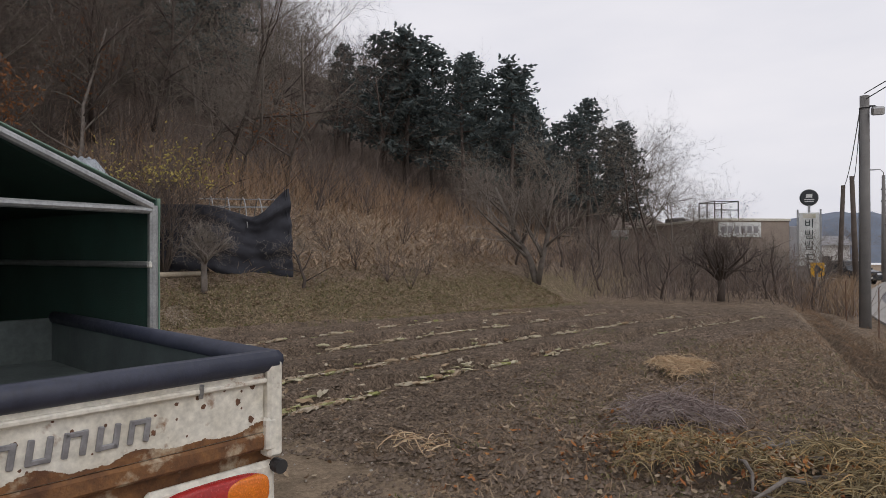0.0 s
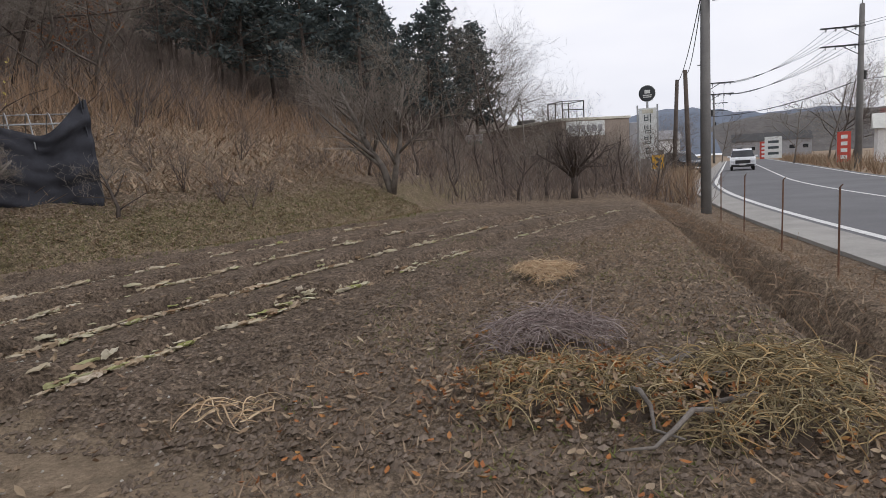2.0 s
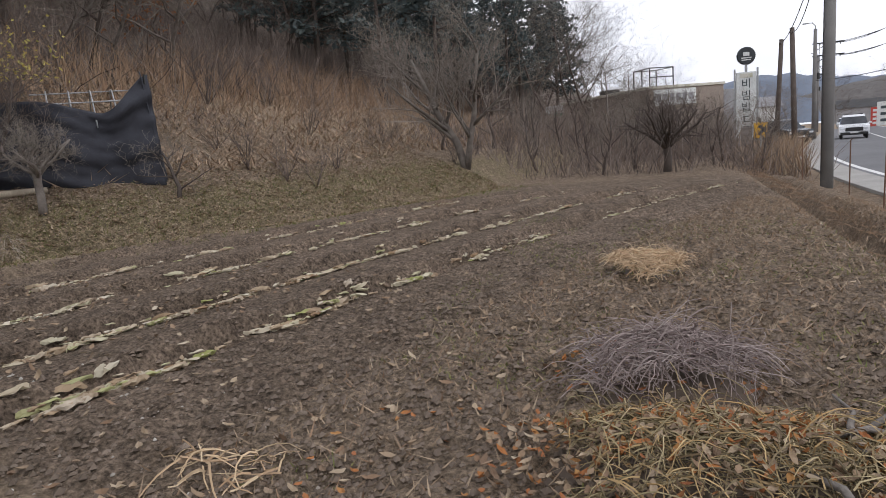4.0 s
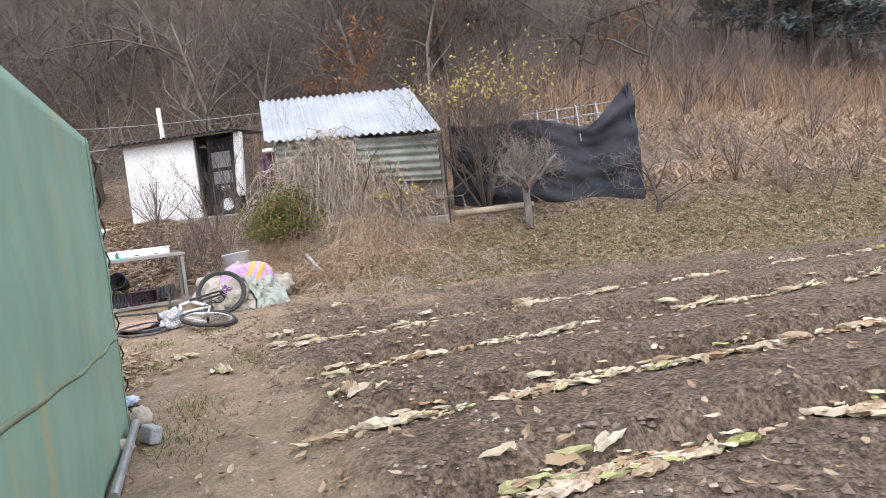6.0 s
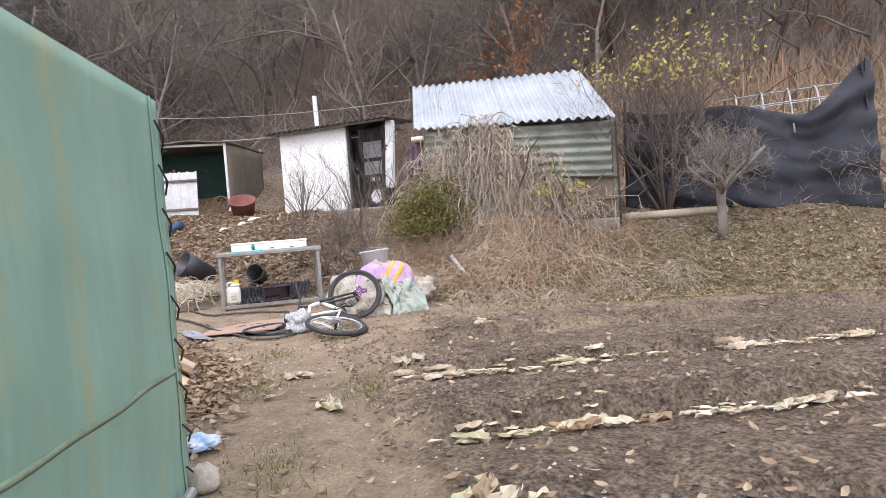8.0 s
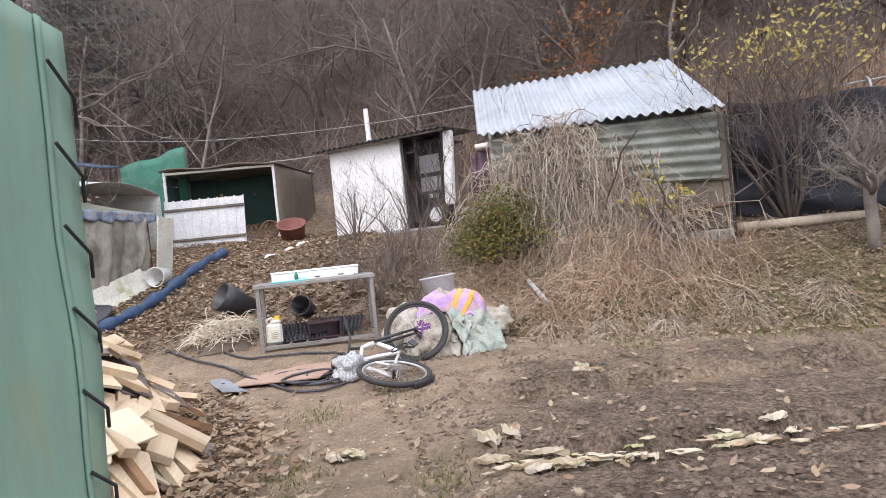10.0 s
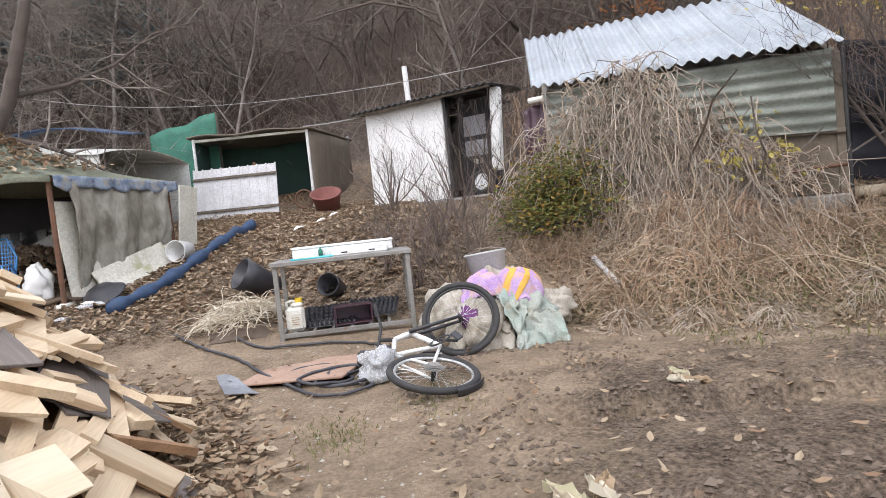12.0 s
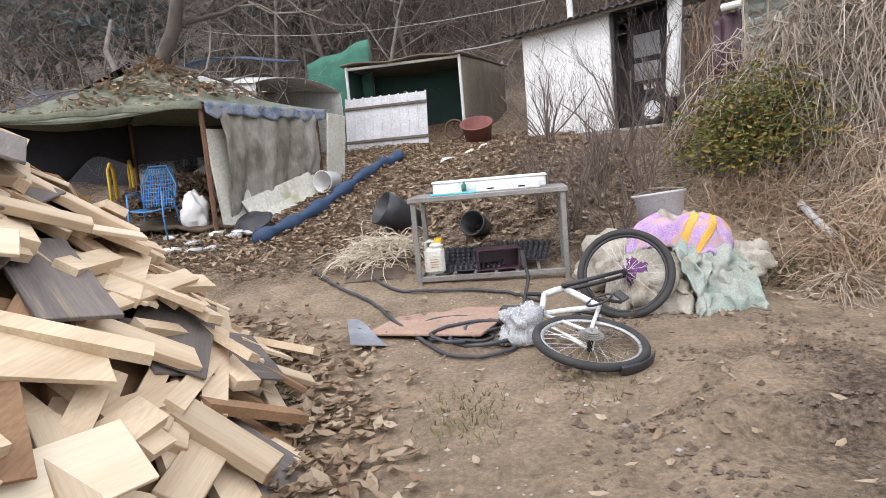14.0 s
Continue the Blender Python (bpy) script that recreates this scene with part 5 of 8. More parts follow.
def crumple(seed, rx, ry, rz, k=0.35, n=18):
    g = Geo()
    vs, fs = [], []
    for i in range(n + 1):
        th = math.pi * i / n
        for j in range(n * 2):
            ph = math.pi * j / n
            d = Vector((math.sin(th) * math.cos(ph), math.sin(th) * math.sin(ph), math.cos(th)))
            s = 1 + k * noise.noise(d * 1.6 + Vector((seed, 0, 0))) + k * 0.5 * noise.noise(d * 4.2 + Vector((0, seed, 0))) + k * 0.28 * noise.noise(d * 9 + Vector((0, 0, seed))) + k * 0.14 * abs(noise.noise(d * 19 + Vector((seed, 0, seed))))
            z = d.z * rz * s
            vs.append((d.x * rx * s, d.y * ry * s, max(z, -rz * 0.75)))
    w_ = n * 2
    for i in range(n):
        for j in range(w_):
            fs.append((i * w_ + j, (i + 1) * w_ + j, (i + 1) * w_ + (j + 1) % w_, i * w_ + (j + 1) % w_))
    return g.add(vs, fs)


part("film", crumple(3, 0.11, 0.15, 0.13, 0.6), BAG, bag, "", True)

# bicycle, lying down with its front wheel turned up
bike = thing("bicycle", "white mountain bicycle lying on its side", "bicycle", pose(0, 0, 0))


def bike_wheel(m, rim=ALU):
    wh = part("wheel", Geo().ring(0.315, 0.026, 40, 10), RUBBER, bike, "black knobbly tyre", True, m)
    part("rim", Geo().ring(0.284, 0.013, 40, 6), rim, wh, "", True)
    sp_ = Geo()
    for k in range(28):
        a = 2 * math.pi * k / 28
        b_ = a + (0.5 if k % 2 else -0.5)
        s_ = 0.03 if k % 4 < 2 else -0.03
        sp_.tube([(0.025 * math.cos(b_), 0.025 * math.sin(b_), s_), (0.275 * math.cos(a), 0.275 * math.sin(a), 0)], 0.0014, 3, False)
    part("spokes", sp_, ALU, wh)
    part("hub", Geo().tube([(0, 0, -0.06), (0, 0, 0.06)], 0.018, 10), DARK_STEEL, wh)
    return wh


rear = Matrix.Translation((-9.42, 5.92, 0.155)) @ Matrix.Rotation(radians(10), 4, "Y") @ Matrix.Rotation(radians(-8), 4, "X")
rw = bike_wheel(rear)
gear = Geo()
for r, z in ((0.075, 0.04), (0.065, 0.048), (0.055, 0.056), (0.045, 0.064)):
    gear.lathe([(0.01, z), (r, z), (r, z + 0.004), (0.01, z + 0.004)], 26)
part("cassette", gear, STEEL, rw, "steel sprockets")
front = Matrix.Translation((-10.33, 6.32, 0.37)) @ (Vector((4.5, -1.3, 2.6)).to_track_quat("Z", "Y").to_matrix().to_4x4())
bike_wheel(front, DARK_STEEL)
hub_r, hub_f = rear.translation, front.translation
bb = Vector((-9.86, 6.05, 0.25))
seat_t = Vector((-9.9, 5.68, 0.22))
head_t = Vector((-10.12, 5.72, 0.30))
head_b = Vector((-10.14, 5.86, 0.33))
for name, a, b, r in (("seat_tube", bb, seat_t, 0.018), ("top_tube", seat_t, head_t, 0.02), ("down_tube", bb, head_b, 0.023), ("head_tube", head_t, head_b, 0.024),
                      ("chain_stay", bb, hub_r + Vector((0, 0, 0.05)), 0.013), ("chain_stay", bb - Vector((0, 0, 0.06)), hub_r - Vector((0, 0, 0.05)), 0.013),
                      ("seat_stay", seat_t, hub_r + Vector((0, 0, 0.055)), 0.012), ("seat_stay", seat_t - Vector((0, 0, 0.05)), hub_r - Vector((0, 0, 0.055)), 0.012)):
    part(name, Geo().tube([a, a.lerp(b, 0.5) + Vector((0, 0, 0.004)), b], r, 9), WHITE_PAINT, bike, "", True)
axle = front.to_3x3() @ Vector((0, 0, 1))
for s in (-1, 1):
    part("fork_leg", Geo().tube([head_b + axle * 0.055 * s, hub_f + axle * 0.06 * s], [0.018, 0.013], 8), BLACK_PLASTIC, bike, "black fork leg", True)
bar = Vector((-10.2, 5.6, 0.30))
part("stem", Geo().tube([head_t, bar], 0.016, 8), DARK_STEEL, bike)
part("handlebar", Geo().tube([bar + Vector((0.16, -0.07, -0.22)), bar + Vector((0.05, -0.02, -0.06)), bar, bar + Vector((-0.06, 0.03, 0.1)), bar + Vector((-0.12, 0.0, 0.27))], 0.013, 8), DARK_STEEL, bike, "", True)
part("grip", Geo().tube([bar + Vector((-0.09, 0.01, 0.18)), bar + Vector((-0.125, 0.0, 0.29))], 0.018, 8), RUBBER, bike)
part("saddle", Geo().box((0.13, 0.25, 0.06), Matrix.Translation(seat_t + Vector((-0.02, -0.16, 0.0))) @ pose(0, 0, 0, 0, 60, -20), 0.028), BLACK_PLASTIC, bike, "black saddle")
part("seat_post", Geo().tube([seat_t, seat_t + Vector((-0.02, -0.14, 0.0))], 0.013, 8), ALU, bike)
part("chain_ring", Geo().ring(0.085, 0.008, 30, 5, Matrix.Translation(bb + Vector((0.02, 0, 0.05))) @ Matrix.Rotation(radians(20), 4, "X")), BLACK_PLASTIC, bike, "", True)
for s in (-1, 1):
    arm = bb + Vector((0.0, 0, 0.05 * s))
    end = arm + Vector((0.12 * s, 0.12 * s, 0.0))
    part("crank", Geo().tube([arm, end], 0.011, 7), DARK_STEEL, bike)
    part("pedal", Geo().box((0.09, 0.06, 0.02), Matrix.Translation(end + Vector((0, 0, 0.04 * s))) @ pose(0, 0, 0, 20, 30, 40), 0.006), BLACK_PLASTIC, bike)
part("mudguard", Geo().sheet(14, 4, lambda u, v: rear @ Vector(((0.36 + 0.01 * math.sin(math.pi * v)) * math.cos(0.3 + 0.9 * u), 0.36 * math.sin(0.3 + 0.9 * u), 0.03 * (v - 0.5) * 2)), 0.005), BLACK_PLASTIC, bike, "", True)

# sacks, blanket and bin
SG = "sacks heaped beside the bench"
for k, (x, y, sx, sy, sz, lift, mt, lab) in enumerate((
        (-10.5, 6.5, 0.26, 0.24, 0.24, 0.13, SACK, "dirty white woven sack lying full on the dirt"),
        (-10.55, 6.95, 0.28, 0.26, 0.26, 0.15, SACK_GREEN, "pale green and white woven sack with folds"),
        (-10.95, 6.35, 0.3, 0.26, 0.28, 0.16, SACK, "dirty white woven sack lying full on the dirt"),
        (-11.0, 6.85, 0.32, 0.3, 0.34, 0.2, SACK, "dirty white woven sack lying full on the dirt"),
        (-10.85, 7.35, 0.26, 0.22, 0.2, 0.12, SACK, "muddy slumped sack beside the blanket"))):
    s = thing("sack", lab, "sack", gpose(x, y, 40 * k, lift), SG)
    part("cloth", crumple(k * 3.7 + 1, sx * 0.9, sy * 0.9, sz * 0.9, 0.45, 26), mt, s, "", True)


def blanket_at(u, v):
    x, y = (u - 0.5) * 0.95, (v - 0.5) * 0.8
    r = math.hypot(x / 0.48, y / 0.4)
    z = 0.23 * max(0.0, 1 - r ** 3) - 0.22 * max(0, r - 0.85) + 0.12 * x
    z -= 0.11 * math.exp(-((x + 0.12 + 0.5 * y) / 0.07) ** 2) + 0.07 * math.exp(-((y - 0.12 - 0.6 * x) / 0.05) ** 2)
    z += 0.07 * noise.noise(Vector((u * 4, v * 4, 2))) + 0.03 * noise.noise(Vector((u * 10, v * 10, 6)))
    pinch = 1 - 0.25 * max(0, r - 0.7)
    return Vector((x * pinch, y * pinch, z))


blk = thing("knitted_blanket", "lilac and yellow striped blanket over the sacks", "blanket", pose(-10.78, 6.84, 0.52, 0, 14, 68) @ Matrix.Scale(0.84, 4))
part("cloth", Geo().sheet(56, 50, blanket_at, 0.03), BLANKET_LILAC, blk, "", True)
for a, wd in ((0.5, 0.08), (0.68, 0.06)):
    part("stripe", Geo().sheet(6, 50, lambda u, v, a=a, wd=wd: blanket_at(a + wd * u + 0.05 * math.sin(5 * v), v) + Vector((0, 0, 0.006)), 0.034), BLANKET_YELLOW, blk, "yellow stripe", True)
part("stripe", Geo().sheet(24, 5, lambda u, v: blanket_at(0.45 + 0.5 * u, 0.62 + 0.07 * v + 0.04 * math.sin(4 * u)) + Vector((0, 0, 0.007)), 0.034), BLANKET_YELLOW, blk, "yellow stripe", True)
pc = thing("purple_cloth", "dark purple cloth between wheel and sacks", "cloth", pose(-10.42, 6.42, 0.33, 30, 20, 0))
part("cloth", crumple(9.3, 0.13, 0.09, 0.11, 0.5), mat("purple_cloth", (0.16, 0.05, 0.17), (0.11, 0.035, 0.12), 0.9, 6, 50, 0.4), pc, "", True)
binm = gpose(-11.15, 6.82, 0, 0.27) @ Matrix.Scale(0.92, 4)
bn = thing("plastic_bin", "round grey plastic bin behind the blanket", "bin", binm @ pose(0, 0, 0, 4, -5, 0))
part("wall", Geo().lathe([(0.0, 0.02), (0.17, 0.02), (0.215, 0.42), (0.235, 0.43), (0.235, 0.45), (0.21, 0.45), (0.16, 0.04), (0.0, 0.04)], 28), BASKET, bn, "", True)
g = Geo()
for k in range(5):
    g.tube([(0.22 * math.cos(k * 1.2), 0.22 * math.sin(k * 1.2), 0.46), (0.1 * math.sin(k * 2.0), 0.1 * math.cos(k * 3), 0.5), (0.22 * math.cos(k * 1.2 + 2.2), 0.22 * math.sin(k * 1.2 + 2.2), 0.45)], 0.004, 5)
part("string", g, VINE, bn, "pale twine")
dc = thing("draped_sacking", "pale green woven sacking draped over the sacks", "cloth", pose(0, 0, 0))
part("cloth", Geo().sheet(60, 40, lambda u, v: (-10.62 + 0.5 * v ** 0.8 + 0.035 * math.sin(u * 26 + 3 * v) * (0.3 + v) + 0.05 * noise.noise(Vector((u * 6, v * 5, 4))), 6.68 + 0.5 * u + 0.1 * v * math.sin(7 * u + 2 * v) + 0.05 * noise.noise(Vector((u * 9, v * 9, 2))), 0.55 - 0.47 * v ** 1.4 - 0.14 * u * u + 0.07 * noise.noise(Vector((u * 6, v * 8, 1))) + 0.03 * noise.noise(Vector((u * 15, v * 13, 5)))), 0.01), SACK_GREEN, dc, "", True)
dc = thing("draped_sacking", "crumpled white woven sacking under the blanket", "cloth", pose(0, 0, 0))
part("cloth", Geo().sheet(60, 40, lambda u, v: (-10.66 + 0.46 * v ** 0.8 + 0.03 * math.sin(u * 21 + 4 * v) * (0.3 + v) + 0.05 * noise.noise(Vector((u * 6, v * 5, 9))), 6.2 + 0.56 * u - 0.07 * v * math.sin(6 * u) + 0.05 * noise.noise(Vector((u * 9, v * 8, 12))), 0.48 - 0.41 * v ** 1.4 - 0.12 * (1 - u) ** 2 + 0.07 * noise.noise(Vector((u * 5, v * 7, 6))) + 0.03 * noise.noise(Vector((u * 14, v * 13, 8)))), 0.01), SACK, dc, "", True)
wp = thing("broken_pipe", "pale broken plastic pipe lying on the bank", "pipe", pose(0, 0, 0))
part("pipe", Geo().tube([(-11.35, 8.0, ground(-11.35, 8.0) + 0.06), (-10.9, 8.05, ground(-10.9, 8.05) + 0.03)], 0.03, 10), BASKET, wp)
wst = thing("white_plastic_strip", "torn white plastic strip over the dirt mound", "plastic sheet", pose(0, 0, 0))
part("strip", Geo().sheet(24, 4, lambda u, v: (lambda x, y: (x, y, ground(x, y) + 0.04 + 0.03 * math.sin(u * 15 + v * 4)))(-15.3 - 1.5 * u, 4.85 + 0.75 * u + 0.3 * (v - 0.5) * (1 + 0.4 * math.sin(u * 9))), 0.006), FOAM, wst, "", True)
tub = thing("rubber_tub", "dull red rubber tub lying tipped by the coop", "tub", gpose(-18.6, 5.25, 30, 0.22) @ pose(0, 0, 0, 16, 22, 0))
part("wall", Geo().lathe([(0.0, -0.2), (0.24, -0.2), (0.31, 0.18), (0.34, 0.2), (0.29, 0.2), (0.22, -0.16), (0.0, -0.16)], 24), RED_TUB, tub, "", True)
wb = thing("wheel_rim", "small bare wheel leaning at the coop", "wheel", gpose(-19.6, 4.75, 80, 0.25) @ pose(0, 0, 0, 90, 0, 0))
part("rim", Geo().ring(0.2, 0.022, 26, 6), RUSTY, wb, "", True)
bw = thing("water_bowl", "upturned pale green bowl on a crate", "bowl", gpose(-18.9, 1.5, 0, 0.42))
part("bowl", Geo().lathe([(0.05, 0.26), (0.2, 0.2), (0.3, 0.03), (0.31, 0.0), (0.27, 0.0)], 24), mat("pale_green_enamel", (0.4, 0.5, 0.45), (0.33, 0.42, 0.37), 0.4, 4, 40, 0.1), bw, "", True)
crt = thing("brown_crate", "brown crate under the green bowl", "crate", gpose(-18.9, 1.5, 30))
part("body", Geo().box((0.6, 0.5, 0.42), pose(0, 0, 0.21), 0.02), BROWN_BOARD, crt)
bp = thing("blue_tarp_roll", "long rolled blue tarpaulin on the leaves", "tarpaulin", pose(0, 0, 0))
pts = curve([(-13.1, 2.62), (-13.9, 2.95), (-15.0, 3.3), (-16.2, 3.65), (-17.0, 3.9)])
part("roll", Geo().tube([(x, y, ground(x, y) + 0.07) for x, y in pts], [0.085 + 0.025 * math.sin(i * 1.3) + 0.012 * math.sin(i * 3.1) for i in range(len(pts))], 12), BLUE_TARP, bp, "", True)
wbk = thing("white_bucket", "white plastic bucket lying on its side", "bucket", gpose(-15.3, 3.0, 40, 0.16) @ pose(0, 0, 0, 90, 0, 30))
part("wall", Geo().lathe([(0.0, -0.16), (0.13, -0.16), (0.165, 0.16), (0.17, 0.17), (0.155, 0.17), (0.12, -0.14), (0.0, -0.14)], 22), WHITE_PAINT, wbk, "", True)
pan = thing("black_basin", "dented black basin leaning on rubble", "basin", gpose(-13.75, 2.3, 60, 0.13) @ pose(0, 0, 0, 28, 0, 0))
part("shell", Geo().lathe([(0.0, 0.06), (0.15, 0.05), (0.27, -0.05), (0.3, -0.06), (0.26, -0.07), (0.14, 0.02), (0.0, 0.03)], 26), BLACK_PLASTIC, pan, "", True)

ch = thing("garden_chair", "blue tubular garden chair with mesh back", "chair", gpose(-13.75, 1.05, 95))
for x in (-0.22, 0.22):
    part("leg", Geo().tube([(x, -0.2, 0), (x, -0.24, 0.3), (x, -0.2, 0.6), (x, 0.05, 0.62), (x, 0.2, 0.5)], 0.012, 7), BLUE_PAINT, ch, "", True)
    part("leg", Geo().tube([(x, 0.28, 0), (x, 0.2, 0.4)], 0.012, 7), BLUE_PAINT, ch)
part("back_hoop", Geo().tube([(-0.2, 0.2, 0.4), (-0.23, 0.27, 0.7), (-0.12, 0.32, 0.95), (0.12, 0.32, 0.95), (0.23, 0.27, 0.7), (0.2, 0.2, 0.4)], 0.013, 7), BLUE_PAINT, ch, "", True)
g = Geo()
for k in range(13):
    x = -0.2 + k * 0.0333
    h = 0.93 - 2.5 * x * x
    g.tube([(x, 0.2, 0.42), (x, 0.31, h)], 0.007, 4)
for k in range(10):
    z = 0.46 + k * 0.05
    g.tube([(-0.2, 0.205 + (z - 0.42) * 0.2, z), (0.2, 0.205 + (z - 0.42) * 0.2, z)], 0.007, 4)
part("backrest", g, BLUE_PAINT, ch, "blue wire mesh back")
part("seat", Geo().sheet(8, 8, lambda u, v: (-0.22 + 0.44 * u, -0.22 + 0.44 * v, 0.4 - 0.03 * math.sin(math.pi * u)), 0.015), BLUE_PAINT, ch, "", True)
wsk = thing("sack", "white plastic sack beside the blue chair", "sack", gpose(-13.95, 1.5, 0, 0.25))
part("cloth", crumple(21, 0.16, 0.18, 0.26, 0.35), FOAM, wsk, "", True)

# rubble in the pavilion
for k in range(46):
    a, r = random.uniform(0, 6.3), random.uniform(0, 1) ** 0.6
    x, y = -15.0 + r * 1.1 * math.cos(a), 0.75 + r * 1.1 * math.sin(a)
    z = ground(x, y) + 0.55 * (1 - r)
    pw = part("firewood_piece", Geo().box((random.uniform(0.2, 0.55), random.uniform(0.05, 0.12), random.uniform(0.04, 0.09)), None, 0.006), random.choice((WOOD_BROWN, WOOD_OLD, BROWN_BOARD)), None,
              "brown split firewood on the leaf heap", False, pose(x, y, z + 0.04, random.uniform(-25, 25), random.uniform(-25, 25), random.uniform(0, 180)))
    tagged(pw, "", "firewood", "firewood in the pavilion")
hp = Geo()
hp.sheet(22, 22, lambda u, v: (-15.0 + 2.6 * (u - 0.5), 0.75 + 2.6 * (v - 0.5), land(-15.0, 0.75) - 0.05 + 0.62 * math.exp(-6 * ((u - 0.5) ** 2 + (v - 0.5) ** 2) * 1.6) + 0.08 * noise.noise(Vector((u * 9, v * 9, 5))) - 0.1), 0.05)
stuff("leaf_heap", hp, mat("leaf_mould", (0.12, 0.085, 0.055), (0.075, 0.055, 0.04), 0.95, 6, 40, 0.8), "heap of brown leaves and dirt under the pavilion", "leaf heap", True)
for k, (x, y, a) in enumerate(((-15.0, -0.2, 10), (-15.1, 0.05, 40))):
    yc = thing("yellow_tool", "yellow painted tool frame standing in the pavilion", "tool", gpose(x, y, a, 0.0))
    part("handle", Geo().tube([(-0.12, 0, 0), (-0.1, 0, 0.75), (0.0, 0, 0.85), (0.1, 0, 0.75), (0.12, 0, 0)], 0.025, 7), YELLOW_CAP, yc, "", True)
ply = thing("plywood_sheet", "tan plywood offcut standing in the pavilion", "board", gpose(-14.3, -0.35, 100) @ pose(0, 0, 0, 14, 0, 0))
part("sheet", Geo().box((0.5, 0.02, 0.55), pose(0, 0, 0.28), 0.004), mat("tan_plywood", (0.42, 0.3, 0.12), (0.34, 0.23, 0.09), 0.8, 3, 40, 0.2), ply)
cra = thing("yellow_crate", "yellow plastic crate behind the post", "crate", gpose(-15.6, 1.75, 20, 0.35))
part("body", Geo().box((0.4, 0.3, 0.2), pose(0, 0, 0.1), 0.012), YELLOW_CAP, cra)
slb = thing("sawn_log", "long pale log lying before the chair", "log", pose(0, 0, 0))
part("log", Geo().tube([(-13.2, 0.0, ground(-13.2, 0) + 0.12), (-13.4, 0.9, ground(-13.4, 0.9) + 0.1)], 0.075, 10), LOG, slb, "", True)
brn = thing("dead_branch", "crooked grey dead branch lying on rubble", "branch", pose(0, 0, 0))
part("limb", Geo().tube([(-13.0, -0.6, 0.9), (-13.1, 0.0, 0.98), (-13.3, 0.5, 0.85), (-13.5, 1.0, 0.83)], [0.045, 0.04, 0.03, 0.02], 7), BARK_PALE, brn, "", True)
for k in range(12):
    x, y = -13.35 + random.uniform(-0.3, 0.5), 1.75 + random.uniform(-0.5, 0.6)
    bt_ = thing("litter_bottle", "discarded clear plastic bottle among rubble", "bottle", gpose(x, y, random.uniform(0, 360), 0.035) @ pose(0, 0, 0, 90, 0, 0), "litter by the pavilion")
    part("shell", Geo().lathe([(0.0, -0.09), (0.032, -0.09), (0.032, 0.05), (0.013, 0.09), (0.013, 0.11), (0, 0.11)], 12), random.choice((BAG, WHITE_PLASTIC, BASKET)), bt_, "", True)

# the wood pile
PX, PY = -7.9, 2.05


def pile_z(x, y):
    r = math.hypot((x - PX) / 2.7, (y - PY) / 2.35)
    return max(0.0, 2.55 * (1 - r ** 1.2) if r < 1 else 0.0)


WG = "planks in the wood pile"
core = Geo().sheet(30, 30, lambda u, v: (PX + 5.2 * (u - 0.5), PY + 4.4 * (v - 0.5), pile_z(PX + 5.2 * (u - 0.5), PY + 4.4 * (v - 0.5)) - 0.12), 0.02)
stuff("wood_pile_core", core, WOOD_BROWN, "broken boards and chips deep in the pile", "wood pile")


deep, deep_brown = Geo(), Geo()
rng = random.Random(11)


def plank(x, y, yaw, size, mt, lift=0.0, name="plank", label="sawn timber plank tossed on the wood pile", single=True):
    """A plank that lies on the slope of the pile."""
    h = 0.12
    nx, ny = (pile_z(x - h, y) - pile_z(x + h, y)) / (2 * h), (pile_z(x, y - h) - pile_z(x, y + h)) / (2 * h)
    n_ = Vector((nx * 0.62 + rng.uniform(-0.2, 0.2), ny * 0.62 + rng.uniform(-0.2, 0.2), 1)).normalized()
    d = Vector((math.cos(radians(yaw)), math.sin(radians(yaw)), 0))
    d = (d - n_ * d.dot(n_)).normalized()
    c = n_.cross(d)
    m = Matrix((d, c, n_)).transposed().to_4x4()
    m.translation = Vector((x, y, ground(x, y) + pile_z(x, y) + size[2] / 2 + lift))
    if not single:
        (deep_brown if mt in (WOOD_BROWN, WOOD_OLD) else deep).box(size, m)
        return
    tagged(part(name, Geo().box(size, None, 0.003), mt, None, label, False, m), "", "plank", WG)


for k in range(640):
    a, r = rng.uniform(-0.6, math.pi + 0.9) if k < 520 else rng.uniform(0, 6.28), rng.uniform(0.02, 1.05) ** 0.5
    x, y = PX + 2.6 * r * math.cos(a), PY + 2.25 * r * math.sin(a)
    kind = rng.random()
    if kind < 0.46:
        size, mt = (rng.uniform(0.25, 0.6), rng.uniform(0.07, 0.16), rng.uniform(0.035, 0.06)), WOOD_NEW
    elif kind < 0.66:
        size, mt = (rng.uniform(0.6, 1.1), rng.uniform(0.07, 0.12), rng.uniform(0.03, 0.045)), WOOD_NEW
    elif kind < 0.77:
        size, mt = (rng.uniform(0.3, 0.8), rng.uniform(0.08, 0.28), 0.018), WOOD_WHITE
    elif kind < 0.87:
        size, mt = (rng.uniform(0.45, 1.0), rng.uniform(0.25, 0.5), 0.015), WOOD_OLD
    else:
        size, mt = (rng.uniform(0.3, 0.9), rng.uniform(0.05, 0.11), rng.uniform(0.03, 0.05)), WOOD_BROWN
    lab = {WOOD_NEW: "fresh sawn pine plank tossed on the pile", WOOD_WHITE: "pale thin board tossed on the pile", WOOD_OLD: "grey weathered plywood sheet in the pile", WOOD_BROWN: "brown stained timber offcut in the pile"}[mt]
    plank(x, y, rng.uniform(0, 180), size, mt, rng.uniform(-0.04, 0.12), "plank", lab, k < 285)
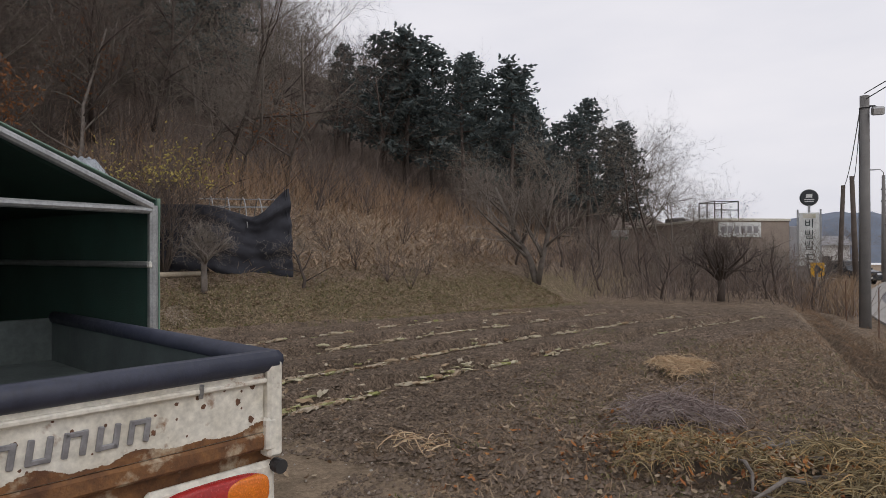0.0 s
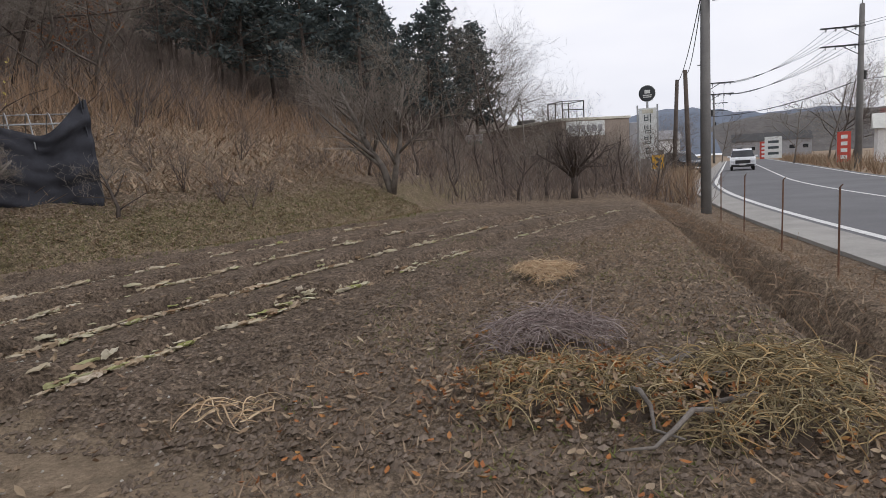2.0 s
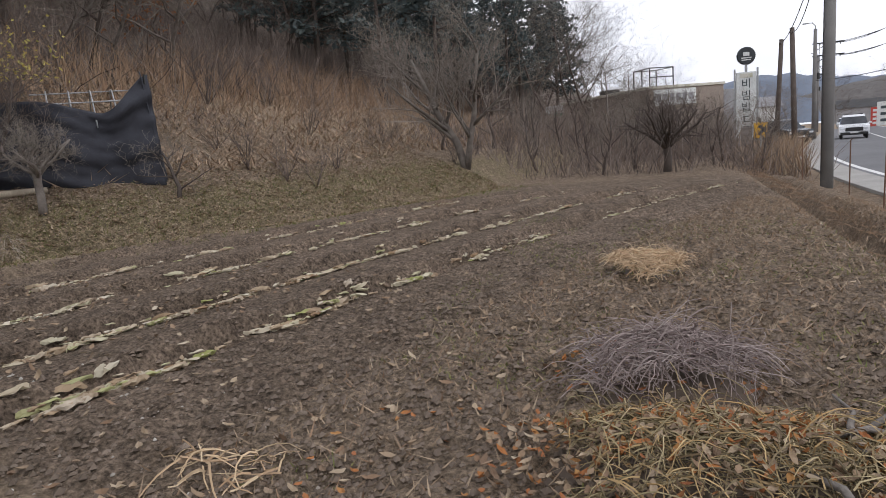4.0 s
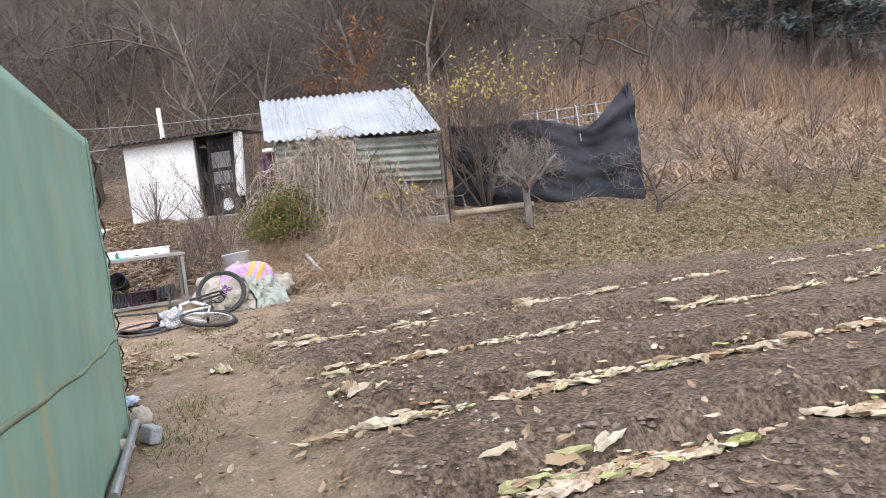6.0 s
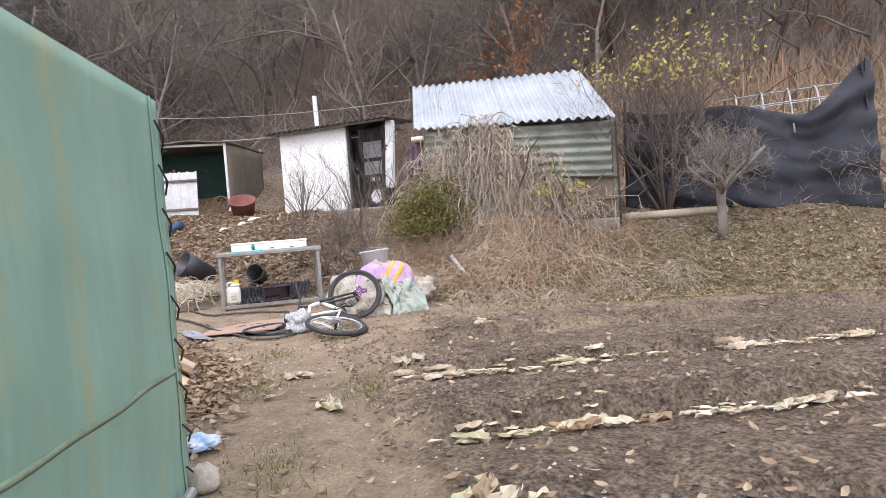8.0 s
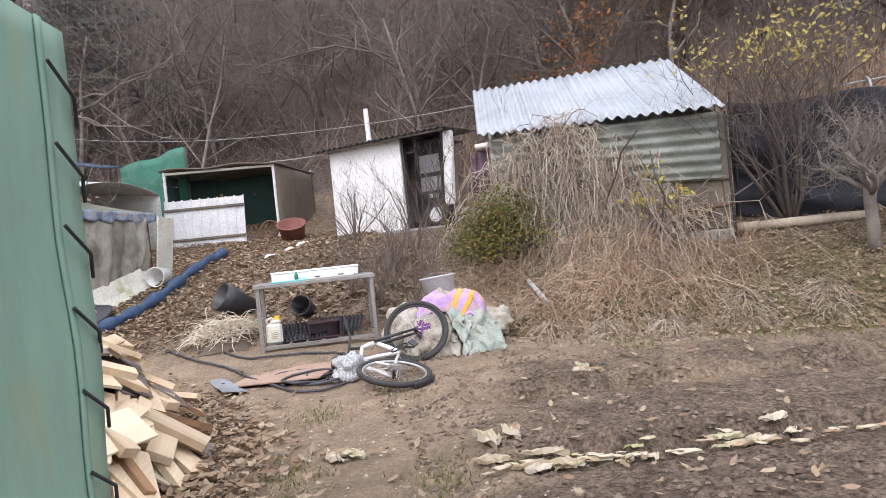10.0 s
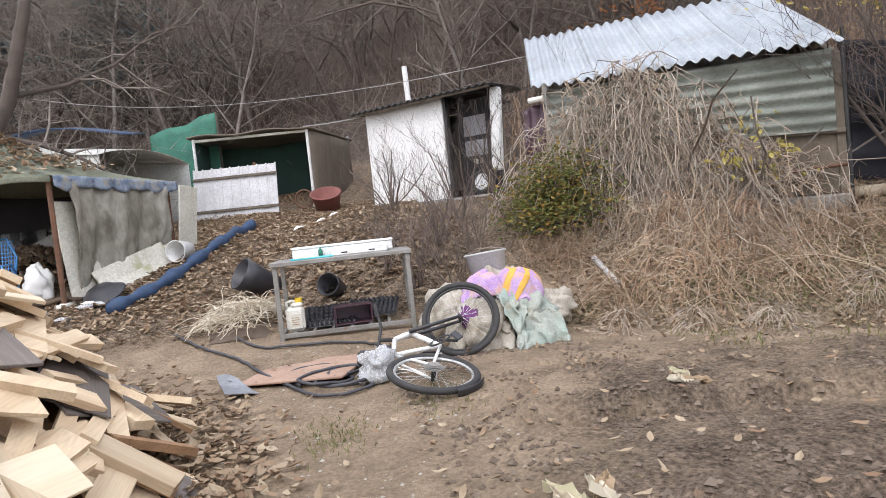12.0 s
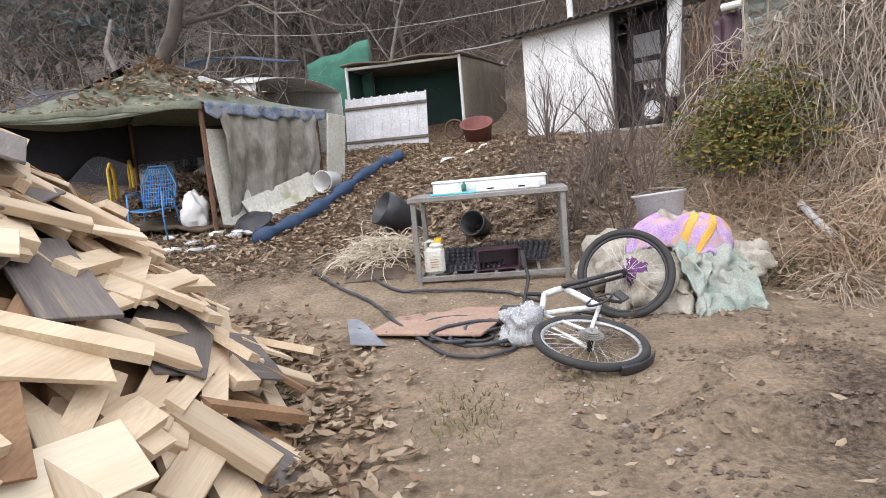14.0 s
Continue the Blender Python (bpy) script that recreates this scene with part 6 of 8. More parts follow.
for x, y, yaw, size, mt in ((-8.55, 3.35, 118, (0.95, 0.12, 0.045), WOOD_NEW), (-8.3, 3.55, 140, (0.85, 0.07, 0.02), WOOD_WHITE), (-8.9, 3.2, 20, (0.62, 0.2, 0.02), WOOD_WHITE),
                            (-9.1, 2.7, 30, (0.75, 0.3, 0.02), WOOD_WHITE), (-8.0, 3.5, 125, (0.8, 0.09, 0.04), WOOD_NEW), (-9.35, 3.3, 70, (0.6, 0.35, 0.02), WOOD_NEW),
                            (-8.75, 4.05, 110, (0.9, 0.035, 0.03), WOOD_BROWN), (-8.0, 3.75, 60, (0.55, 0.3, 0.02), WOOD_OLD), (-8.4, 3.15, 40, (0.9, 0.5, 0.015), WOOD_OLD)):
    plank(x, y, yaw, size, mt, 0.1)

stuff("joined_planks", deep, WOOD_NEW, "sawn offcuts lying deeper in the wood pile", "planks")
stuff("joined_brown_planks", deep_brown, WOOD_BROWN, "brown offcuts lying deeper in the wood pile", "planks")

# at the tent's corner
st = thing("field_stone", "pale rough stone by the tent corner", "stone", gpose(-5.55, 4.66, 20, 0.045))
part("stone", crumple(5, 0.09, 0.08, 0.07, 0.25), STONE, st, "", True)
st = thing("field_stone", "small brown stone under the tarpaulin edge", "stone", gpose(-5.05, 4.5, 80, 0.03))
part("stone", crumple(8, 0.07, 0.06, 0.045, 0.25), STONE, st, "", True)
bl = thing("cement_block", "grey cement block standing against a pipe", "block", gpose(-5.1, 4.66, 15, 0.005) @ pose(0, 0, 0, -14, 0, 0))
part("block", Geo().box((0.15, 0.07, 0.1), pose(0, 0, 0.05), 0.008), BLOCK, bl)
pp = thing("steel_pipe", "grey steel pipe lying by the tent", "pipe", pose(0, 0, 0))
part("pipe", Geo().tube([(-5.35, 4.62, 0.12), (-4.3, 4.4, 0.07)], 0.025, 10), GALV, pp)
rg = thing("blue_rag", "blue and white rag on the leaves", "rag", gpose(-6.2, 4.62, 0, 0.03))
part("cloth", crumple(31, 0.13, 0.1, 0.03, 0.5), mat("blue_rag_cloth", (0.2, 0.35, 0.55), (0.6, 0.62, 0.66), 0.9, 9, 50, 0.4), rg, "", True)

lg = thing("pale_log", "long barkless pale log lying under the trees", "log", pose(0, 0, 0))
part("log", Geo().tube([(-10.86, 10.5, ground(-10.86, 10.5) + 0.06), (-10.5, 11.15, ground(-10.5, 11.15) + 0.06), (-10.05, 11.95, ground(-10.05, 11.95) + 0.06)], [0.06, 0.065, 0.055], 10), LOG, lg, "", True)


# ---------------------------------------------------------------- trees and shrubs
def branchy(seed, height, trunk_r, kids, first=0.3, spread=0.9, up=0.25, wiggle=0.18, crook=0.0, lean=(0, 0), thin=1.0):
    """A bare tree: the limbs (trunk and main boughs) and the twigs."""
    rg_ = random.Random(seed)
    limbs, twigs = Geo(), Geo()

    def grow(p, d, length, r, level):
        segs = 4 if level < 2 else 3 if level == 2 else 2 if level == 3 else 1
        pts, rads = [p], [r]
        for i in range(segs):
            d = (d + Vector((rg_.gauss(0, wiggle), rg_.gauss(0, wiggle), rg_.gauss(0, wiggle * 0.7) + up * (0.15 if level else 0.05)))).normalized()
            p = p + d * length / segs
            pts.append(p)
            rads.append(r * (1 - 0.72 * (i + 1) / segs) if level else r * (1 - 0.6 * (i + 1) / segs))
        (limbs if level < 2 else twigs).tube(pts, rads, (6, 4, 3, 3, 3)[level], level < 2)
        if level + 1 >= len(kids) + 1:
            return
        n = kids[level]
        for k in range(n):
            t = (first if level == 0 else 0.22) + (1 - (first if level == 0 else 0.22)) * (k + rg_.random()) / n
            i = min(segs - 1, int(t * segs))
            f = t * segs - i
            q = pts[i].lerp(pts[i + 1], f)
            rr = (rads[i] + (rads[i + 1] - rads[i]) * f) * rg_.uniform(0.45, 0.65)
            axis = (pts[i + 1] - pts[i]).normalized()
            o = axis.orthogonal().normalized()
            o.rotate(Matrix.Rotation(rg_.uniform(0, 6.283), 3, axis))
            dd = (axis * (1 - spread * rg_.uniform(0.5, 0.85)) + o * spread * rg_.uniform(0.7, 1.1) + Vector((0, 0, up))).normalized()
            grow(q, dd, length * rg_.uniform(0.42, 0.66) * (1.0 if level else 0.8 + 0.4 * (1 - t)), max(rr, 0.003 * thin), level + 1)

    grow(Vector((0, 0, -0.1)), Vector((lean[0], lean[1], 1)).normalized(), height * 0.8, trunk_r, 0)
    return limbs, twigs


def tree(name, label, m, limbs, twigs, bark, twig, group=""):
    t = thing(name, label, "tree", m, group)
    part("trunk", limbs, bark, t, "", True)
    part("crown", twigs, twig, t, "bare twiggy crown", True)
    return t


def leaves_on(seed, centres, n, radius, size, material_geo):
    rg_ = random.Random(seed)
    for k in range(n):
        c = rg_.choice(centres)
        p = Vector(c) + Vector((rg_.gauss(0, radius), rg_.gauss(0, radius), rg_.gauss(0, radius)))
        leaf(material_geo, p, rg_, size)


def leaf(g, p, rg_, size, flat=0.0):
    a = Vector((rg_.gauss(0, 1), rg_.gauss(0, 1), rg_.gauss(0, 1) * (1 - flat))).normalized() * size * rg_.uniform(0.6, 1.3)
    b = a.orthogonal()
    b.rotate(Matrix.Rotation(rg_.uniform(0, 6.28), 3, a.normalized()))
    if flat:
        b = Vector((-a.y, a.x, rg_.uniform(-0.4, 0.4) * size))
    b = b.normalized() * size * 0.24
    n = a.cross(b).normalized() * size * rg_.uniform(0.08, 0.25)
    if n.z < 0:
        n = -n
    g.add((p - a * 0.5 + n, p - a * 0.1 + b + n * 0.8, p + a * 0.25 + b * 0.8 + n * 0.9, p + a * 0.5 + n * 1.6, p + a * 0.25 - b * 0.8 + n * 0.7, p - a * 0.1 - b + n, p),
          ((0, 6, 1), (1, 6, 2), (2, 6, 3), (3, 6, 4), (4, 6, 5), (5, 6, 0)))


# the old two-stemmed tree by the field's far edge
t_m = gpose(-4.7, 20.2)
l1, w1 = branchy(5, 4.2, 0.13, (10, 8, 6, 4), 0.22, 0.8, 0.3, 0.1, lean=(-0.16, 0.05))
l2, w2 = branchy(6, 4.0, 0.11, (10, 8, 6, 4), 0.22, 0.8, 0.3, 0.1, lean=(0.18, 0.0))
l1.add(l2.v, l2.f), w1.add(w2.v, w2.f)
tree("fruit_tree", "old bare two-stemmed fruit tree at the field edge", t_m, l1, w1, BARK_PALE, TWIG_GREY)
l1 = Geo().tube([(0, 0, -0.1), (0.03, 0, 0.4), (0, 0.02, 0.75)], [0.12, 0.1, 0.11], 9)
w1 = Geo()
for k in range(9):
    a = k * 0.7 + 0.2
    l2, w2 = branchy(140 + k, 1.75, 0.06, (7, 6, 4), 0.2, 0.9, 0.3, 0.2, lean=(1.1 * math.cos(a), 1.1 * math.sin(a)))
    l1.add([Vector(p) + Vector((0, 0, 0.72)) for p in l2.v], l2.f)
    w1.add([Vector(p) + Vector((0, 0, 0.72)) for p in w2.v], w2.f)
low_tree = tree("fruit_tree", "low spreading dark fruit tree beyond the furrows", gpose(0.45, 22.2), l1, w1, BARK, TWIG)
# pruned tree before the net
g = Geo().tube([(0, 0, -0.1), (0.02, 0, 0.25), (-0.02, 0.02, 0.52), (0.03, 0, 0.75)], [0.075, 0.065, 0.062, 0.075], 9)
w1 = Geo()
for k in range(7):
    a = k * 0.9 + 0.3
    l2, w2 = branchy(40 + k, 1.05, 0.036, (8, 6, 4), 0.2, 0.9, 0.2, 0.3, lean=(1.3 * math.cos(a), 1.3 * math.sin(a)))
    off = Vector((0.03, 0, 0.72))
    g.add([Vector(p) + off for p in l2.v], l2.f)
    w1.add([Vector(p) + off for p in w2.v], w2.f)
tree("pruned_fruit_tree", "pruned fruit tree with a pale stout trunk", gpose(-9.5, 11.35), g, w1, BARK_PALE, TWIG_GREY)
# many-stemmed bush tree with the last yellow leaves
g, w1, tips = Geo(), Geo(), []
for k in range(10):
    a = k * 0.63
    l2, w2 = branchy(60 + k, 2.7 + 0.3 * math.sin(k * 2), 0.026, (8, 6, 3), 0.22, 0.75, 0.25, 0.16, lean=(0.36 * math.cos(a), 0.36 * math.sin(a)))
    g.add(l2.v, l2.f)
    w1.add(w2.v, w2.f)
    tips += [p for i, p in enumerate(w2.v) if i % 9 == 0 and p[2] > 1.6]
yt = tree("yellow_leaved_shrub_tree", "many-stemmed shrub tree with last yellow leaves", gpose(-10.55, 11.25), g, w1, BARK, TWIG)
lv = Geo()
leaves_on(3, [p for p in tips if p[2] > 2.0], 420, 0.06, 0.085, lv)
part("foliage", lv, YELLOW_LEAF, yt, "hanging yellow leaves")
# lower yellow sprig at the shed hatch
g, w1 = branchy(77, 1.1, 0.02, (6, 4), 0.2, 0.9, 0.2, 0.2, lean=(0.2, -0.5))
yb = tree("leafy_shrub", "small shrub with pale yellow-green leaves", gpose(-11.0, 10.0), g, w1, BARK, TWIG)
lv = Geo()
leaves_on(4, [p for p in w1.v if p[2] > 0.3], 110, 0.06, 0.09, lv)
part("foliage", lv, YELLOW_LEAF, yb, "pale yellow leaves")
g, w1 = branchy(80, 1.5, 0.045, (7, 5, 4, 3), 0.2, 1.0, 0.3, 0.2)
tree("young_fruit_tree", "small bare young fruit tree on the bank", gpose(-8.3, 13.2), g, w1, BARK, TWIG_GREY)

# saplings of the orchard
sap = []
for s in range(3):
    g, w1 = branchy(100 + s, 2.0, 0.05, (8, 5, 4), 0.2, 0.85, 0.35, 0.2)
    sap.append((g.mesh("trunk", BARK, True), w1.mesh("crown", TWIG_GREY if s else TWIG, True)))


def planted(name, label, meshes, m, group, category="tree"):
    t = thing(name, label, category, m, group)
    for n_, me in zip(("trunk", "crown"), meshes):
        o = new(n_, me)
        o.parent = t
    return t


rng = random.Random(21)
for x, y in ((-3.4, 23.5), (-2.0, 25.0), (-0.6, 26.5), (-2.6, 28.0), (-4.0, 27.0), (1.2, 27.5), (2.2, 26.0), (0.4, 30.0), (2.8, 30.5), (1.6, 33.0), (-1.2, 32.0), (3.1, 24.0), (2.6, 35.0), (-3.0, 33.5), (-5.0, 24.5), (-6.0, 22.0),
             (3.6, 28.5), (3.2, 33.0), (0.0, 35.5), (-1.8, 37.0), (-0.5, 24.2), (-1.3, 22.6), (1.8, 24.2), (-3.6, 30.5), (-4.8, 29.0), (2.2, 38.0), (0.8, 40.0), (-3.0, 40.0), (4.0, 36.0), (-5.6, 34.0), (-2.4, 43.0), (3.4, 42.0)):
    s = rng.uniform(0.9, 1.35)
    planted("orchard_sapling", "small bare orchard sapling with grey twigs", sap[rng.randrange(3)], gpose(x, y, rng.uniform(0, 360)) @ Matrix.Scale(s, 4), "orchard saplings")

# the wood on the hill
wood = []
for s in range(6):
    g, w1 = branchy(200 + s, 8.5, 0.09, (11, 8, 5, 2), 0.2, 0.78 + 0.08 * (s % 3), 0.16, 0.2, lean=(0.1 * math.sin(s), 0.1 * math.cos(s)), thin=1.6)
    wood.append((g.mesh("trunk", BARK if s % 2 else BARK_PALE, True), w1.mesh("crown", TWIG_GREY if s % 3 else TWIG, True)))
wood_far = []
for s in range(4):
    g, w1 = branchy(250 + s, 9.0, 0.1, (10, 6, 3), 0.18, 0.7, 0.3, 0.16, lean=(0.12 * math.sin(s), 0.1), thin=4.0)
    wood_far.append((g.mesh("trunk", BARK, True), w1.mesh("crown", TWIG, True)))
shrub = []
for s in range(4):
    g, w1 = Geo(), Geo()
    for k in range(5):
        l2, w2 = branchy(300 + s * 10 + k, 2.6, 0.028, (5, 4, 2), 0.12, 0.6, 0.4, 0.16, lean=(0.45 * math.cos(k * 1.1), 0.45 * math.sin(k * 1.1)), thin=1.3)
        g.add(l2.v, l2.f)
        w1.add(w2.v, w2.f)
    shrub.append((g.mesh("trunk", TWIG, True), w1.mesh("crown", TWIG, True)))


def needle(g, p, rg_, size):
    """A tuft of needles as one small kite."""
    a = Vector((rg_.gauss(0, 1), rg_.gauss(0, 1), rg_.gauss(0, 0.5))).normalized() * size * rg_.uniform(0.6, 1.2)
    b = a.orthogonal().normalized() * size * 0.2
    b.rotate(Matrix.Rotation(rg_.uniform(0, 6.28), 3, a.normalized()))
    g.add((p - a * 0.5, p + b, p + a * 0.5, p - b), ((0, 1, 2, 3),))


def pine_mesh(seed):
    rg_ = random.Random(seed)
    g, c = Geo(), Geo()
    h = 9.0
    g.tube([(0, 0, -0.2), (0.1, 0.05, 3), (-0.05, 0.1, 6), (0, 0, h)], [0.12, 0.1, 0.07, 0.02], 7)
    for k in range(30):
        z = 2.6 + (h - 2.7) * (k / 29) ** 0.9
        a = k * 2.4 + rg_.uniform(-0.4, 0.4)
        reach = (2.3 - 1.75 * ((z - 2.6) / (h - 2.6)) ** 1.3) * rg_.uniform(0.6, 1.15)
        d = Vector((math.cos(a), math.sin(a), 0.12))
        g.tube([Vector((0, 0, z)), Vector((0, 0, z)) + d * reach * 0.6, Vector((0, 0, z + 0.1)) + d * reach], [0.04, 0.025, 0.01], 4)
        for j in range(72):
            t = rg_.uniform(0.35, 1.05)
            p = Vector((0, 0, z + 0.12 * t)) + d * reach * t + Vector((rg_.gauss(0, 0.24), rg_.gauss(0, 0.24), rg_.gauss(0.05, 0.13)))
            needle(c, p, rg_, 0.36)
    return g.mesh("trunk", BARK, True), c.mesh("crown", PINE)


pines = [pine_mesh(400 + s) for s in range(3)]


def blocked(x, y):
    """Kept free: the yards, the field and the clearing."""
    return into_bank(x, y) < 2.5 or (x > -24.5 and y < 9) or (-19.5 < x < -8 and y < 18.5)


rng = random.Random(31)
n_tree = 0
for k in range(3600):
    y = rng.uniform(-22, 75)
    y = rng.uniform(-14, 22) if k % 3 == 0 else y
    e = rng.uniform(5.5, 24) if y < 20 else rng.uniform(9.0, 34)
    x = foot_of_bank(y) - e / 0.85
    if y < 6:
        x = -24.5 - rng.uniform(0, 1) ** 1.3 * 26
    if blocked(x, y) or (y < 20 and x > -20 and y > 9 and rng.random() < 0.4) or n_tree >= 195:
        continue
    n_tree += 1
    s = rng.uniform(0.7, 1.2)
    planted("woodland_tree", "tall bare deciduous tree on the hillside", wood[rng.randrange(6)], pose(x, y, land(x, y) - 0.1, 0, 0, rng.uniform(0, 360)) @ Matrix.Scale(s, 4), "bare trees on the hillside")
for k in range(190):
    y = rng.uniform(-32, 75)
    x = foot_of_bank(y) - rng.uniform(20, 55) / 0.85 if y > 6 else rng.uniform(-76, -36)
    planted("woodland_tree", "tall bare deciduous tree high on the hillside", wood_far[k % 4], pose(x, y, land(x, y) - 0.1, 0, 0, rng.uniform(0, 360)) @ Matrix.Scale(rng.uniform(0.75, 1.15), 4), "bare trees on the hillside")
for k in range(38):
    y = rng.uniform(45, 80)
    e = rng.uniform(12, 30) - 0.05 * y
    x = foot_of_bank(y) - e / 0.85
    s = rng.uniform(0.7, 1.3) * (1.0 if y < 50 else 0.85)
    planted("pine_tree", "dark green pine tree on the wooded hill", pines[rng.randrange(3)], pose(x, y, land(x, y) - 0.1, 0, 0, rng.uniform(0, 360)) @ Matrix.Scale(s, 4), "pines on the hillside")
for k in range(9):
    x, y = rng.uniform(-34, -26), rng.uniform(-14, 0)
    planted("pine_tree", "dark green pine tree on the wooded hill", pines[rng.randrange(3)], pose(x, y, land(x, y) - 0.1, 0, 0, rng.uniform(0, 360)), "pines on the hillside")
for x0, y0, s0 in ((-16.0, 36.0, 1.18), (-14.6, 38.0, 1.15), (-12.4, 41.0, 1.22), (-10.2, 44.6, 1.1), (-8.0, 50.0, 1.02)):
    for k in range(3):
        x, y = x0 + rng.gauss(0, 1.2) - 1.5 * k, y0 + rng.gauss(0, 1.2) + 1.0 * k
        planted("pine_tree", "dark green pine tree on the wooded hill", pines[k], pose(x, y, land(x, y) - 0.1, 0, 0, rng.uniform(0, 360)) @ Matrix.Scale(s0 * rng.uniform(0.88, 1.02), 4), "pines on the hillside")
for x, y, s in ((-3.5, 47, 1.1), (-2.2, 50, 0.95), (-5.0, 49, 1.15), (-1.0, 52, 0.85), (0.3, 54, 0.75), (-6.5, 47, 1.1), (-4.2, 52, 1.0)):
    planted("woodland_tree", "bare deciduous tree behind the orchard", wood[int(y) % 6], pose(x, y, land(x, y) - 0.1, 0, 0, 40 * y) @ Matrix.Scale(s, 4), "bare trees on the hillside")
for x, y, s in ((-8.6, 47, 1.15), (-6.9, 52, 1.1), (-28.0, 31.0, 1.3), (-30.0, 27.0, 1.2)):
    planted("pine_tree", "dark green pine tree on the wooded hill", pines[int(y) % 3], pose(x, y, land(x, y) - 0.1, 0, 0, 70 * y) @ Matrix.Scale(s, 4), "pines on the hillside")
for k in range(16):
    x, y = -25 - 15 * rng.random(), 17 + 17 * rng.random()
    planted("pine_tree", "dark green pine tree on the wooded hill", pines[k % 3], pose(x, y, land(x, y) - 0.1, 0, 0, 47 * k) @ Matrix.Scale(rng.uniform(1.1, 1.45), 4), "pines on the hillside")
n_shrub = 0
for k in range(1500):
    y = rng.uniform(-4, 62)
    x = foot_of_bank(y) - rng.uniform(3.4, 20) / 0.85
    if y < 7:
        x = -24.0 - rng.uniform(0, 8)
    if (x > -23 and y < 8.8) or (-16.6 < x < -8 and y < 16.2) or (-9.5 < x < -4 and 14 < y < 24) or n_shrub >= 115:
        continue
    if into_bank(x, y) < 7.5 and 15 < y < 40 and rng.random() < 0.75:
        continue
    n_shrub += 1
    planted("thicket_shrub", "brown leafless thicket shrub on the bank", shrub[rng.randrange(4)], pose(x, y, land(x, y) - 0.1, 0, 0, rng.uniform(0, 360)) @ Matrix.Scale(rng.uniform(0.7, 1.25), 4), "thicket on the bank", "shrub")
for x, y, s in ((-13.6, 7.05, 0.55), (-12.9, 6.6, 0.42), (-15.6, 8.2, 0.75), (-12.4, 6.5, 0.36), (-16.0, 6.4, 0.42), (-13.9, 9.0, 0.8), (-12.1, 6.2, 0.42), (-12.3, 6.95, 0.4), (-11.9, 6.6, 0.34), (-14.6, 6.2, 0.5), (-12.6, 5.9, 0.4), (-13.2, 7.6, 0.45)):
    planted("yard_shrub", "leafless brown shrub behind the bench", shrub[int(-x) % 4], gpose(x, y, 50 * x, -0.05) @ Matrix.Scale(s, 4), "shrubs in the yard", "shrub")
rng = random.Random(77)
for k in range(26):
    x, y = rng.uniform(-10.5, -3.5), rng.uniform(14.5, 25)
    if into_bank(x, y) < 0.9:
        continue
    planted("bank_shrub", "low bare twiggy shrub on the bank", shrub[k % 4], gpose(x, y, 70 * k, -0.05) @ Matrix.Scale(rng.uniform(0.25, 0.5), 4), "low shrubs on the bank", "shrub")
# the crooked tree over the pavilion
g, w1 = branchy(91, 7.6, 0.17, (8, 7, 5, 4), 0.3, 1.2, 0.06, 0.24, lean=(0.0, 0.03))
tree("crooked_tree", "crooked grey tree growing beside the pavilion", gpose(-16.9, -0.7), g, w1, BARK, TWIG_GREY)
g, w1 = branchy(92, 5.0, 0.1, (7, 6, 5, 4), 0.25, 1.2, 0.05, 0.2, lean=(0.25, -0.35))
tree("crooked_tree", "leaning grey tree behind the pavilion", gpose(-17.6, -0.9), g, w1, BARK_PALE, TWIG_GREY)
# russet oak shrubs still in leaf
for x, y, z in ((-19.5, 14.5, 2.2), (-17.0, 24.0, 2.5), (-22.0, 18.0, 2.0)):
    g, w1 = branchy(int(-x), 4.2, 0.06, (7, 5, 3), 0.3, 0.8, 0.25, 0.15)
    t = tree("oak_sapling", "oak sapling with withered russet leaves", pose(x, y, land(x, y) - 0.1), g, w1, BARK, TWIG)
    lv = Geo()
    leaves_on(int(-x), [p for p in w1.v if p[2] > 1.3], 420, 0.07, 0.15, lv)
    part("foliage", lv, RUSSET, t, "withered russet leaves")
# evergreen bush
bush = thing("evergreen_bush", "rounded yellow-green evergreen bush before the shed", "bush", gpose(-12.15, 8.05) @ Matrix.Diagonal((1.3, 1.3, 0.88, 1)))
g = Geo()
lv = Geo()
rg2 = random.Random(8)
for k in range(64):
    a, el = rg2.uniform(0, 6.28), rg2.uniform(0.15, 1.35)
    d = Vector((math.cos(a) * math.cos(el), math.sin(a) * math.cos(el), math.sin(el) * 1.6))
    r = rg2.uniform(0.38, 0.66)
    g.tube([(0, 0, 0), d * r * 0.5, d * r], [0.02, 0.013, 0.005], 5)
    for j in range(80):
        p = d * r * rg2.uniform(0.5, 1.1) + Vector((rg2.gauss(0, 0.13), rg2.gauss(0, 0.13), rg2.gauss(0.02, 0.1)))
        leaf(lv, p, rg2, 0.055)
part("stem", g, BARK, bush, "", True)
part("foliage", lv, EVERGREEN, bush, "small yellow-green leaves")


# ---------------------------------------------------------------- stalks, straw and litter
def strand(g, p, d, length, r, rg_, droop=0.3, segs=4, floor=None):
    """A dry stalk from p that bends down; it does not sink below floor."""
    pts = [Vector(p)]
    d = Vector(d).normalized()
    for i in range(segs):
        d = (d + Vector((rg_.gauss(0, 0.25), rg_.gauss(0, 0.25), rg_.gauss(0, 0.15) - droop))).normalized()
        q = pts[-1] + d * length / segs
        if floor is not None:
            q.z = max(q.z, floor(q.x, q.y) + r)
        pts.append(q)
    g.tube(pts, [r * (1 - 0.5 * i / segs) for i in range(segs + 1)], 3, False)


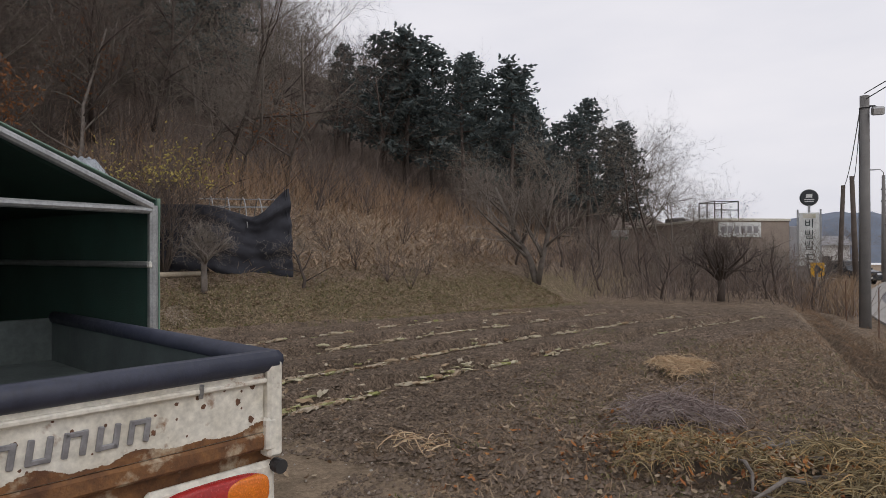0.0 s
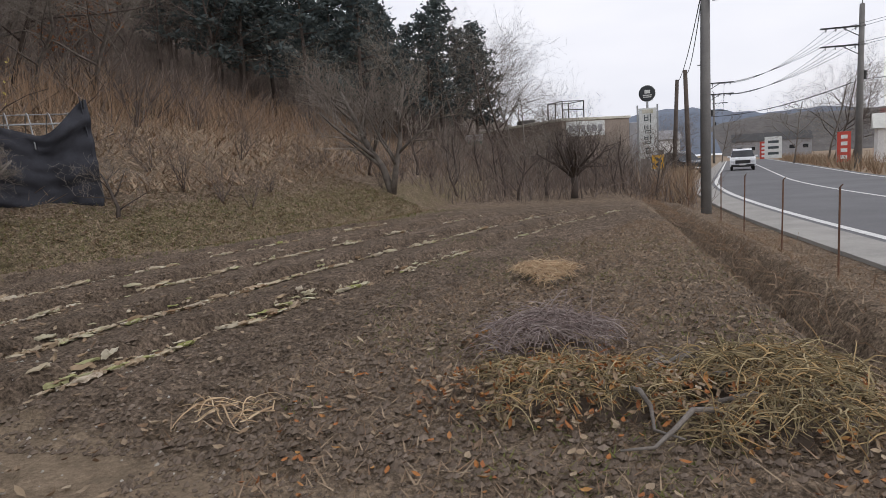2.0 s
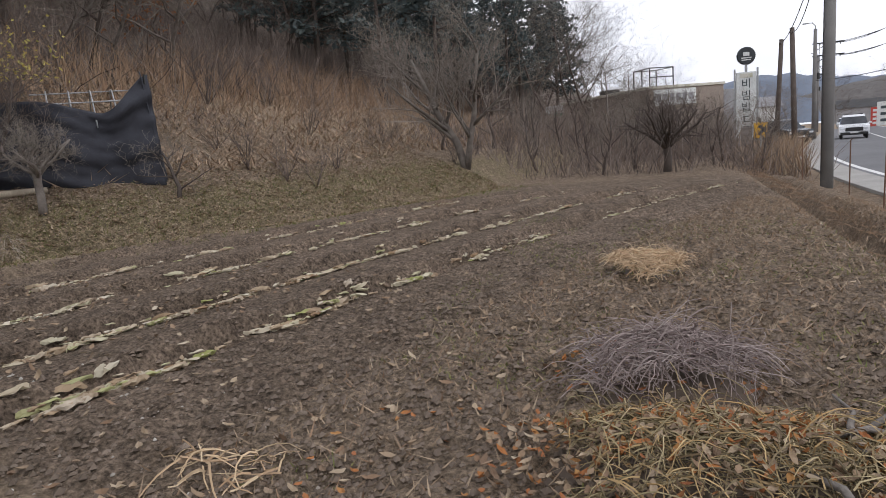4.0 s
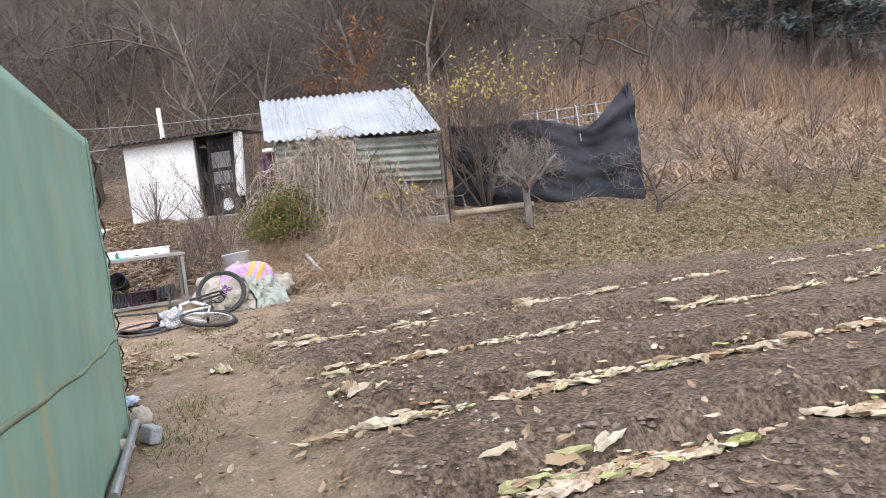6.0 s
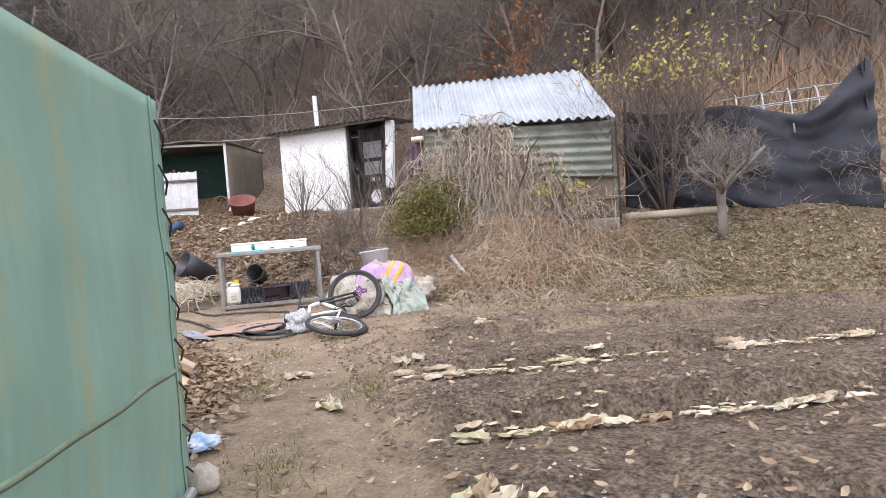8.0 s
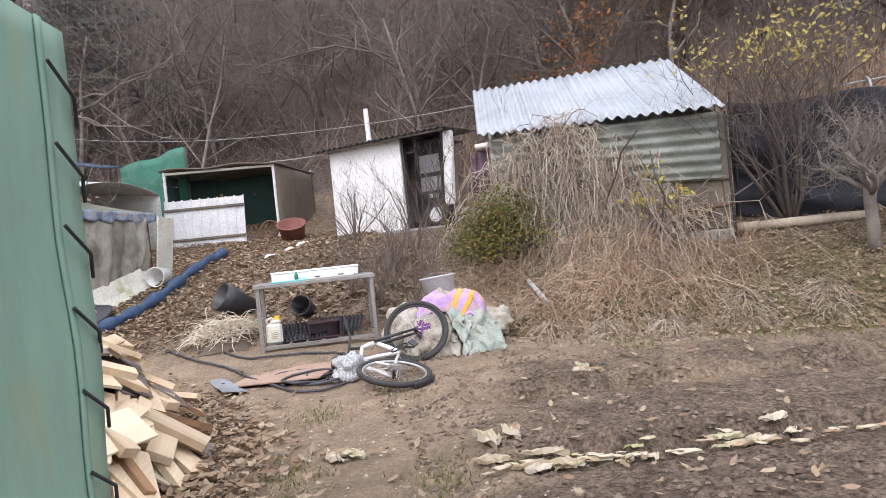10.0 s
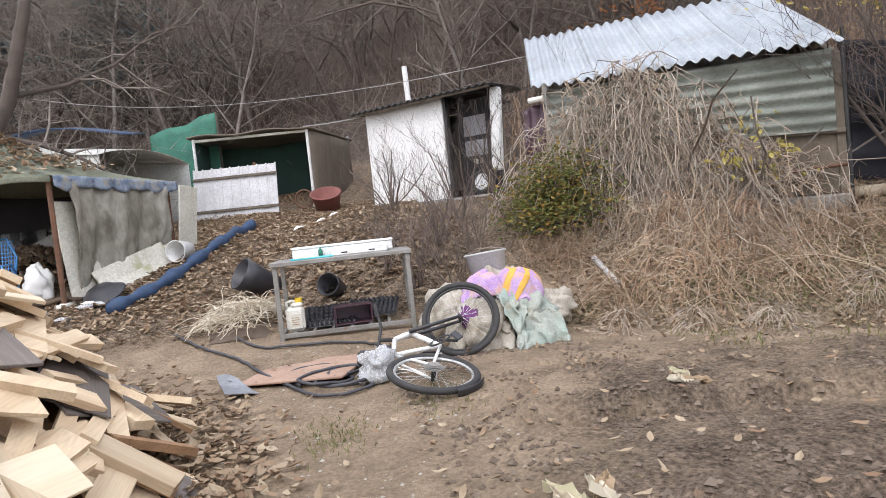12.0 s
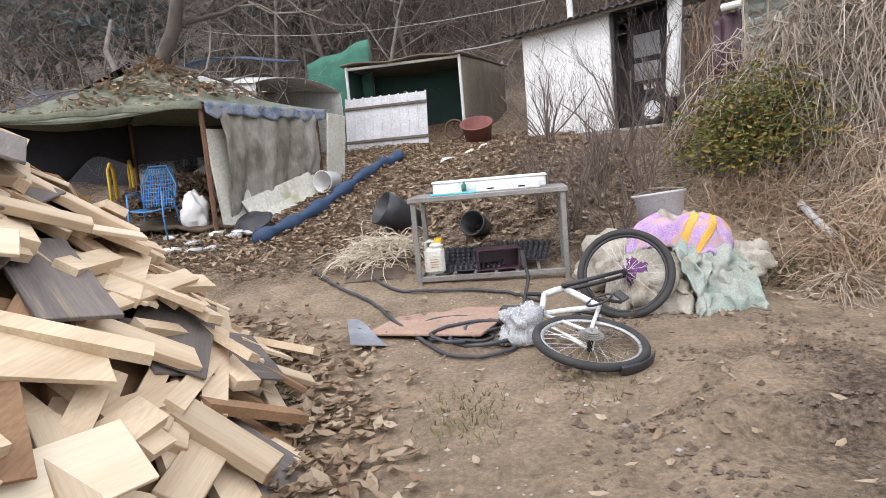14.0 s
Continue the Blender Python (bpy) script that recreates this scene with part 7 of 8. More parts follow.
def heap(seed, x0, y0, rx, ry, h, n, length, r, g):
    rg_ = random.Random(seed)

    def fl(x, y):
        q = 1 - ((x - x0) / rx) ** 2 - ((y - y0) / ry) ** 2
        return land(x, y) + 0.03 + (h * q if q > 0 else 0)

    for k in range(n):
        a, q = rg_.uniform(0, 6.28), rg_.random() ** 0.55
        x, y = x0 + rx * q * math.cos(a), y0 + ry * q * math.sin(a)
        if 0.62 + 0.6 * noise.noise(Vector((x * 2.6, y * 2.6, seed))) < q and n > 100:
            continue
        b = rg_.uniform(0, 6.28)
        strand(g, (x, y, fl(x, y) + rg_.uniform(0, 0.05)), (math.cos(b), math.sin(b), rg_.uniform(-0.2, 1.3)), length * rg_.uniform(0.4, 1.3), r * rg_.uniform(0.5, 1.5), rg_, 0.34, 5, fl)
    return g


def mound_under(x0, y0, rx, ry, h, seed):
    return Geo().sheet(18, 18, lambda u, v: (x0 + rx * (2 * u - 1), y0 + ry * (2 * v - 1), land(x0, y0) - 0.06 + max(-0.03, h * 0.85 * (1 - (2 * u - 1) ** 2 - (2 * v - 1) ** 2)) + 0.03 * noise.noise(Vector((u * 7, v * 7, seed)))), 0.02)


for nm, lab, mt, x0, y0, rx, ry, h, n, ln, r in (
        ("straw_heap", "loose heap of golden straw on the field", STRAW, 0.15, 9.35, 0.72, 0.55, 0.13, 3200, 0.17, 0.0036),
        ("grey_stalk_heap", "heap of grey withered stalks on the field", GREY_STALK, 0.3, 6.7, 0.72, 0.5, 0.2, 3000, 0.28, 0.0032),
        ("orange_vine_heap", "heap of orange-brown withered bean vines", ORANGE_STALK, 0.55, 5.75, 1.1, 0.5, 0.16, 3600, 0.2, 0.003),
        ("pale_vine_heap", "tangle of pale withered squash vines", ORANGE_STALK, 1.55, 5.7, 0.72, 0.75, 0.2, 3200, 0.26, 0.0034),
        ("corn_stalk_scrap", "small scatter of pale corn stalks", STRAW, -1.45, 5.45, 0.28, 0.12, 0.02, 40, 0.26, 0.005),
        ("straw_bedding", "pale straw strewn beside the bench", PALE_STRAW, -12.0, 4.3, 0.62, 0.55, 0.14, 1300, 0.32, 0.0045)):
    hob = thing(nm, lab, "plant heap", pose(0, 0, 0))
    part("stalk", heap(int(x0 * 10 + 50), x0, y0, rx, ry, h, n, ln, r, Geo()), mt, hob)
    tagged(hob.children[0], kind="stuff")
    if h > 0.05:
        part("core", mound_under(x0, y0, rx * 0.8, ry * 0.8, h * 0.8, x0), WOOD_OLD if mt is STRAW else CLOD, hob)
rg2 = random.Random(17)
for k in range(9):
    x, y = 1.1 + rg2.uniform(-0.6, 0.6), 5.5 + rg2.uniform(-0.3, 0.4)
    a = rg2.uniform(0, 6.28)
    pts, z = [], land(x, y) + 0.16
    for i in range(5):
        pts.append((x, y, z + 0.04 * math.sin(i * 1.4)))
        a += rg2.gauss(0, 0.4)
        x, y = x + 0.16 * math.cos(a), y + 0.16 * math.sin(a)
    vb = thing("dry_branch", "dry brown branch on the vine heap", "branch", pose(0, 0, 0), "branches on the vine heap")
    part("limb", Geo().tube(pts, [0.016, 0.014, 0.012, 0.009, 0.005], 6), BARK_PALE, vb, "", True)

# vines over the shed front
vg = Geo()
rg2 = random.Random(23)


def crooked_vine(g, p, top_, out_, along, r, n=13):
    """A vine that climbs from p, bends over at its top and hangs down outwards, crooked all the way."""
    pts = []
    ox, oy, oz = rg2.uniform(0, 50), rg2.uniform(0, 50), rg2.uniform(0, 50)
    for i in range(n + 1):
        q = i / n
        rise = top_ * math.sin(math.pi * min(1.0, 0.22 + q * 0.85)) ** 0.8
        push = out_ * q ** 1.6
        x, y = p[0] + 0.68 * push + 0.74 * along * q, p[1] - 0.73 * push + 0.67 * along * q
        w_ = 0.34 * (0.3 + q)
        x += w_ * noise.noise(Vector((ox + q * 7, 0, 0))) + rg2.gauss(0, 0.026)
        y += w_ * noise.noise(Vector((oy + q * 7, 3, 0))) + rg2.gauss(0, 0.026)
        z = land(x, y) + max(0.02, rise + w_ * noise.noise(Vector((oz + q * 7, 5, 0))) + rg2.gauss(0, 0.026))
        pts.append(Vector((x, y, z)))
    g.tube(pts, [r * (1.15 - 0.8 * i / n) for i in range(n + 1)], 3, False)
    return pts


for k in range(430):
    t = 0.02 + 0.96 * rg2.random()
    x, y = -12.7 + 1.85 * t + rg2.gauss(0, 0.06), 7.98 + 1.95 * t + rg2.gauss(0, 0.06)
    top_ = (0.5 + 1.35 * math.exp(-((t - 0.42) / 0.38) ** 2)) * rg2.uniform(0.45, 1.05)
    pts = crooked_vine(vg, (x, y), top_, rg2.uniform(0.1, 0.9), rg2.gauss(0, 0.6), rg2.uniform(0.004, 0.009))
    for m_ in range(7):
        q = rg2.choice(pts[3:])
        strand(vg, q, (rg2.gauss(0, 1), rg2.gauss(0, 1), rg2.gauss(-0.1, 0.8)), rg2.uniform(0.08, 0.35), rg2.uniform(0.0018, 0.0032), rg2, 0.15, 4, land)
vt = thing("vine_thicket", "tangled grey dry vines hanging before the shed", "vines", pose(0, 0, 0))
tagged(part("tangle", vg, VINE, vt), kind="stuff")
vg = Geo()
for k in range(16):
    t = rg2.random()
    x, y = -12.6 + 1.6 * t, 8.05 + 1.8 * t
    strand(vg, (x, y, land(x, y) - 0.05), (rg2.gauss(0, 0.25), rg2.gauss(0, 0.25), 1), rg2.uniform(1.2, 2.2), 0.018, rg2, 0.0, 5)
tagged(part("stem", vg, BARK_PALE, vt), kind="stuff")
for c, (x0, y0, rx, ry, hh, n) in enumerate(((-11.2, 8.75, 0.5, 0.6, 0.52, 420), (-10.85, 9.2, 0.5, 0.6, 0.45, 400), (-10.5, 8.75, 0.55, 0.6, 0.22, 320), (-10.2, 9.6, 0.45, 0.6, 0.1, 200), (-10.75, 8.2, 0.4, 0.5, 0.1, 170))):
    dg = Geo()
    for k in range(n):
        a, q = rg2.uniform(0, 6.28), rg2.random() ** 0.6
        x, y = x0 + rx * q * math.cos(a), y0 + ry * q * math.sin(a)
        if k % 4 == 0:
            crooked_vine(dg, (x - 0.2, y + 0.2), hh * rg2.uniform(0.2, 0.9) + 0.05, rg2.uniform(0.2, 0.9), rg2.gauss(0, 0.7), rg2.uniform(0.002, 0.005), 9)
            continue
        z = land(x, y) + hh * (1 - q * q) * rg2.uniform(0.2, 1.0)
        strand(dg, (x, y, z), (math.cos(a) * 0.6 + rg2.gauss(0.2, 0.6), math.sin(a) * 0.6 + rg2.gauss(-0.15, 0.6), rg2.uniform(-0.8, 0.7)), rg2.uniform(0.15, 0.55), rg2.uniform(0.002, 0.0045), rg2, rg2.uniform(0.0, 0.45), 5, land)
    dgt = thing("dry_grass_clump", "rust-coloured dry grass clump below the vines", "grass clump", pose(0, 0, 0), "dry grass clumps")
    tagged(part("blade", dg, RUST_GRASS, dgt), kind="stuff")
for (x0, y0, n, ln, lab) in ((-11.7, 7.75, 240, 0.4, "low tuft of orange dry grass"), (-10.3, 10.2, 200, 0.35, "low tuft of brown dry grass"), (-3.6, 14.6, 120, 0.35, "pale dry grass tuft at the field edge"), (-10.6, 8.0, 200, 0.3, "low tuft of brown dry grass")):
    g = Geo()
    for k in range(n):
        x, y = x0 + rg2.gauss(0, 0.22), y0 + rg2.gauss(0, 0.22)
        strand(g, (x, y, land(x, y)), (rg2.gauss(0, 0.5), rg2.gauss(0, 0.5), 1), ln * rg2.uniform(0.6, 1.3), 0.004, rg2, 0.3, 3, land)
    tf = thing("grass_tuft", lab, "grass tuft", pose(0, 0, 0), "dry grass tufts")
    tagged(part("blade", g, DRY_GRASS, tf), kind="stuff")


for x0, y0, n in ((-10.05, 8.35, 160), (-9.75, 8.9, 190), (-9.55, 9.7, 150), (-9.2, 10.4, 130), (-10.35, 7.85, 120)):
    g = Geo()
    for k in range(n):
        a, q = rg2.uniform(0, 6.28), rg2.random() ** 0.6
        x, y = x0 + 0.26 * q * math.cos(a), y0 + 0.26 * q * math.sin(a)
        strand(g, (x, y, land(x, y) + 0.16 * (1 - q * q)), (math.cos(a) + rg2.gauss(0, 0.4), math.sin(a) + rg2.gauss(0, 0.4), rg2.uniform(-0.2, 0.6)), rg2.uniform(0.12, 0.3), 0.003, rg2, 0.5, 4, land)
    tf = thing("grass_tuft", "bleached grey tuft of matted grass at the bank foot", "grass tuft", pose(0, 0, 0), "bleached tufts")
    tagged(part("blade", g, VINE, tf), kind="stuff")


# ---------------------------------------------------------------- scattered stuff on the ground
def blade(g, x, y, z, h, w_, rg_, lean=0.5):
    a = rg_.uniform(0, 6.28)
    dx, dy = math.cos(a) * w_, math.sin(a) * w_
    lx, ly = rg_.gauss(0, lean) * h, rg_.gauss(0, lean) * h
    g.add(((x - dx, y - dy, z), (x + dx, y + dy, z), (x + lx, y + ly, z + h)), ((0, 1, 2),))


def clod(g, x, y, z, r, rg_):
    s = [r * rg_.uniform(0.6, 1.3) for _ in range(6)]
    g.add(((x + s[0], y, z), (x, y + s[1], z), (x - s[2], y, z), (x, y - s[3], z), (x + r * 0.2, y, z + s[4] * 0.8), (x, y, z - s[5] * 0.5)),
          ((0, 1, 4), (1, 2, 4), (2, 3, 4), (3, 0, 4), (1, 0, 5), (2, 1, 5), (3, 2, 5), (0, 3, 5)))


rg3 = random.Random(51)
cg, pg = Geo(), Geo()
for k in range(38000):
    y = 4.9 + 12 * rg3.random() ** 1.6
    x = rg3.uniform(-9.5, 2.4)
    if y < field_start(x) - 0.1:
        continue
    f = (row_of(x, y) + 0.02) % 1
    if row_of(x, y) < 3.1 and not 0.76 < f < 0.97 and rg3.random() < 0.86:
        continue
    clod(cg, x, y, ground(x, y) + 0.004, 0.006 + 0.024 * rg3.random() ** 2.6, rg3)
for k in range(12000):
    x, y = rg3.uniform(-1.6, 2.5), 4.3 + 4.5 * rg3.random() ** 1.3
    clod(cg, x, y, ground(x, y) + 0.004, 0.006 + 0.019 * rg3.random() ** 2.2, rg3)
for k in range(900):
    x, y = rg3.uniform(-11, -1), rg3.uniform(4.4, 6.2)
    clod(pg, x, y, ground(x, y) + 0.002, 0.006 + 0.012 * rg3.random() ** 2, rg3)
for k in range(4000):
    x, y = rg3.uniform(-10.2, -5.5), rg3.uniform(5.7, 7.6)
    if noise.noise(Vector((x * 1.4, y * 2.2, 8))) > 0.02:
        clod(cg, x, y, ground(x, y) + 0.004, 0.006 + 0.02 * rg3.random() ** 2.2, rg3)
stuff("soil_clods", cg, CLOD, "crumbly brown soil clods over the beds", "soil")
stuff("path_gravel", pg, GRAVEL, "pale grit on the dirt path", "gravel")

lg1, lg2 = Geo(), Geo()


def drop_leaf(g, x, y, size, rg_):
    leaf(g, Vector((x, y, ground(x, y) + 0.015 + 0.02 * rg_.random())), rg_, size, 0.75)


for k in range(13000):
    x, y = rg3.uniform(-19.5, -11.4), rg3.uniform(0.8, 7.0)
    if rg3.random() < step(-x, 11.3, 13.0):
        drop_leaf(lg1, x, y, 0.1, rg3)
for k in range(4500):
    a, r = rg3.uniform(0, 6.28), rg3.gauss(1.06, 0.09)
    x, y = PX + 2.75 * r * math.cos(a), PY + 2.4 * r * math.sin(a)
    if y < 5.2 and r > 0.9:
        drop_leaf(lg1, x, y, 0.095, rg3)
for k in range(9000):
    y = rg3.uniform(7.5, 20)
    e = abs(rg3.gauss(0, 2.2)) - 0.3
    x = foot_of_bank(y) - e / 0.85
    drop_leaf(lg1, x, y, 0.075, rg3)
for k in range(1100):
    x, y = rg3.uniform(-11, 2), rg3.uniform(4.4, 9)
    drop_leaf(lg1, x, y, 0.07, rg3)
for k in range(1500):
    a, r = rg3.uniform(0, 6.28), rg3.random() ** 0.5
    p = Vector((-15.0 + 1.15 * r * math.cos(a), 0.75 + 1.15 * r * math.sin(a), 0))
    p.z = land(p.x, p.y) + 0.52 * (1 - r * r) + 0.05
    leaf(lg1, p, rg3, 0.14, 0.5)
for k in range(420):
    u, v = rg3.random(), rg3.random() ** 0.8
    q = cs[3].lerp(cs[0], u).lerp(peak, v) if rg3.random() < 0.6 else cs[0].lerp(cs[1], u).lerp(peak, 0.35 + 0.65 * v)
    leaf(lg1, q + Vector((0, 0, 0.02 - 0.14 * math.sin(math.pi * u) * (1 - v) - 0.1 * math.sin(math.pi * v) + 0.03)), rg3, 0.13, 0.7)
for x0, y0, rx, ry, n in ((0.55, 5.75, 1.0, 0.5, 900), (1.55, 5.7, 0.7, 0.7, 700), (0.3, 6.7, 0.6, 0.4, 150)):
    for k in range(n):
        a, r = rg3.uniform(0, 6.28), rg3.random() ** 0.6
        x, y = x0 + rx * r * math.cos(a), y0 + ry * r * math.sin(a)
        leaf(lg2 if k % 3 == 0 else lg1, Vector((x, y, land(x, y) + 0.06 + 0.17 * (1 - r * r))), rg3, 0.055, 0.3)
for k in range(160):
    x, y = rg3.uniform(-1.2, 2.4), rg3.uniform(4.4, 6.2)
    drop_leaf(lg2, x, y, 0.05, rg3)
stuff("fallen_leaves", lg1, DRY_LEAF, "curled tan fallen leaves on the ground", "leaves")
stuff("orange_fallen_leaves", lg2, FALLEN_ORANGE, "orange-brown fallen leaves on the soil", "leaves")

gg, dgs, wg_ = Geo(), Geo(), Geo()
for k in range(9000):
    y = rg3.uniform(8, 20)
    e = rg3.gauss(0.5, 0.7)
    x = foot_of_bank(y) - e / 0.85
    blade(gg, x, y, ground(x, y), rg3.uniform(0.03, 0.09), 0.006, rg3)
for k in range(1400):
    c = rg3.choice(((-8.7, 5.2), (-9.2, 5.9), (-7.4, 5.0), (-6.9, 5.75), (-5.6, 5.0), (-5.0, 4.75)))
    x, y = c[0] + rg3.gauss(0, 0.22), c[1] + rg3.gauss(0, 0.12)
    blade(gg, x, y, ground(x, y), rg3.uniform(0.02, 0.05), 0.004, rg3)
for k in range(30000):
    y = rg3.uniform(12, 44)
    e = rg3.uniform(2.0, 14)
    x = foot_of_bank(y) - e / 0.85
    z = land(x, y)
    blade(dgs, x, y, z, rg3.uniform(0.06, 0.3) * (1 + 0.3 * (e > 8)), 0.021, rg3, 1.2)
for k in range(15000):
    y = rg3.uniform(4.3, 15)
    x = rg3.uniform(row_x(3, y) + 1.2, 4.0) if y > 5 else rg3.uniform(-1, 3)
    blade(wg_, x, y, ground(x, y), rg3.uniform(0.02, 0.07), 0.006, rg3, 1.0)
for k in range(9000):
    x, y = rg3.uniform(-1.4, 2.4), 4.5 + 8 * rg3.random() ** 1.4
    if noise.noise(Vector((x * 0.9, y * 0.9, 4))) > -0.05:
        blade(gg, x, y, ground(x, y), rg3.uniform(0.012, 0.04), 0.006, rg3, 1.0)
stuff("bank_grass", gg, GREEN_GRASS, "short winter grass on the bank", "grass")
stuff("hillside_dry_grass", dgs, HILL_GRASS, "tan dry grass over the hillside", "grass")
stuff("field_weeds", wg_, DRY_GRASS, "short withered weeds on the field", "weeds")

rd = Geo()
for k in range(3400):
    y = rg3.uniform(9, 48)
    e = rg3.gauss(10.5, 2.2) if y > 15 else rg3.uniform(4.8, 13)
    x = foot_of_bank(y) - e / 0.85
    if x > -16.5 and y < 12 or y < 9.5 and x > -18:
        continue
    z = land(x, y)
    h = rg3.uniform(0.4, 1.7)
    lx, ly = rg3.gauss(0, 0.4), rg3.gauss(0, 0.4)
    rd.tube([(x, y, z), (x + lx * 0.4, y + ly * 0.4, z + h * 0.6), (x + lx * h, y + ly * h, z + h)], [0.012, 0.009, 0.004], 3, False)
for k in range(900):
    y = rg3.uniform(5, 24)
    x = 2.95 + rg3.gauss(0, 0.35)
    strand(rd, (x, y, land(x, y)), (rg3.gauss(0, 0.6), rg3.gauss(0, 0.6), 0.7), rg3.uniform(0.15, 0.4), 0.005, rg3, 0.35, 3, land)
ug = Geo()
for k in range(8000):
    if k % 2:
        x, y = rg3.uniform(-40, -22.6), rg3.uniform(-10, 22)
    else:
        y = rg3.uniform(9, 60)
        x = foot_of_bank(y) - rg3.uniform(7.5, 24) / 0.85
    if x > -19 and y < 13:
        continue
    strand(ug, (x, y, land(x, y) - 0.05), (rg3.gauss(0, 0.9), rg3.gauss(0, 0.9), 1), rg3.uniform(0.5, 2.4), rg3.uniform(0.006, 0.018), rg3, 0.03, 3)
for c in range(90):
    y0 = rg3.uniform(13, 42)
    x0 = foot_of_bank(y0) - rg3.uniform(1.8, 11) / 0.85
    for k in range(22):
        x, y = x0 + rg3.gauss(0, 0.35), y0 + rg3.gauss(0, 0.35)
        strand(ug, (x, y, land(x, y)), (rg3.gauss(0, 0.8), rg3.gauss(0, 0.8), 0.8), rg3.uniform(0.3, 0.9), 0.006, rg3, 0.1, 3, land)
for k in range(5200):
    x, y = rg3.uniform(-7, 4.2), rg3.uniform(21.5, 50)
    strand(ug, (x, y, land(x, y) - 0.05), (rg3.gauss(0, 0.4), rg3.gauss(0, 0.4), 1), rg3.uniform(0.4, 1.4) * (1 + step(y, 28, 34)), rg3.uniform(0.006, 0.012), rg3, 0.0, 3)
stuff("undergrowth", ug, UNDERGROWTH, "dense grey-brown leafless undergrowth in the wood", "undergrowth")
stuff("dry_reeds", rd, REED, "upright red-brown dry reeds on the hillside", "reeds")


# cabbage remains along the furrows
def cabbage_leaf(g, x, y, yaw, size, rg_):
    z = ground(x, y) + 0.018
    k = rg_.uniform(0, 9)
    ca_, sa_ = math.cos(yaw), math.sin(yaw)

    curl = rg_.uniform(0.0, 0.5)

    def at(u, v):
        lx = (u - 0.5) * size * 1.25
        width = 0.08 + 0.36 * math.sin(math.pi * min(1, u * 0.85 + 0.04)) ** 1.5
        ly = (v - 0.5) * size * width * (1 + 1.1 * noise.noise(Vector((u * 6, v * 3, k + 5))))
        lx += 0.28 * size * noise.noise(Vector((v * 5, u * 3, k + 9)))
        lz = size * (0.15 * noise.noise(Vector((u * 4, v * 4, k))) + 0.09 * math.sin(v * 13 + k + 4 * u) + 0.3 * curl * abs(v - 0.5)) + 0.012
        return (x + lx * ca_ - ly * sa_, y + lx * sa_ + ly * ca_, z + max(lz, -0.012))

    g.sheet(8 if size > 0.13 else 4, 6 if size > 0.13 else 3, at, 0.003)


for i, clumps in enumerate((((6.3, 1.0), (7.4, 0.7), (8.6, 0.6), (9.6, 0.8), (10.8, 0.7), (12.0, 0.7), (13.5, 0.8), (15, 0.7)),
                            ((6.25, 0.9), (6.6, 0.5), (8.0, 0.6), (9.3, 0.8), (10.3, 0.8), (11.6, 0.8), (12.8, 0.7), (14.2, 0.8), (16, 0.7)),
                            ((5.75, 1.3), (6.75, 1.0), (7.5, 1.3), (8.15, 1.2), (9.2, 1.0), (10.3, 1.2), (11.3, 1.3), (12.6, 1.1), (14, 1.0), (16, 1.0)),
                            ((5.75, 0.6), (6.4, 0.9), (7.5, 1.5), (8.1, 1.5), (9.0, 0.9), (9.9, 0.7), (11.2, 0.7), (13, 0.6)))):
    for y0, amount in clumps:
        g = Geo()
        for k in range(int(19 * amount) + 2):
            y = y0 + rg3.gauss(0, 0.2)
            x = row_x(i, y) + rg3.gauss(0, 0.06)
            cabbage_leaf(g, x, y, math.atan2(1, 0.25) + rg3.gauss(0, 0.45), 0.05 + 0.13 * rg3.random() ** 1.8, rg3)
        cb = thing("cabbage_remains", "pale rotting cabbage leaves lying in the furrow", "cabbage leaves", pose(0, 0, 0), "cabbage remains in the furrows")
        part("leaves", g, CABBAGE, cb)
    g = Geo()
    for k in range(420):
        y = 5.7 + rg3.random() ** 1.25 * 11.8
        if noise.noise(Vector((y * 1.3, i * 7.1, 2))) < 0.05:
            continue
        cabbage_leaf(g, row_x(i, y) + rg3.gauss(0, 0.045), y, math.atan2(1, 0.25) + rg3.gauss(0, 0.4), rg3.uniform(0.035, 0.09), rg3)
    stuff("cabbage_scraps", g, CABBAGE, "small pale cabbage scraps along the furrow", "cabbage leaves")
for x, y, yaw in ((-7.2, 6.17, 0.4), (-8.45, 7.3, 0.3), (-4.5, 5.75, 2.2), (-6.6, 5.4, 0.5), (-7.6, 5.3, 1.0)):
    g = Geo()
    for k in range(4):
        cabbage_leaf(g, x + rg3.gauss(0, 0.06), y + rg3.gauss(0, 0.06), yaw + rg3.gauss(0, 0.6), rg3.uniform(0.12, 0.24), rg3)
    cb = thing("cabbage_remains", "dried white cabbage stump lying on the dirt", "cabbage leaves", pose(0, 0, 0), "cabbage remains on the path")
    part("leaves", g, CABBAGE, cb)


# ---------------------------------------------------------------- roadside and distance
for k, (x, y) in enumerate(((3.45, 10.2), (3.42, 12.2), (3.5, 14.7), (3.52, 16.7), (3.55, 21.0), (3.6, 8.2))):
    s = thing("fence_stake", "thin rusty steel stake beside the ditch", "stake", gpose(x, y), "stakes along the ditch")
    part("rod", Geo().tube([(0, 0, -0.15), (0.02 * math.sin(k), 0.01, 1.05)], 0.011, 6), RUSTY, s)
    part("tip", Geo().tube([(0.02 * math.sin(k), 0.01, 1.05), (0.02 * math.sin(k) + 0.03, 0.01, 1.08)], 0.008, 5), RUSTY, s)


def sagging(a, b, sag, n=14):
    a, b = Vector(a), Vector(b)
    return [a.lerp(b, i / n) - Vector((0, 0, sag * 4 * (i / n) * (1 - i / n))) for i in range(n + 1)]


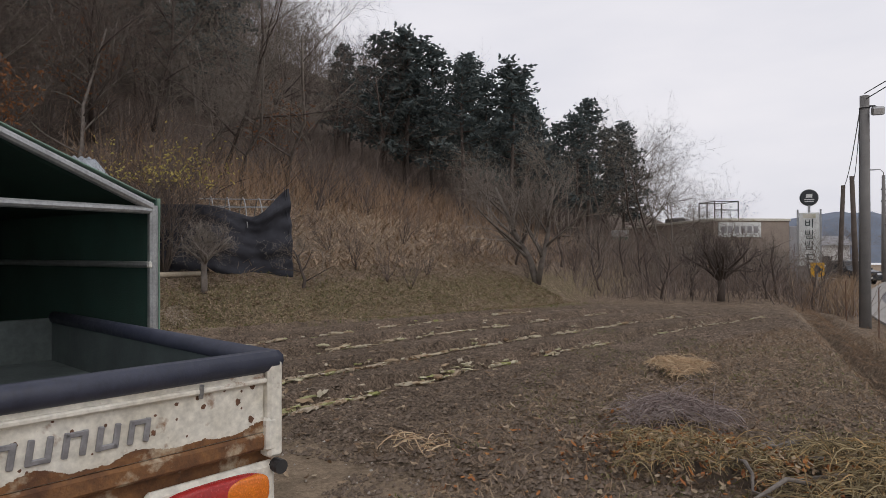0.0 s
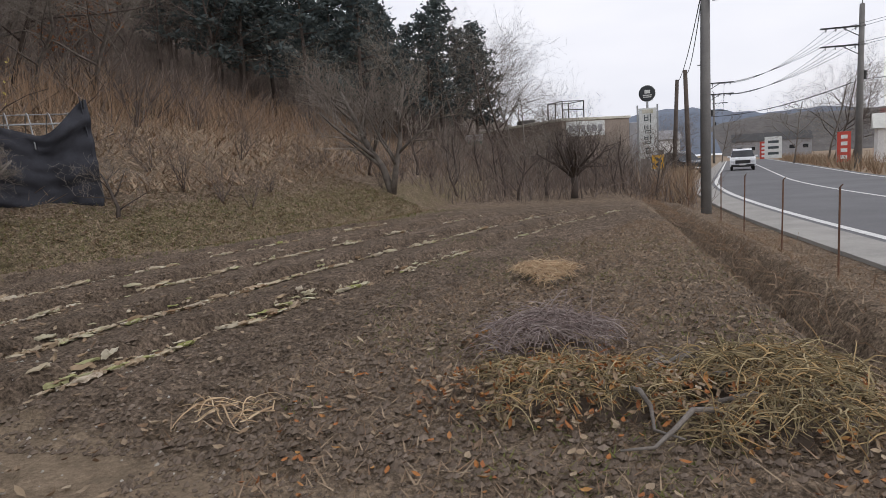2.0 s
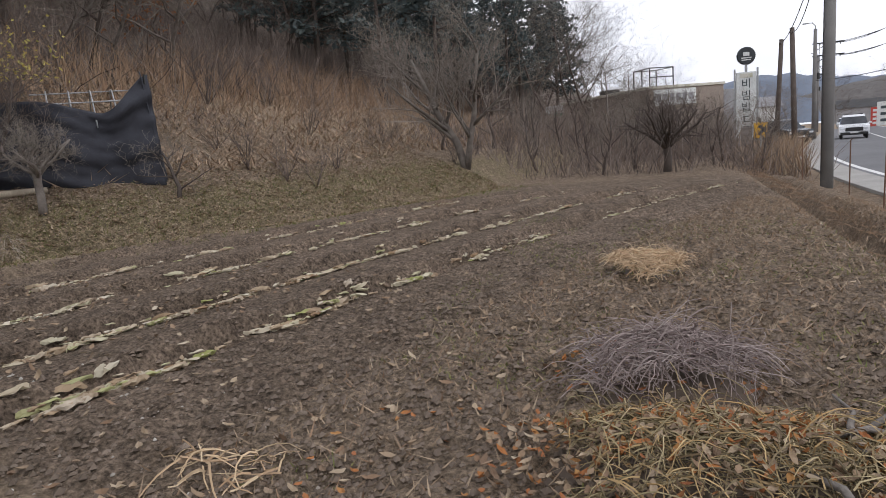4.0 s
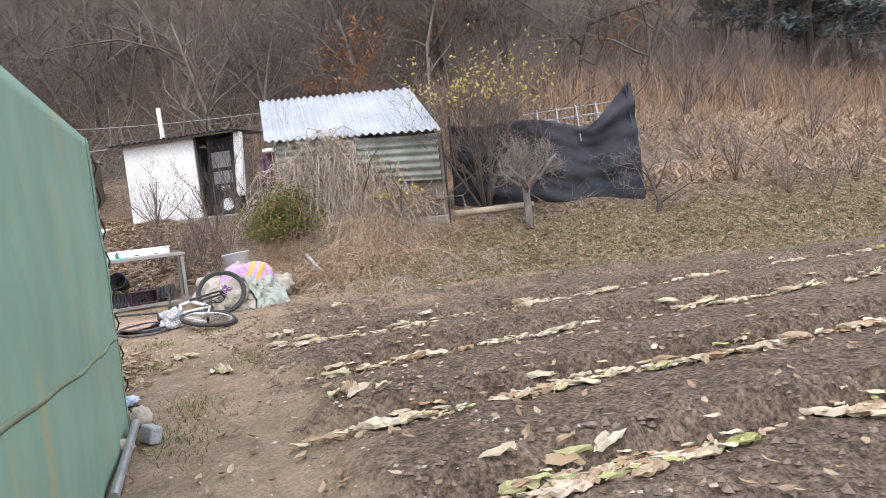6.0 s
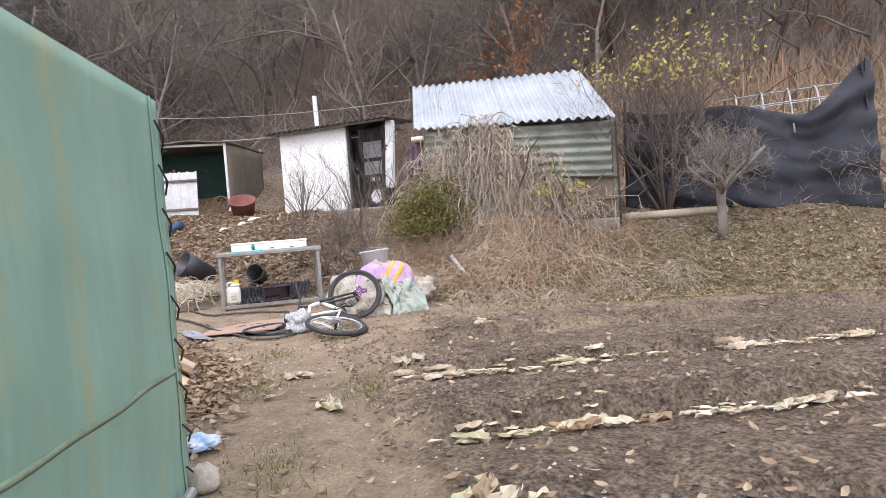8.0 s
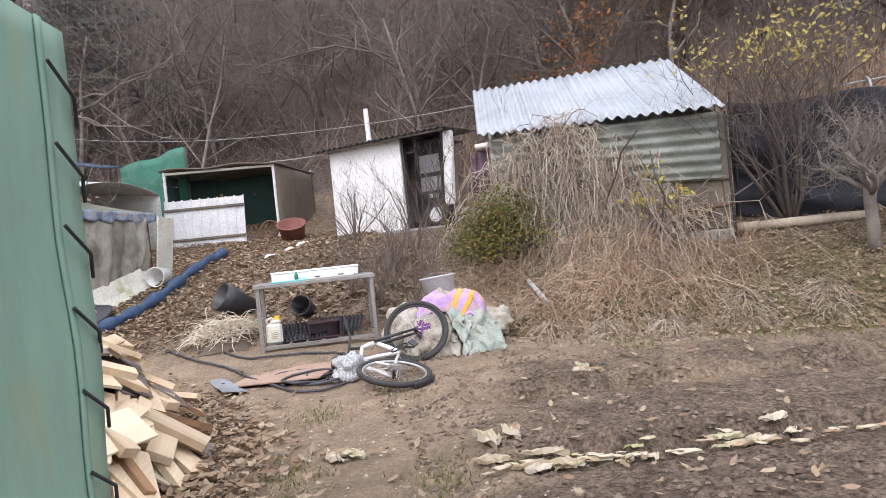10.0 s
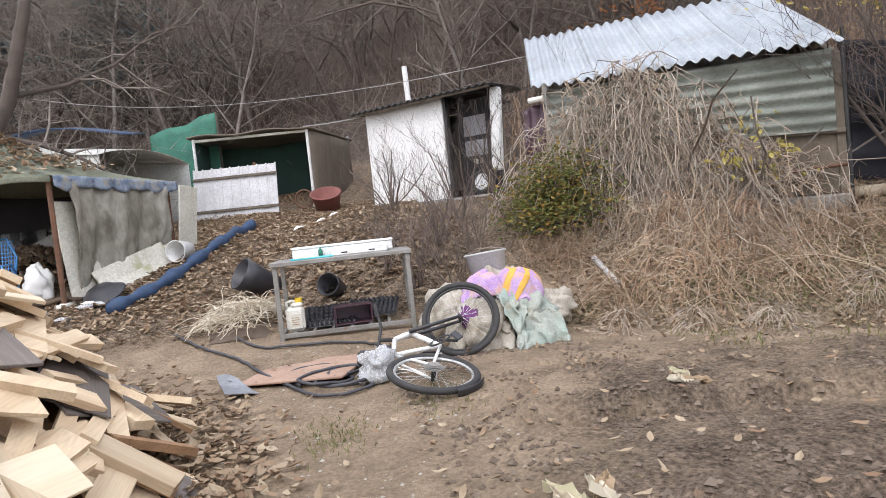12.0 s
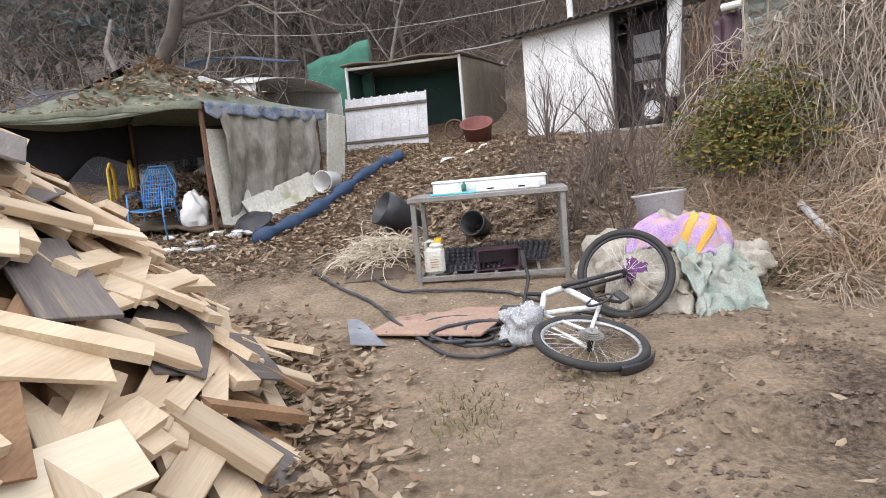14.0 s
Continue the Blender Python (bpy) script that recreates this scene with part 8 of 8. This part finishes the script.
def cable(a, b, sag, r=0.012, label="thin black overhead cable between poles", mt=None):
    c = thing("overhead_cable", label, "cable", pose(0, 0, 0), "overhead cables")
    part("strand", Geo().tube(sagging(a, b, sag), r, 4, False), mt or WIRE, c)


lp = thing("utility_pole", "grey concrete pole with a small floodlight", "pole", gpose(3.69, 19.2))
part("shaft", Geo().tube([(0, 0, -0.3), (0, 0, 5.6)], [0.125, 0.1], 14), POLE, lp, "", True)
fl_ = part("floodlight", Geo().box((0.26, 0.2, 0.2), pose(0.25, -0.1, 5.2, 15, 0, 0), 0.03), GALV, lp, "grey floodlight")
part("lens", Geo().box((0.2, 0.02, 0.15), pose(0.25, -0.2, 5.17, 15, 0, 0), 0.008), LAMP_CLEAR, fl_)
part("bracket", Geo().tube([(0, 0, 5.35), (0.2, -0.05, 5.33), (0.25, -0.08, 5.28)], 0.02, 6), DARK_STEEL, lp)
part("band", Geo().ring(0.108, 0.012, 20, 5, pose(0, 0, 5.3)), DARK_STEEL, lp)
part("meter_cable", Geo().tube([(-0.11, -0.04, 5.3), (-0.13, -0.04, 2.6), (-0.13, -0.04, 0)], 0.008, 5), WIRE, lp)

for x, y, top_, lean in ((6.45, 43.5, 5.3, 0.12), (6.5, 39.5, 5.4, -0.1)):
    z0 = road_z(y)
    p = thing("wooden_pole", "dark leaning wooden pole beside the road", "pole", pose(x, y, z0), "wooden poles")
    part("shaft", Geo().tube([(-lean, 0, -0.3), (lean, 0, top_ - z0)], [0.15, 0.11], 10), BARK, p, "", True)
cable((3.6, 19.2, 5.0), (6.5, 43.5, 5.1), 0.5, 0.015)
cable((3.6, 19.2, 4.85), (6.45, 39.5, 5.2), 0.45, 0.015)
for k in range(2):
    cable((3.69, 19.2, 5.2 + 0.15 * k), (9.5 + k, 2.0, 8.2 + 0.4 * k), 0.3, 0.012)


def power_pole(x, y, z_top, side, s=1.0):
    z0 = road_z(y)
    p = thing("power_pole", "tall concrete power pole with two crossarms and lamp", "pole", pose(x, y, z0), "power poles along the road")
    h = z_top - z0
    part("shaft", Geo().tube([(0, 0, -0.3), (0, 0, h)], [0.2 * s, 0.13 * s], 12), POLE, p, "", True)
    for z in (h * 0.87, h * 0.76):
        part("crossarm", Geo().box((2.3 * s, 0.1, 0.1), pose(side * 0.95 * s, 0, z), 0.01), DARK_STEEL, p)
        part("brace", Geo().tube([(0, 0, z - 0.6 * s), (side * 1.0 * s, 0, z)], 0.03, 5), DARK_STEEL, p)
        for k in range(4):
            part("insulator", Geo().tube([(side * (0.3 + 0.5 * k) * s, 0, z - 0.22), (side * (0.3 + 0.5 * k) * s, 0, z - 0.03)], 0.045, 7), GREY_WALL, p)
    part("lamp_arm", Geo().tube([(0, 0, h - 0.3), (0, 0, h + 0.25), (-0.25 * side, -0.1, h + 0.5), (-0.7 * side, -0.2, h + 0.5)], 0.035, 6), GALV, p, "", True)
    part("lamp_head", Geo().box((0.4, 0.16, 0.1), pose(-0.8 * side, -0.22, h + 0.48), 0.03), GALV, p)
    part("transformer", Geo().lathe([(0, 0), (0.16, 0), (0.16, 0.5), (0.1, 0.55), (0, 0.55)], 14, pose(0.22, 0.05, h * 0.55)), DARK_STEEL, p)
    return [Vector((x + side * (0.3 + 0.5 * k) * s, y, z0 + z - 0.1)) for z in (h * 0.87, h * 0.76) for k in range(4)]


p1 = power_pole(18.6, 49.2, 9.6, -1, 1.15)
p2 = power_pole(12.4, 65.0, 7.9, 1)
p3 = power_pole(22.0, 112.0, 9.0, 1)
for a, b in zip(p1, p2):
    cable(a, b, 0.7, 0.014)
for a, b in zip(p2[::2], p3[::2]):
    cable(a, b, 0.5, 0.02)
for k, a in enumerate(p1[::2]):
    cable(a, (30 + k, 10.0, 10.0 - 0.3 * k), 0.6, 0.014)
cable((12.4, 65, 3.8), (18.6, 49.2, 4.9), 0.5, 0.03)
cable((18.6, 49.2, 4.9), (32, 20, 5.5), 0.5, 0.02)

# pylon sign
sg = thing("pylon_sign", "tall white restaurant pylon sign with black disc", "sign", pose(5.15, 46.4, road_z(46.4)))
for x in (-0.62, 0.62):
    part("post", Geo().box((0.1, 0.1, 4.9), pose(x, 0, 2.45), 0.01), GALV, sg)
part("panel", Geo().box((1.1, 0.16, 3.9), pose(0, 0, 2.75), 0.02), SIGN_WHITE, sg, "white sign panel")
part("disc", Geo().lathe([(0, 0.1), (0.46, 0.1), (0.5, 0.06), (0.5, -0.06), (0.46, -0.1), (0, -0.1)], 30, pose(0, 0, 5.62, 90, 0, 0)), SIGN_BLACK, sg, "black round sign")
part("disc_rim", Geo().ring(0.5, 0.03, 30, 6, pose(0, 0, 5.62, 90, 0, 0)), SIGN_WHITE, sg)
part("disc_mark", Geo().box((0.34, 0.02, 0.22), pose(0, -0.11, 5.72), 0.004), SIGN_WHITE, sg)
part("disc_line", Geo().box((0.56, 0.02, 0.06), pose(0, -0.11, 5.5), 0.004), SIGN_WHITE, sg)
part("disc_line", Geo().box((0.5, 0.02, 0.06), pose(0, -0.11, 5.38), 0.004), SIGN_WHITE, sg)
part("neck", Geo().box((0.14, 0.14, 0.5), pose(0, 0, 4.95), 0.01), GALV, sg)
part("oval_badge", Geo().box((0.7, 0.02, 0.24), pose(0, -0.09, 4.48), 0.008), WHITE_BOARD, sg)
for k, ch_ in enumerate("비빔밥"):
    cu = bpy.data.curves.new("character", "FONT")
    cu.body, cu.size, cu.align_x, cu.align_y, cu.extrude = ch_, 0.62, "CENTER", "CENTER", 0.008
    tmp = bpy.data.objects.new("character", cu)
    me = bpy.data.meshes.new_from_object(tmp)
    me.materials.clear()
    me.materials.append(SIGN_INK)
    o = new("character", me)
    o.parent, o.matrix_basis = sg, pose(0, -0.1, 3.98 - 0.68 * k, 90, 0, 0)
for k in range(2):
    g = Geo().box((0.36, 0.02, 0.08), pose(0, -0.09, 1.95 - 0.6 * k + 0.15), 0.004).box((0.1, 0.02, 0.36), pose(-0.1, -0.092, 1.95 - 0.6 * k), 0.004).box((0.32, 0.02, 0.08), pose(0.04, -0.09, 1.95 - 0.6 * k - 0.15), 0.004)
    part("stroke", g, SIGN_INK, sg)

# buff restaurant building
bc, bl_, br_ = Vector((-0.55, 56.6)), Vector((-9.5, 71.9)), Vector((3.4, 62.5))
bd_ = thing("restaurant_building", "flat-roofed buff building with a white roof sign", "building", pose(bc.x, bc.y, -1.4, 0, 0, aim(bc, bl_)))
L_, D_ = (bl_ - bc).length, 6.5
part("wall", Geo().box((L_, D_, 5.4), pose(L_ / 2, -D_ / 2, 2.7), 0.03), BUFF, bd_, "buff rendered wall")
part("parapet", Geo().box((L_ + 0.2, D_ + 0.2, 0.22), pose(L_ / 2, -D_ / 2, 5.5), 0.03), WHITE_BOARD, bd_, "pale parapet cap")
for k in range(5):
    wdw = part("window", Geo().box((1.4, 0.1, 1.2), pose(1.8 + 3.2 * k, 0.02, 2.2), 0.02), GLASS, bd_, "dark window")
    part("window_frame", Geo().box((1.6, 0.06, 0.08), pose(1.8 + 3.2 * k, 0.06, 2.85), 0.01), WHITE_BOARD, wdw)
part("sign_board", Geo().box((0.1, 3.6, 1.2), pose(-0.08, -2.2, 4.7), 0.02), SIGN_WHITE, bd_, "white lettered sign board")
for k in range(6):
    part("sign_mark", Geo().box((0.02, 0.38, 0.55), pose(-0.14, -0.8 - 0.55 * k, 4.7), 0.01), GREY_WALL, bd_)
part("side_block", Geo().box((2.2, 2.0, 5.0), pose(1.1, -D_ - 1.0, 2.5), 0.03), GREY_WALL, bd_, "grey side block")
for x, y in ((0.3, -0.3), (0.3, -2.3), (2.8, -0.3), (2.8, -2.3), (1.5, -0.3)):
    part("rail_post", Geo().tube([(x, y, 5.5), (x, y, 7.0)], 0.05, 6), DARK_STEEL, bd_)
for a, b in (((0.3, -0.3, 7.0), (2.8, -0.3, 7.0)), ((0.3, -0.3, 7.0), (0.3, -2.3, 7.0)), ((0.3, -2.3, 7.0), (2.8, -2.3, 7.0)), ((2.8, -0.3, 7.0), (2.8, -2.3, 7.0)), ((0.3, -0.3, 6.3), (0.3, -2.3, 6.3))):
    part("roof_rail", Geo().tube([a, b], 0.04, 6), DARK_STEEL, bd_)
part("vent_box", Geo().box((1.6, 1.2, 0.5), pose(9, -1.2, 5.8), 0.03), DARK_STEEL, bd_)
sb = thing("sign_lightbox", "small white and green sign box on a post", "sign", pose(-6.9, 50.5, -0.6))
part("post", Geo().box((0.12, 0.12, 3.0), pose(0, 0, 1.5), 0.01), DARK_STEEL, sb)
part("box", Geo().box((1.3, 0.2, 0.75), pose(0, 0, 3.4), 0.03), SIGN_WHITE, sb)
part("stripe", Geo().box((1.3, 0.02, 0.2), pose(0, -0.11, 3.15), 0.004), TARP_TEAL, sb)

cv = thing("chevron_sign", "yellow road chevron sign in dry weeds", "sign", gpose(4.0, 31.5))
part("post", Geo().tube([(0, 0, -0.2), (0, 0, 1.3)], 0.03, 7), GALV, cv)
part("plate", Geo().box((0.5, 0.03, 0.6), pose(0, 0, 1.3), 0.01), SIGN_YELLOW, cv)
part("arrow", Geo().box((0.28, 0.02, 0.11), pose(0.03, -0.02, 1.38, 0, 40, 0), 0.004).box((0.28, 0.02, 0.11), pose(0.03, -0.021, 1.24, 0, -40, 0), 0.004), SIGN_BLACK, cv, "black arrow")
part("side_plate", Geo().box((0.4, 0.03, 0.7), pose(-0.5, 0.05, 1.1), 0.01), WOOD_OLD, cv)

for x, y, h, lab in ((20.4, 56.5, 2.3, "tall red roadside banner with white writing"), (28.2, 108, 2.6, "red roadside banner far along the road")):
    rb = thing("red_banner_sign", lab, "banner", pose(x, y, road_z(y)))
    part("post", Geo().tube([(-0.5, 0, -0.2), (-0.5, 0, h + 0.2)], 0.03, 6), GALV, rb)
    part("banner", Geo().box((0.95, 0.04, h), pose(0, 0, h / 2 + 0.3), 0.01), SIGN_RED, rb)
    for k in range(4):
        part("print_bar", Geo().box((0.45, 0.02, h * 0.12), pose(0, -0.03, 0.3 + h * (0.17 + 0.22 * k)), 0.004), SIGN_WHITE, rb)
ws = thing("white_notice_sign", "white notice board with dark writing by the road", "sign", pose(27.4, 100, road_z(100)))
part("board", Geo().box((2.2, 0.08, 3.0), pose(0, 0, 1.9), 0.02), SIGN_WHITE, ws)
for k in range(3):
    part("print_bar", Geo().box((1.4, 0.02, 0.35), pose(0, -0.05, 1.1 + 0.8 * k), 0.004), SIGN_INK, ws)


def car(name, label, x, y, rz, paint, suv=True):
    c = thing(name, label, "car", pose(x, y, road_z(y) + 0.055, 0, 0, rz))
    W, L = 1.88, 4.7

    def shell(prof, width, taper, material, nm, lab=""):
        vs, fs = [], []
        n = len(prof)
        for s in (-1, 1):
            for (px, pz) in prof:
                k = 1 - taper * max(0, (pz - 0.9)) / 0.8
                vs.append((s * width / 2 * k, px, pz))
        fs.append(tuple(range(n))[::-1])
        fs.append(tuple(range(n, 2 * n)))
        for i in range(n):
            j = (i + 1) % n
            fs.append((i, j, n + j, n + i))
        ob = part(nm, Geo().add(vs, fs), material, c, lab)
        return ob

    shell([(-L / 2, 0.35), (-L / 2 - 0.04, 0.6), (-L / 2 + 0.05, 0.95), (-L / 2 + 1.15, 1.08), (L / 2 - 0.15, 1.08), (L / 2, 0.9), (L / 2 + 0.03, 0.5), (L / 2, 0.35)], W, 0.0, paint, "body")
    shell([(-L / 2 + 1.1, 1.06), (-L / 2 + 1.95, 1.62), (L / 2 - 0.75, 1.66), (L / 2 - 0.2, 1.06)], W - 0.08, 0.22, GLASS, "glasshouse", "dark windows")
    shell([(-L / 2 + 1.9, 1.60), (-L / 2 + 2.1, 1.70), (L / 2 - 0.9, 1.72), (L / 2 - 0.72, 1.64)], W - 0.1, 0.22, paint, "roof")
    part("grille", Geo().box((1.1, 0.05, 0.28), pose(0, -L / 2 - 0.03, 0.72), 0.03), DARK_STEEL, c, "dark grille")
    part("bumper", Geo().box((1.7, 0.1, 0.2), pose(0, -L / 2 - 0.02, 0.42), 0.04), DARK_STEEL, c)
    part("number_plate", Geo().box((0.5, 0.02, 0.11), pose(0, -L / 2 - 0.08, 0.5), 0.004), WHITE_PAINT, c)
    for s in (-1, 1):
        part("headlight", Geo().box((0.3, 0.08, 0.14), pose(s * 0.72, -L / 2 - 0.01, 0.78), 0.03), HEADLIGHT, c, "clear headlight")
        part("mirror", Geo().box((0.2, 0.12, 0.14), pose(s * 1.02, -L / 2 + 1.5, 1.12), 0.03), paint, c)
        part("roof_rail", Geo().tube([(s * 0.68, -0.3, 1.75), (s * 0.68, 1.4, 1.76)], 0.02, 6), ALU, c)
        for yy in (-L / 2 + 0.85, L / 2 - 0.9):
            wh = part("wheel", Geo().ring(0.25, 0.1, 22, 8, pose(s * 0.8, yy, 0.34, 0, 90, 0)), RUBBER, c, "", True)
            part("rim", Geo().lathe([(0, 0.08), (0.2, 0.07), (0.22, 0.0), (0, 0.0)], 16, Matrix.Translation((s * 0.82, yy, 0.34)) @ Matrix.Rotation(radians(90 * s), 4, "Y")), ALU, wh, "", True)


car("suv_car", "white sport utility car driving on the road", road_left(60) + 1.75, 60, -12, CAR_WHITE)
car("distant_car", "white car far away on the road", road_left(128) + 1.6, 126, -12, CAR_WHITE)
car("parked_car", "dark parked car beside the road", 9.0, 58.0, 20, CAR_DARK)


def house(x, y, w_, d, h, rz, wall, roof, lab, nm="distant_house"):
    o = thing(nm, lab, "house", pose(x, y, road_z(min(y, 200)), 0, 0, rz), "houses beyond the road")
    part("wall", Geo().box((w_, d, h), pose(0, 0, h / 2), 0.05), wall, o)
    vs = [(-w_ / 2 - 0.3, -d / 2 - 0.3, h), (w_ / 2 + 0.3, -d / 2 - 0.3, h), (w_ / 2 + 0.3, d / 2 + 0.3, h), (-w_ / 2 - 0.3, d / 2 + 0.3, h), (-w_ / 2 - 0.3, 0, h + d * 0.25), (w_ / 2 + 0.3, 0, h + d * 0.25)]
    part("roof", Geo().add(vs, [(0, 1, 5, 4), (2, 3, 4, 5), (0, 4, 3), (1, 2, 5), (0, 3, 2, 1)]), roof, o)
    for k in range(max(1, int(w_ / 3))):
        part("window", Geo().box((1.2, 0.08, 0.9), pose(-w_ / 2 + 1.6 + 3 * k, -d / 2 - 0.02, h * 0.55), 0.02), GLASS, o)


house(50, 185, 18, 8, 4.2, -10, GREY_WALL, DARK_STEEL, "low warehouse with a dark roof far off")
house(9.3, 78, 4, 4, 3.4, 10, LIMEWASH, GREY_WALL, "small white house beside the road")
house(28, 62, 6, 5, 2.8, -20, LIMEWASH, WHITE_TARP, "white barn beyond the road verge")
house(35, 75, 8, 6, 3.6, -20, BROWN_BOARD, RED_TUB, "brown house with red roof beyond the road")
house(2.5, 74, 9, 5, 2.6, 0, GREY_WALL, WHITE_TARP, "long pale greenhouse behind the orchard")
for x, y, s in ((24.0, 70, 1.15), (25.5, 73, 1.25), (27.5, 74, 1.1), (29.5, 78, 1.2), (22.8, 76, 1.0), (24.0, 116, 1.05), (16.5, 100, 0.9), (-6.5, 64, 1.2), (-4.0, 70, 1.1), (-9.5, 60, 1.3), (-1.5, 76, 1.0), (6.8, 52, 0.5), (4.5, 41, 0.42), (5.6, 44, 0.45), (3.4, 39, 0.4)):
    planted("roadside_tree", "bare upright tree beside the country road", wood[int(x) % 6], pose(x, y, (road_z(y) if x > -3 else land(x, y)) - 0.1, 0, 0, x * 40) @ Matrix.Scale(s, 4), "bare roadside trees")
rv = Geo()
for k in range(1800):
    y = rg3.uniform(30, 110)
    x = road_left(y) + 7.6 + abs(rg3.gauss(0, 1.6))
    h = rg3.uniform(0.4, 1.3)
    blade(rv, x, y, road_z(y), h, 0.03, rg3, 0.4)
for k in range(1600):
    y = rg3.uniform(23, 45)
    x = road_left(y) - 1.2 - abs(rg3.gauss(0, 0.7))
    blade(rv, x, y, land(x, y), rg3.uniform(0.4, 1.3), 0.015, rg3, 0.4)
stuff("verge_reeds", rv, DRY_GRASS, "tall tan reeds along the road verge", "reeds")
cable((-14.9, 8.85, 3.7), (-24.5, -2.5, 5.7), 0.5, 0.009, "thin pale cable strung from the shed", WIRE_PALE)
cable((-18.6, 6.1, 3.52), (-19.7, 4.9, 3.6), 0.02, 0.016, "thin pale rod sticking out from the hut", WIRE_PALE)
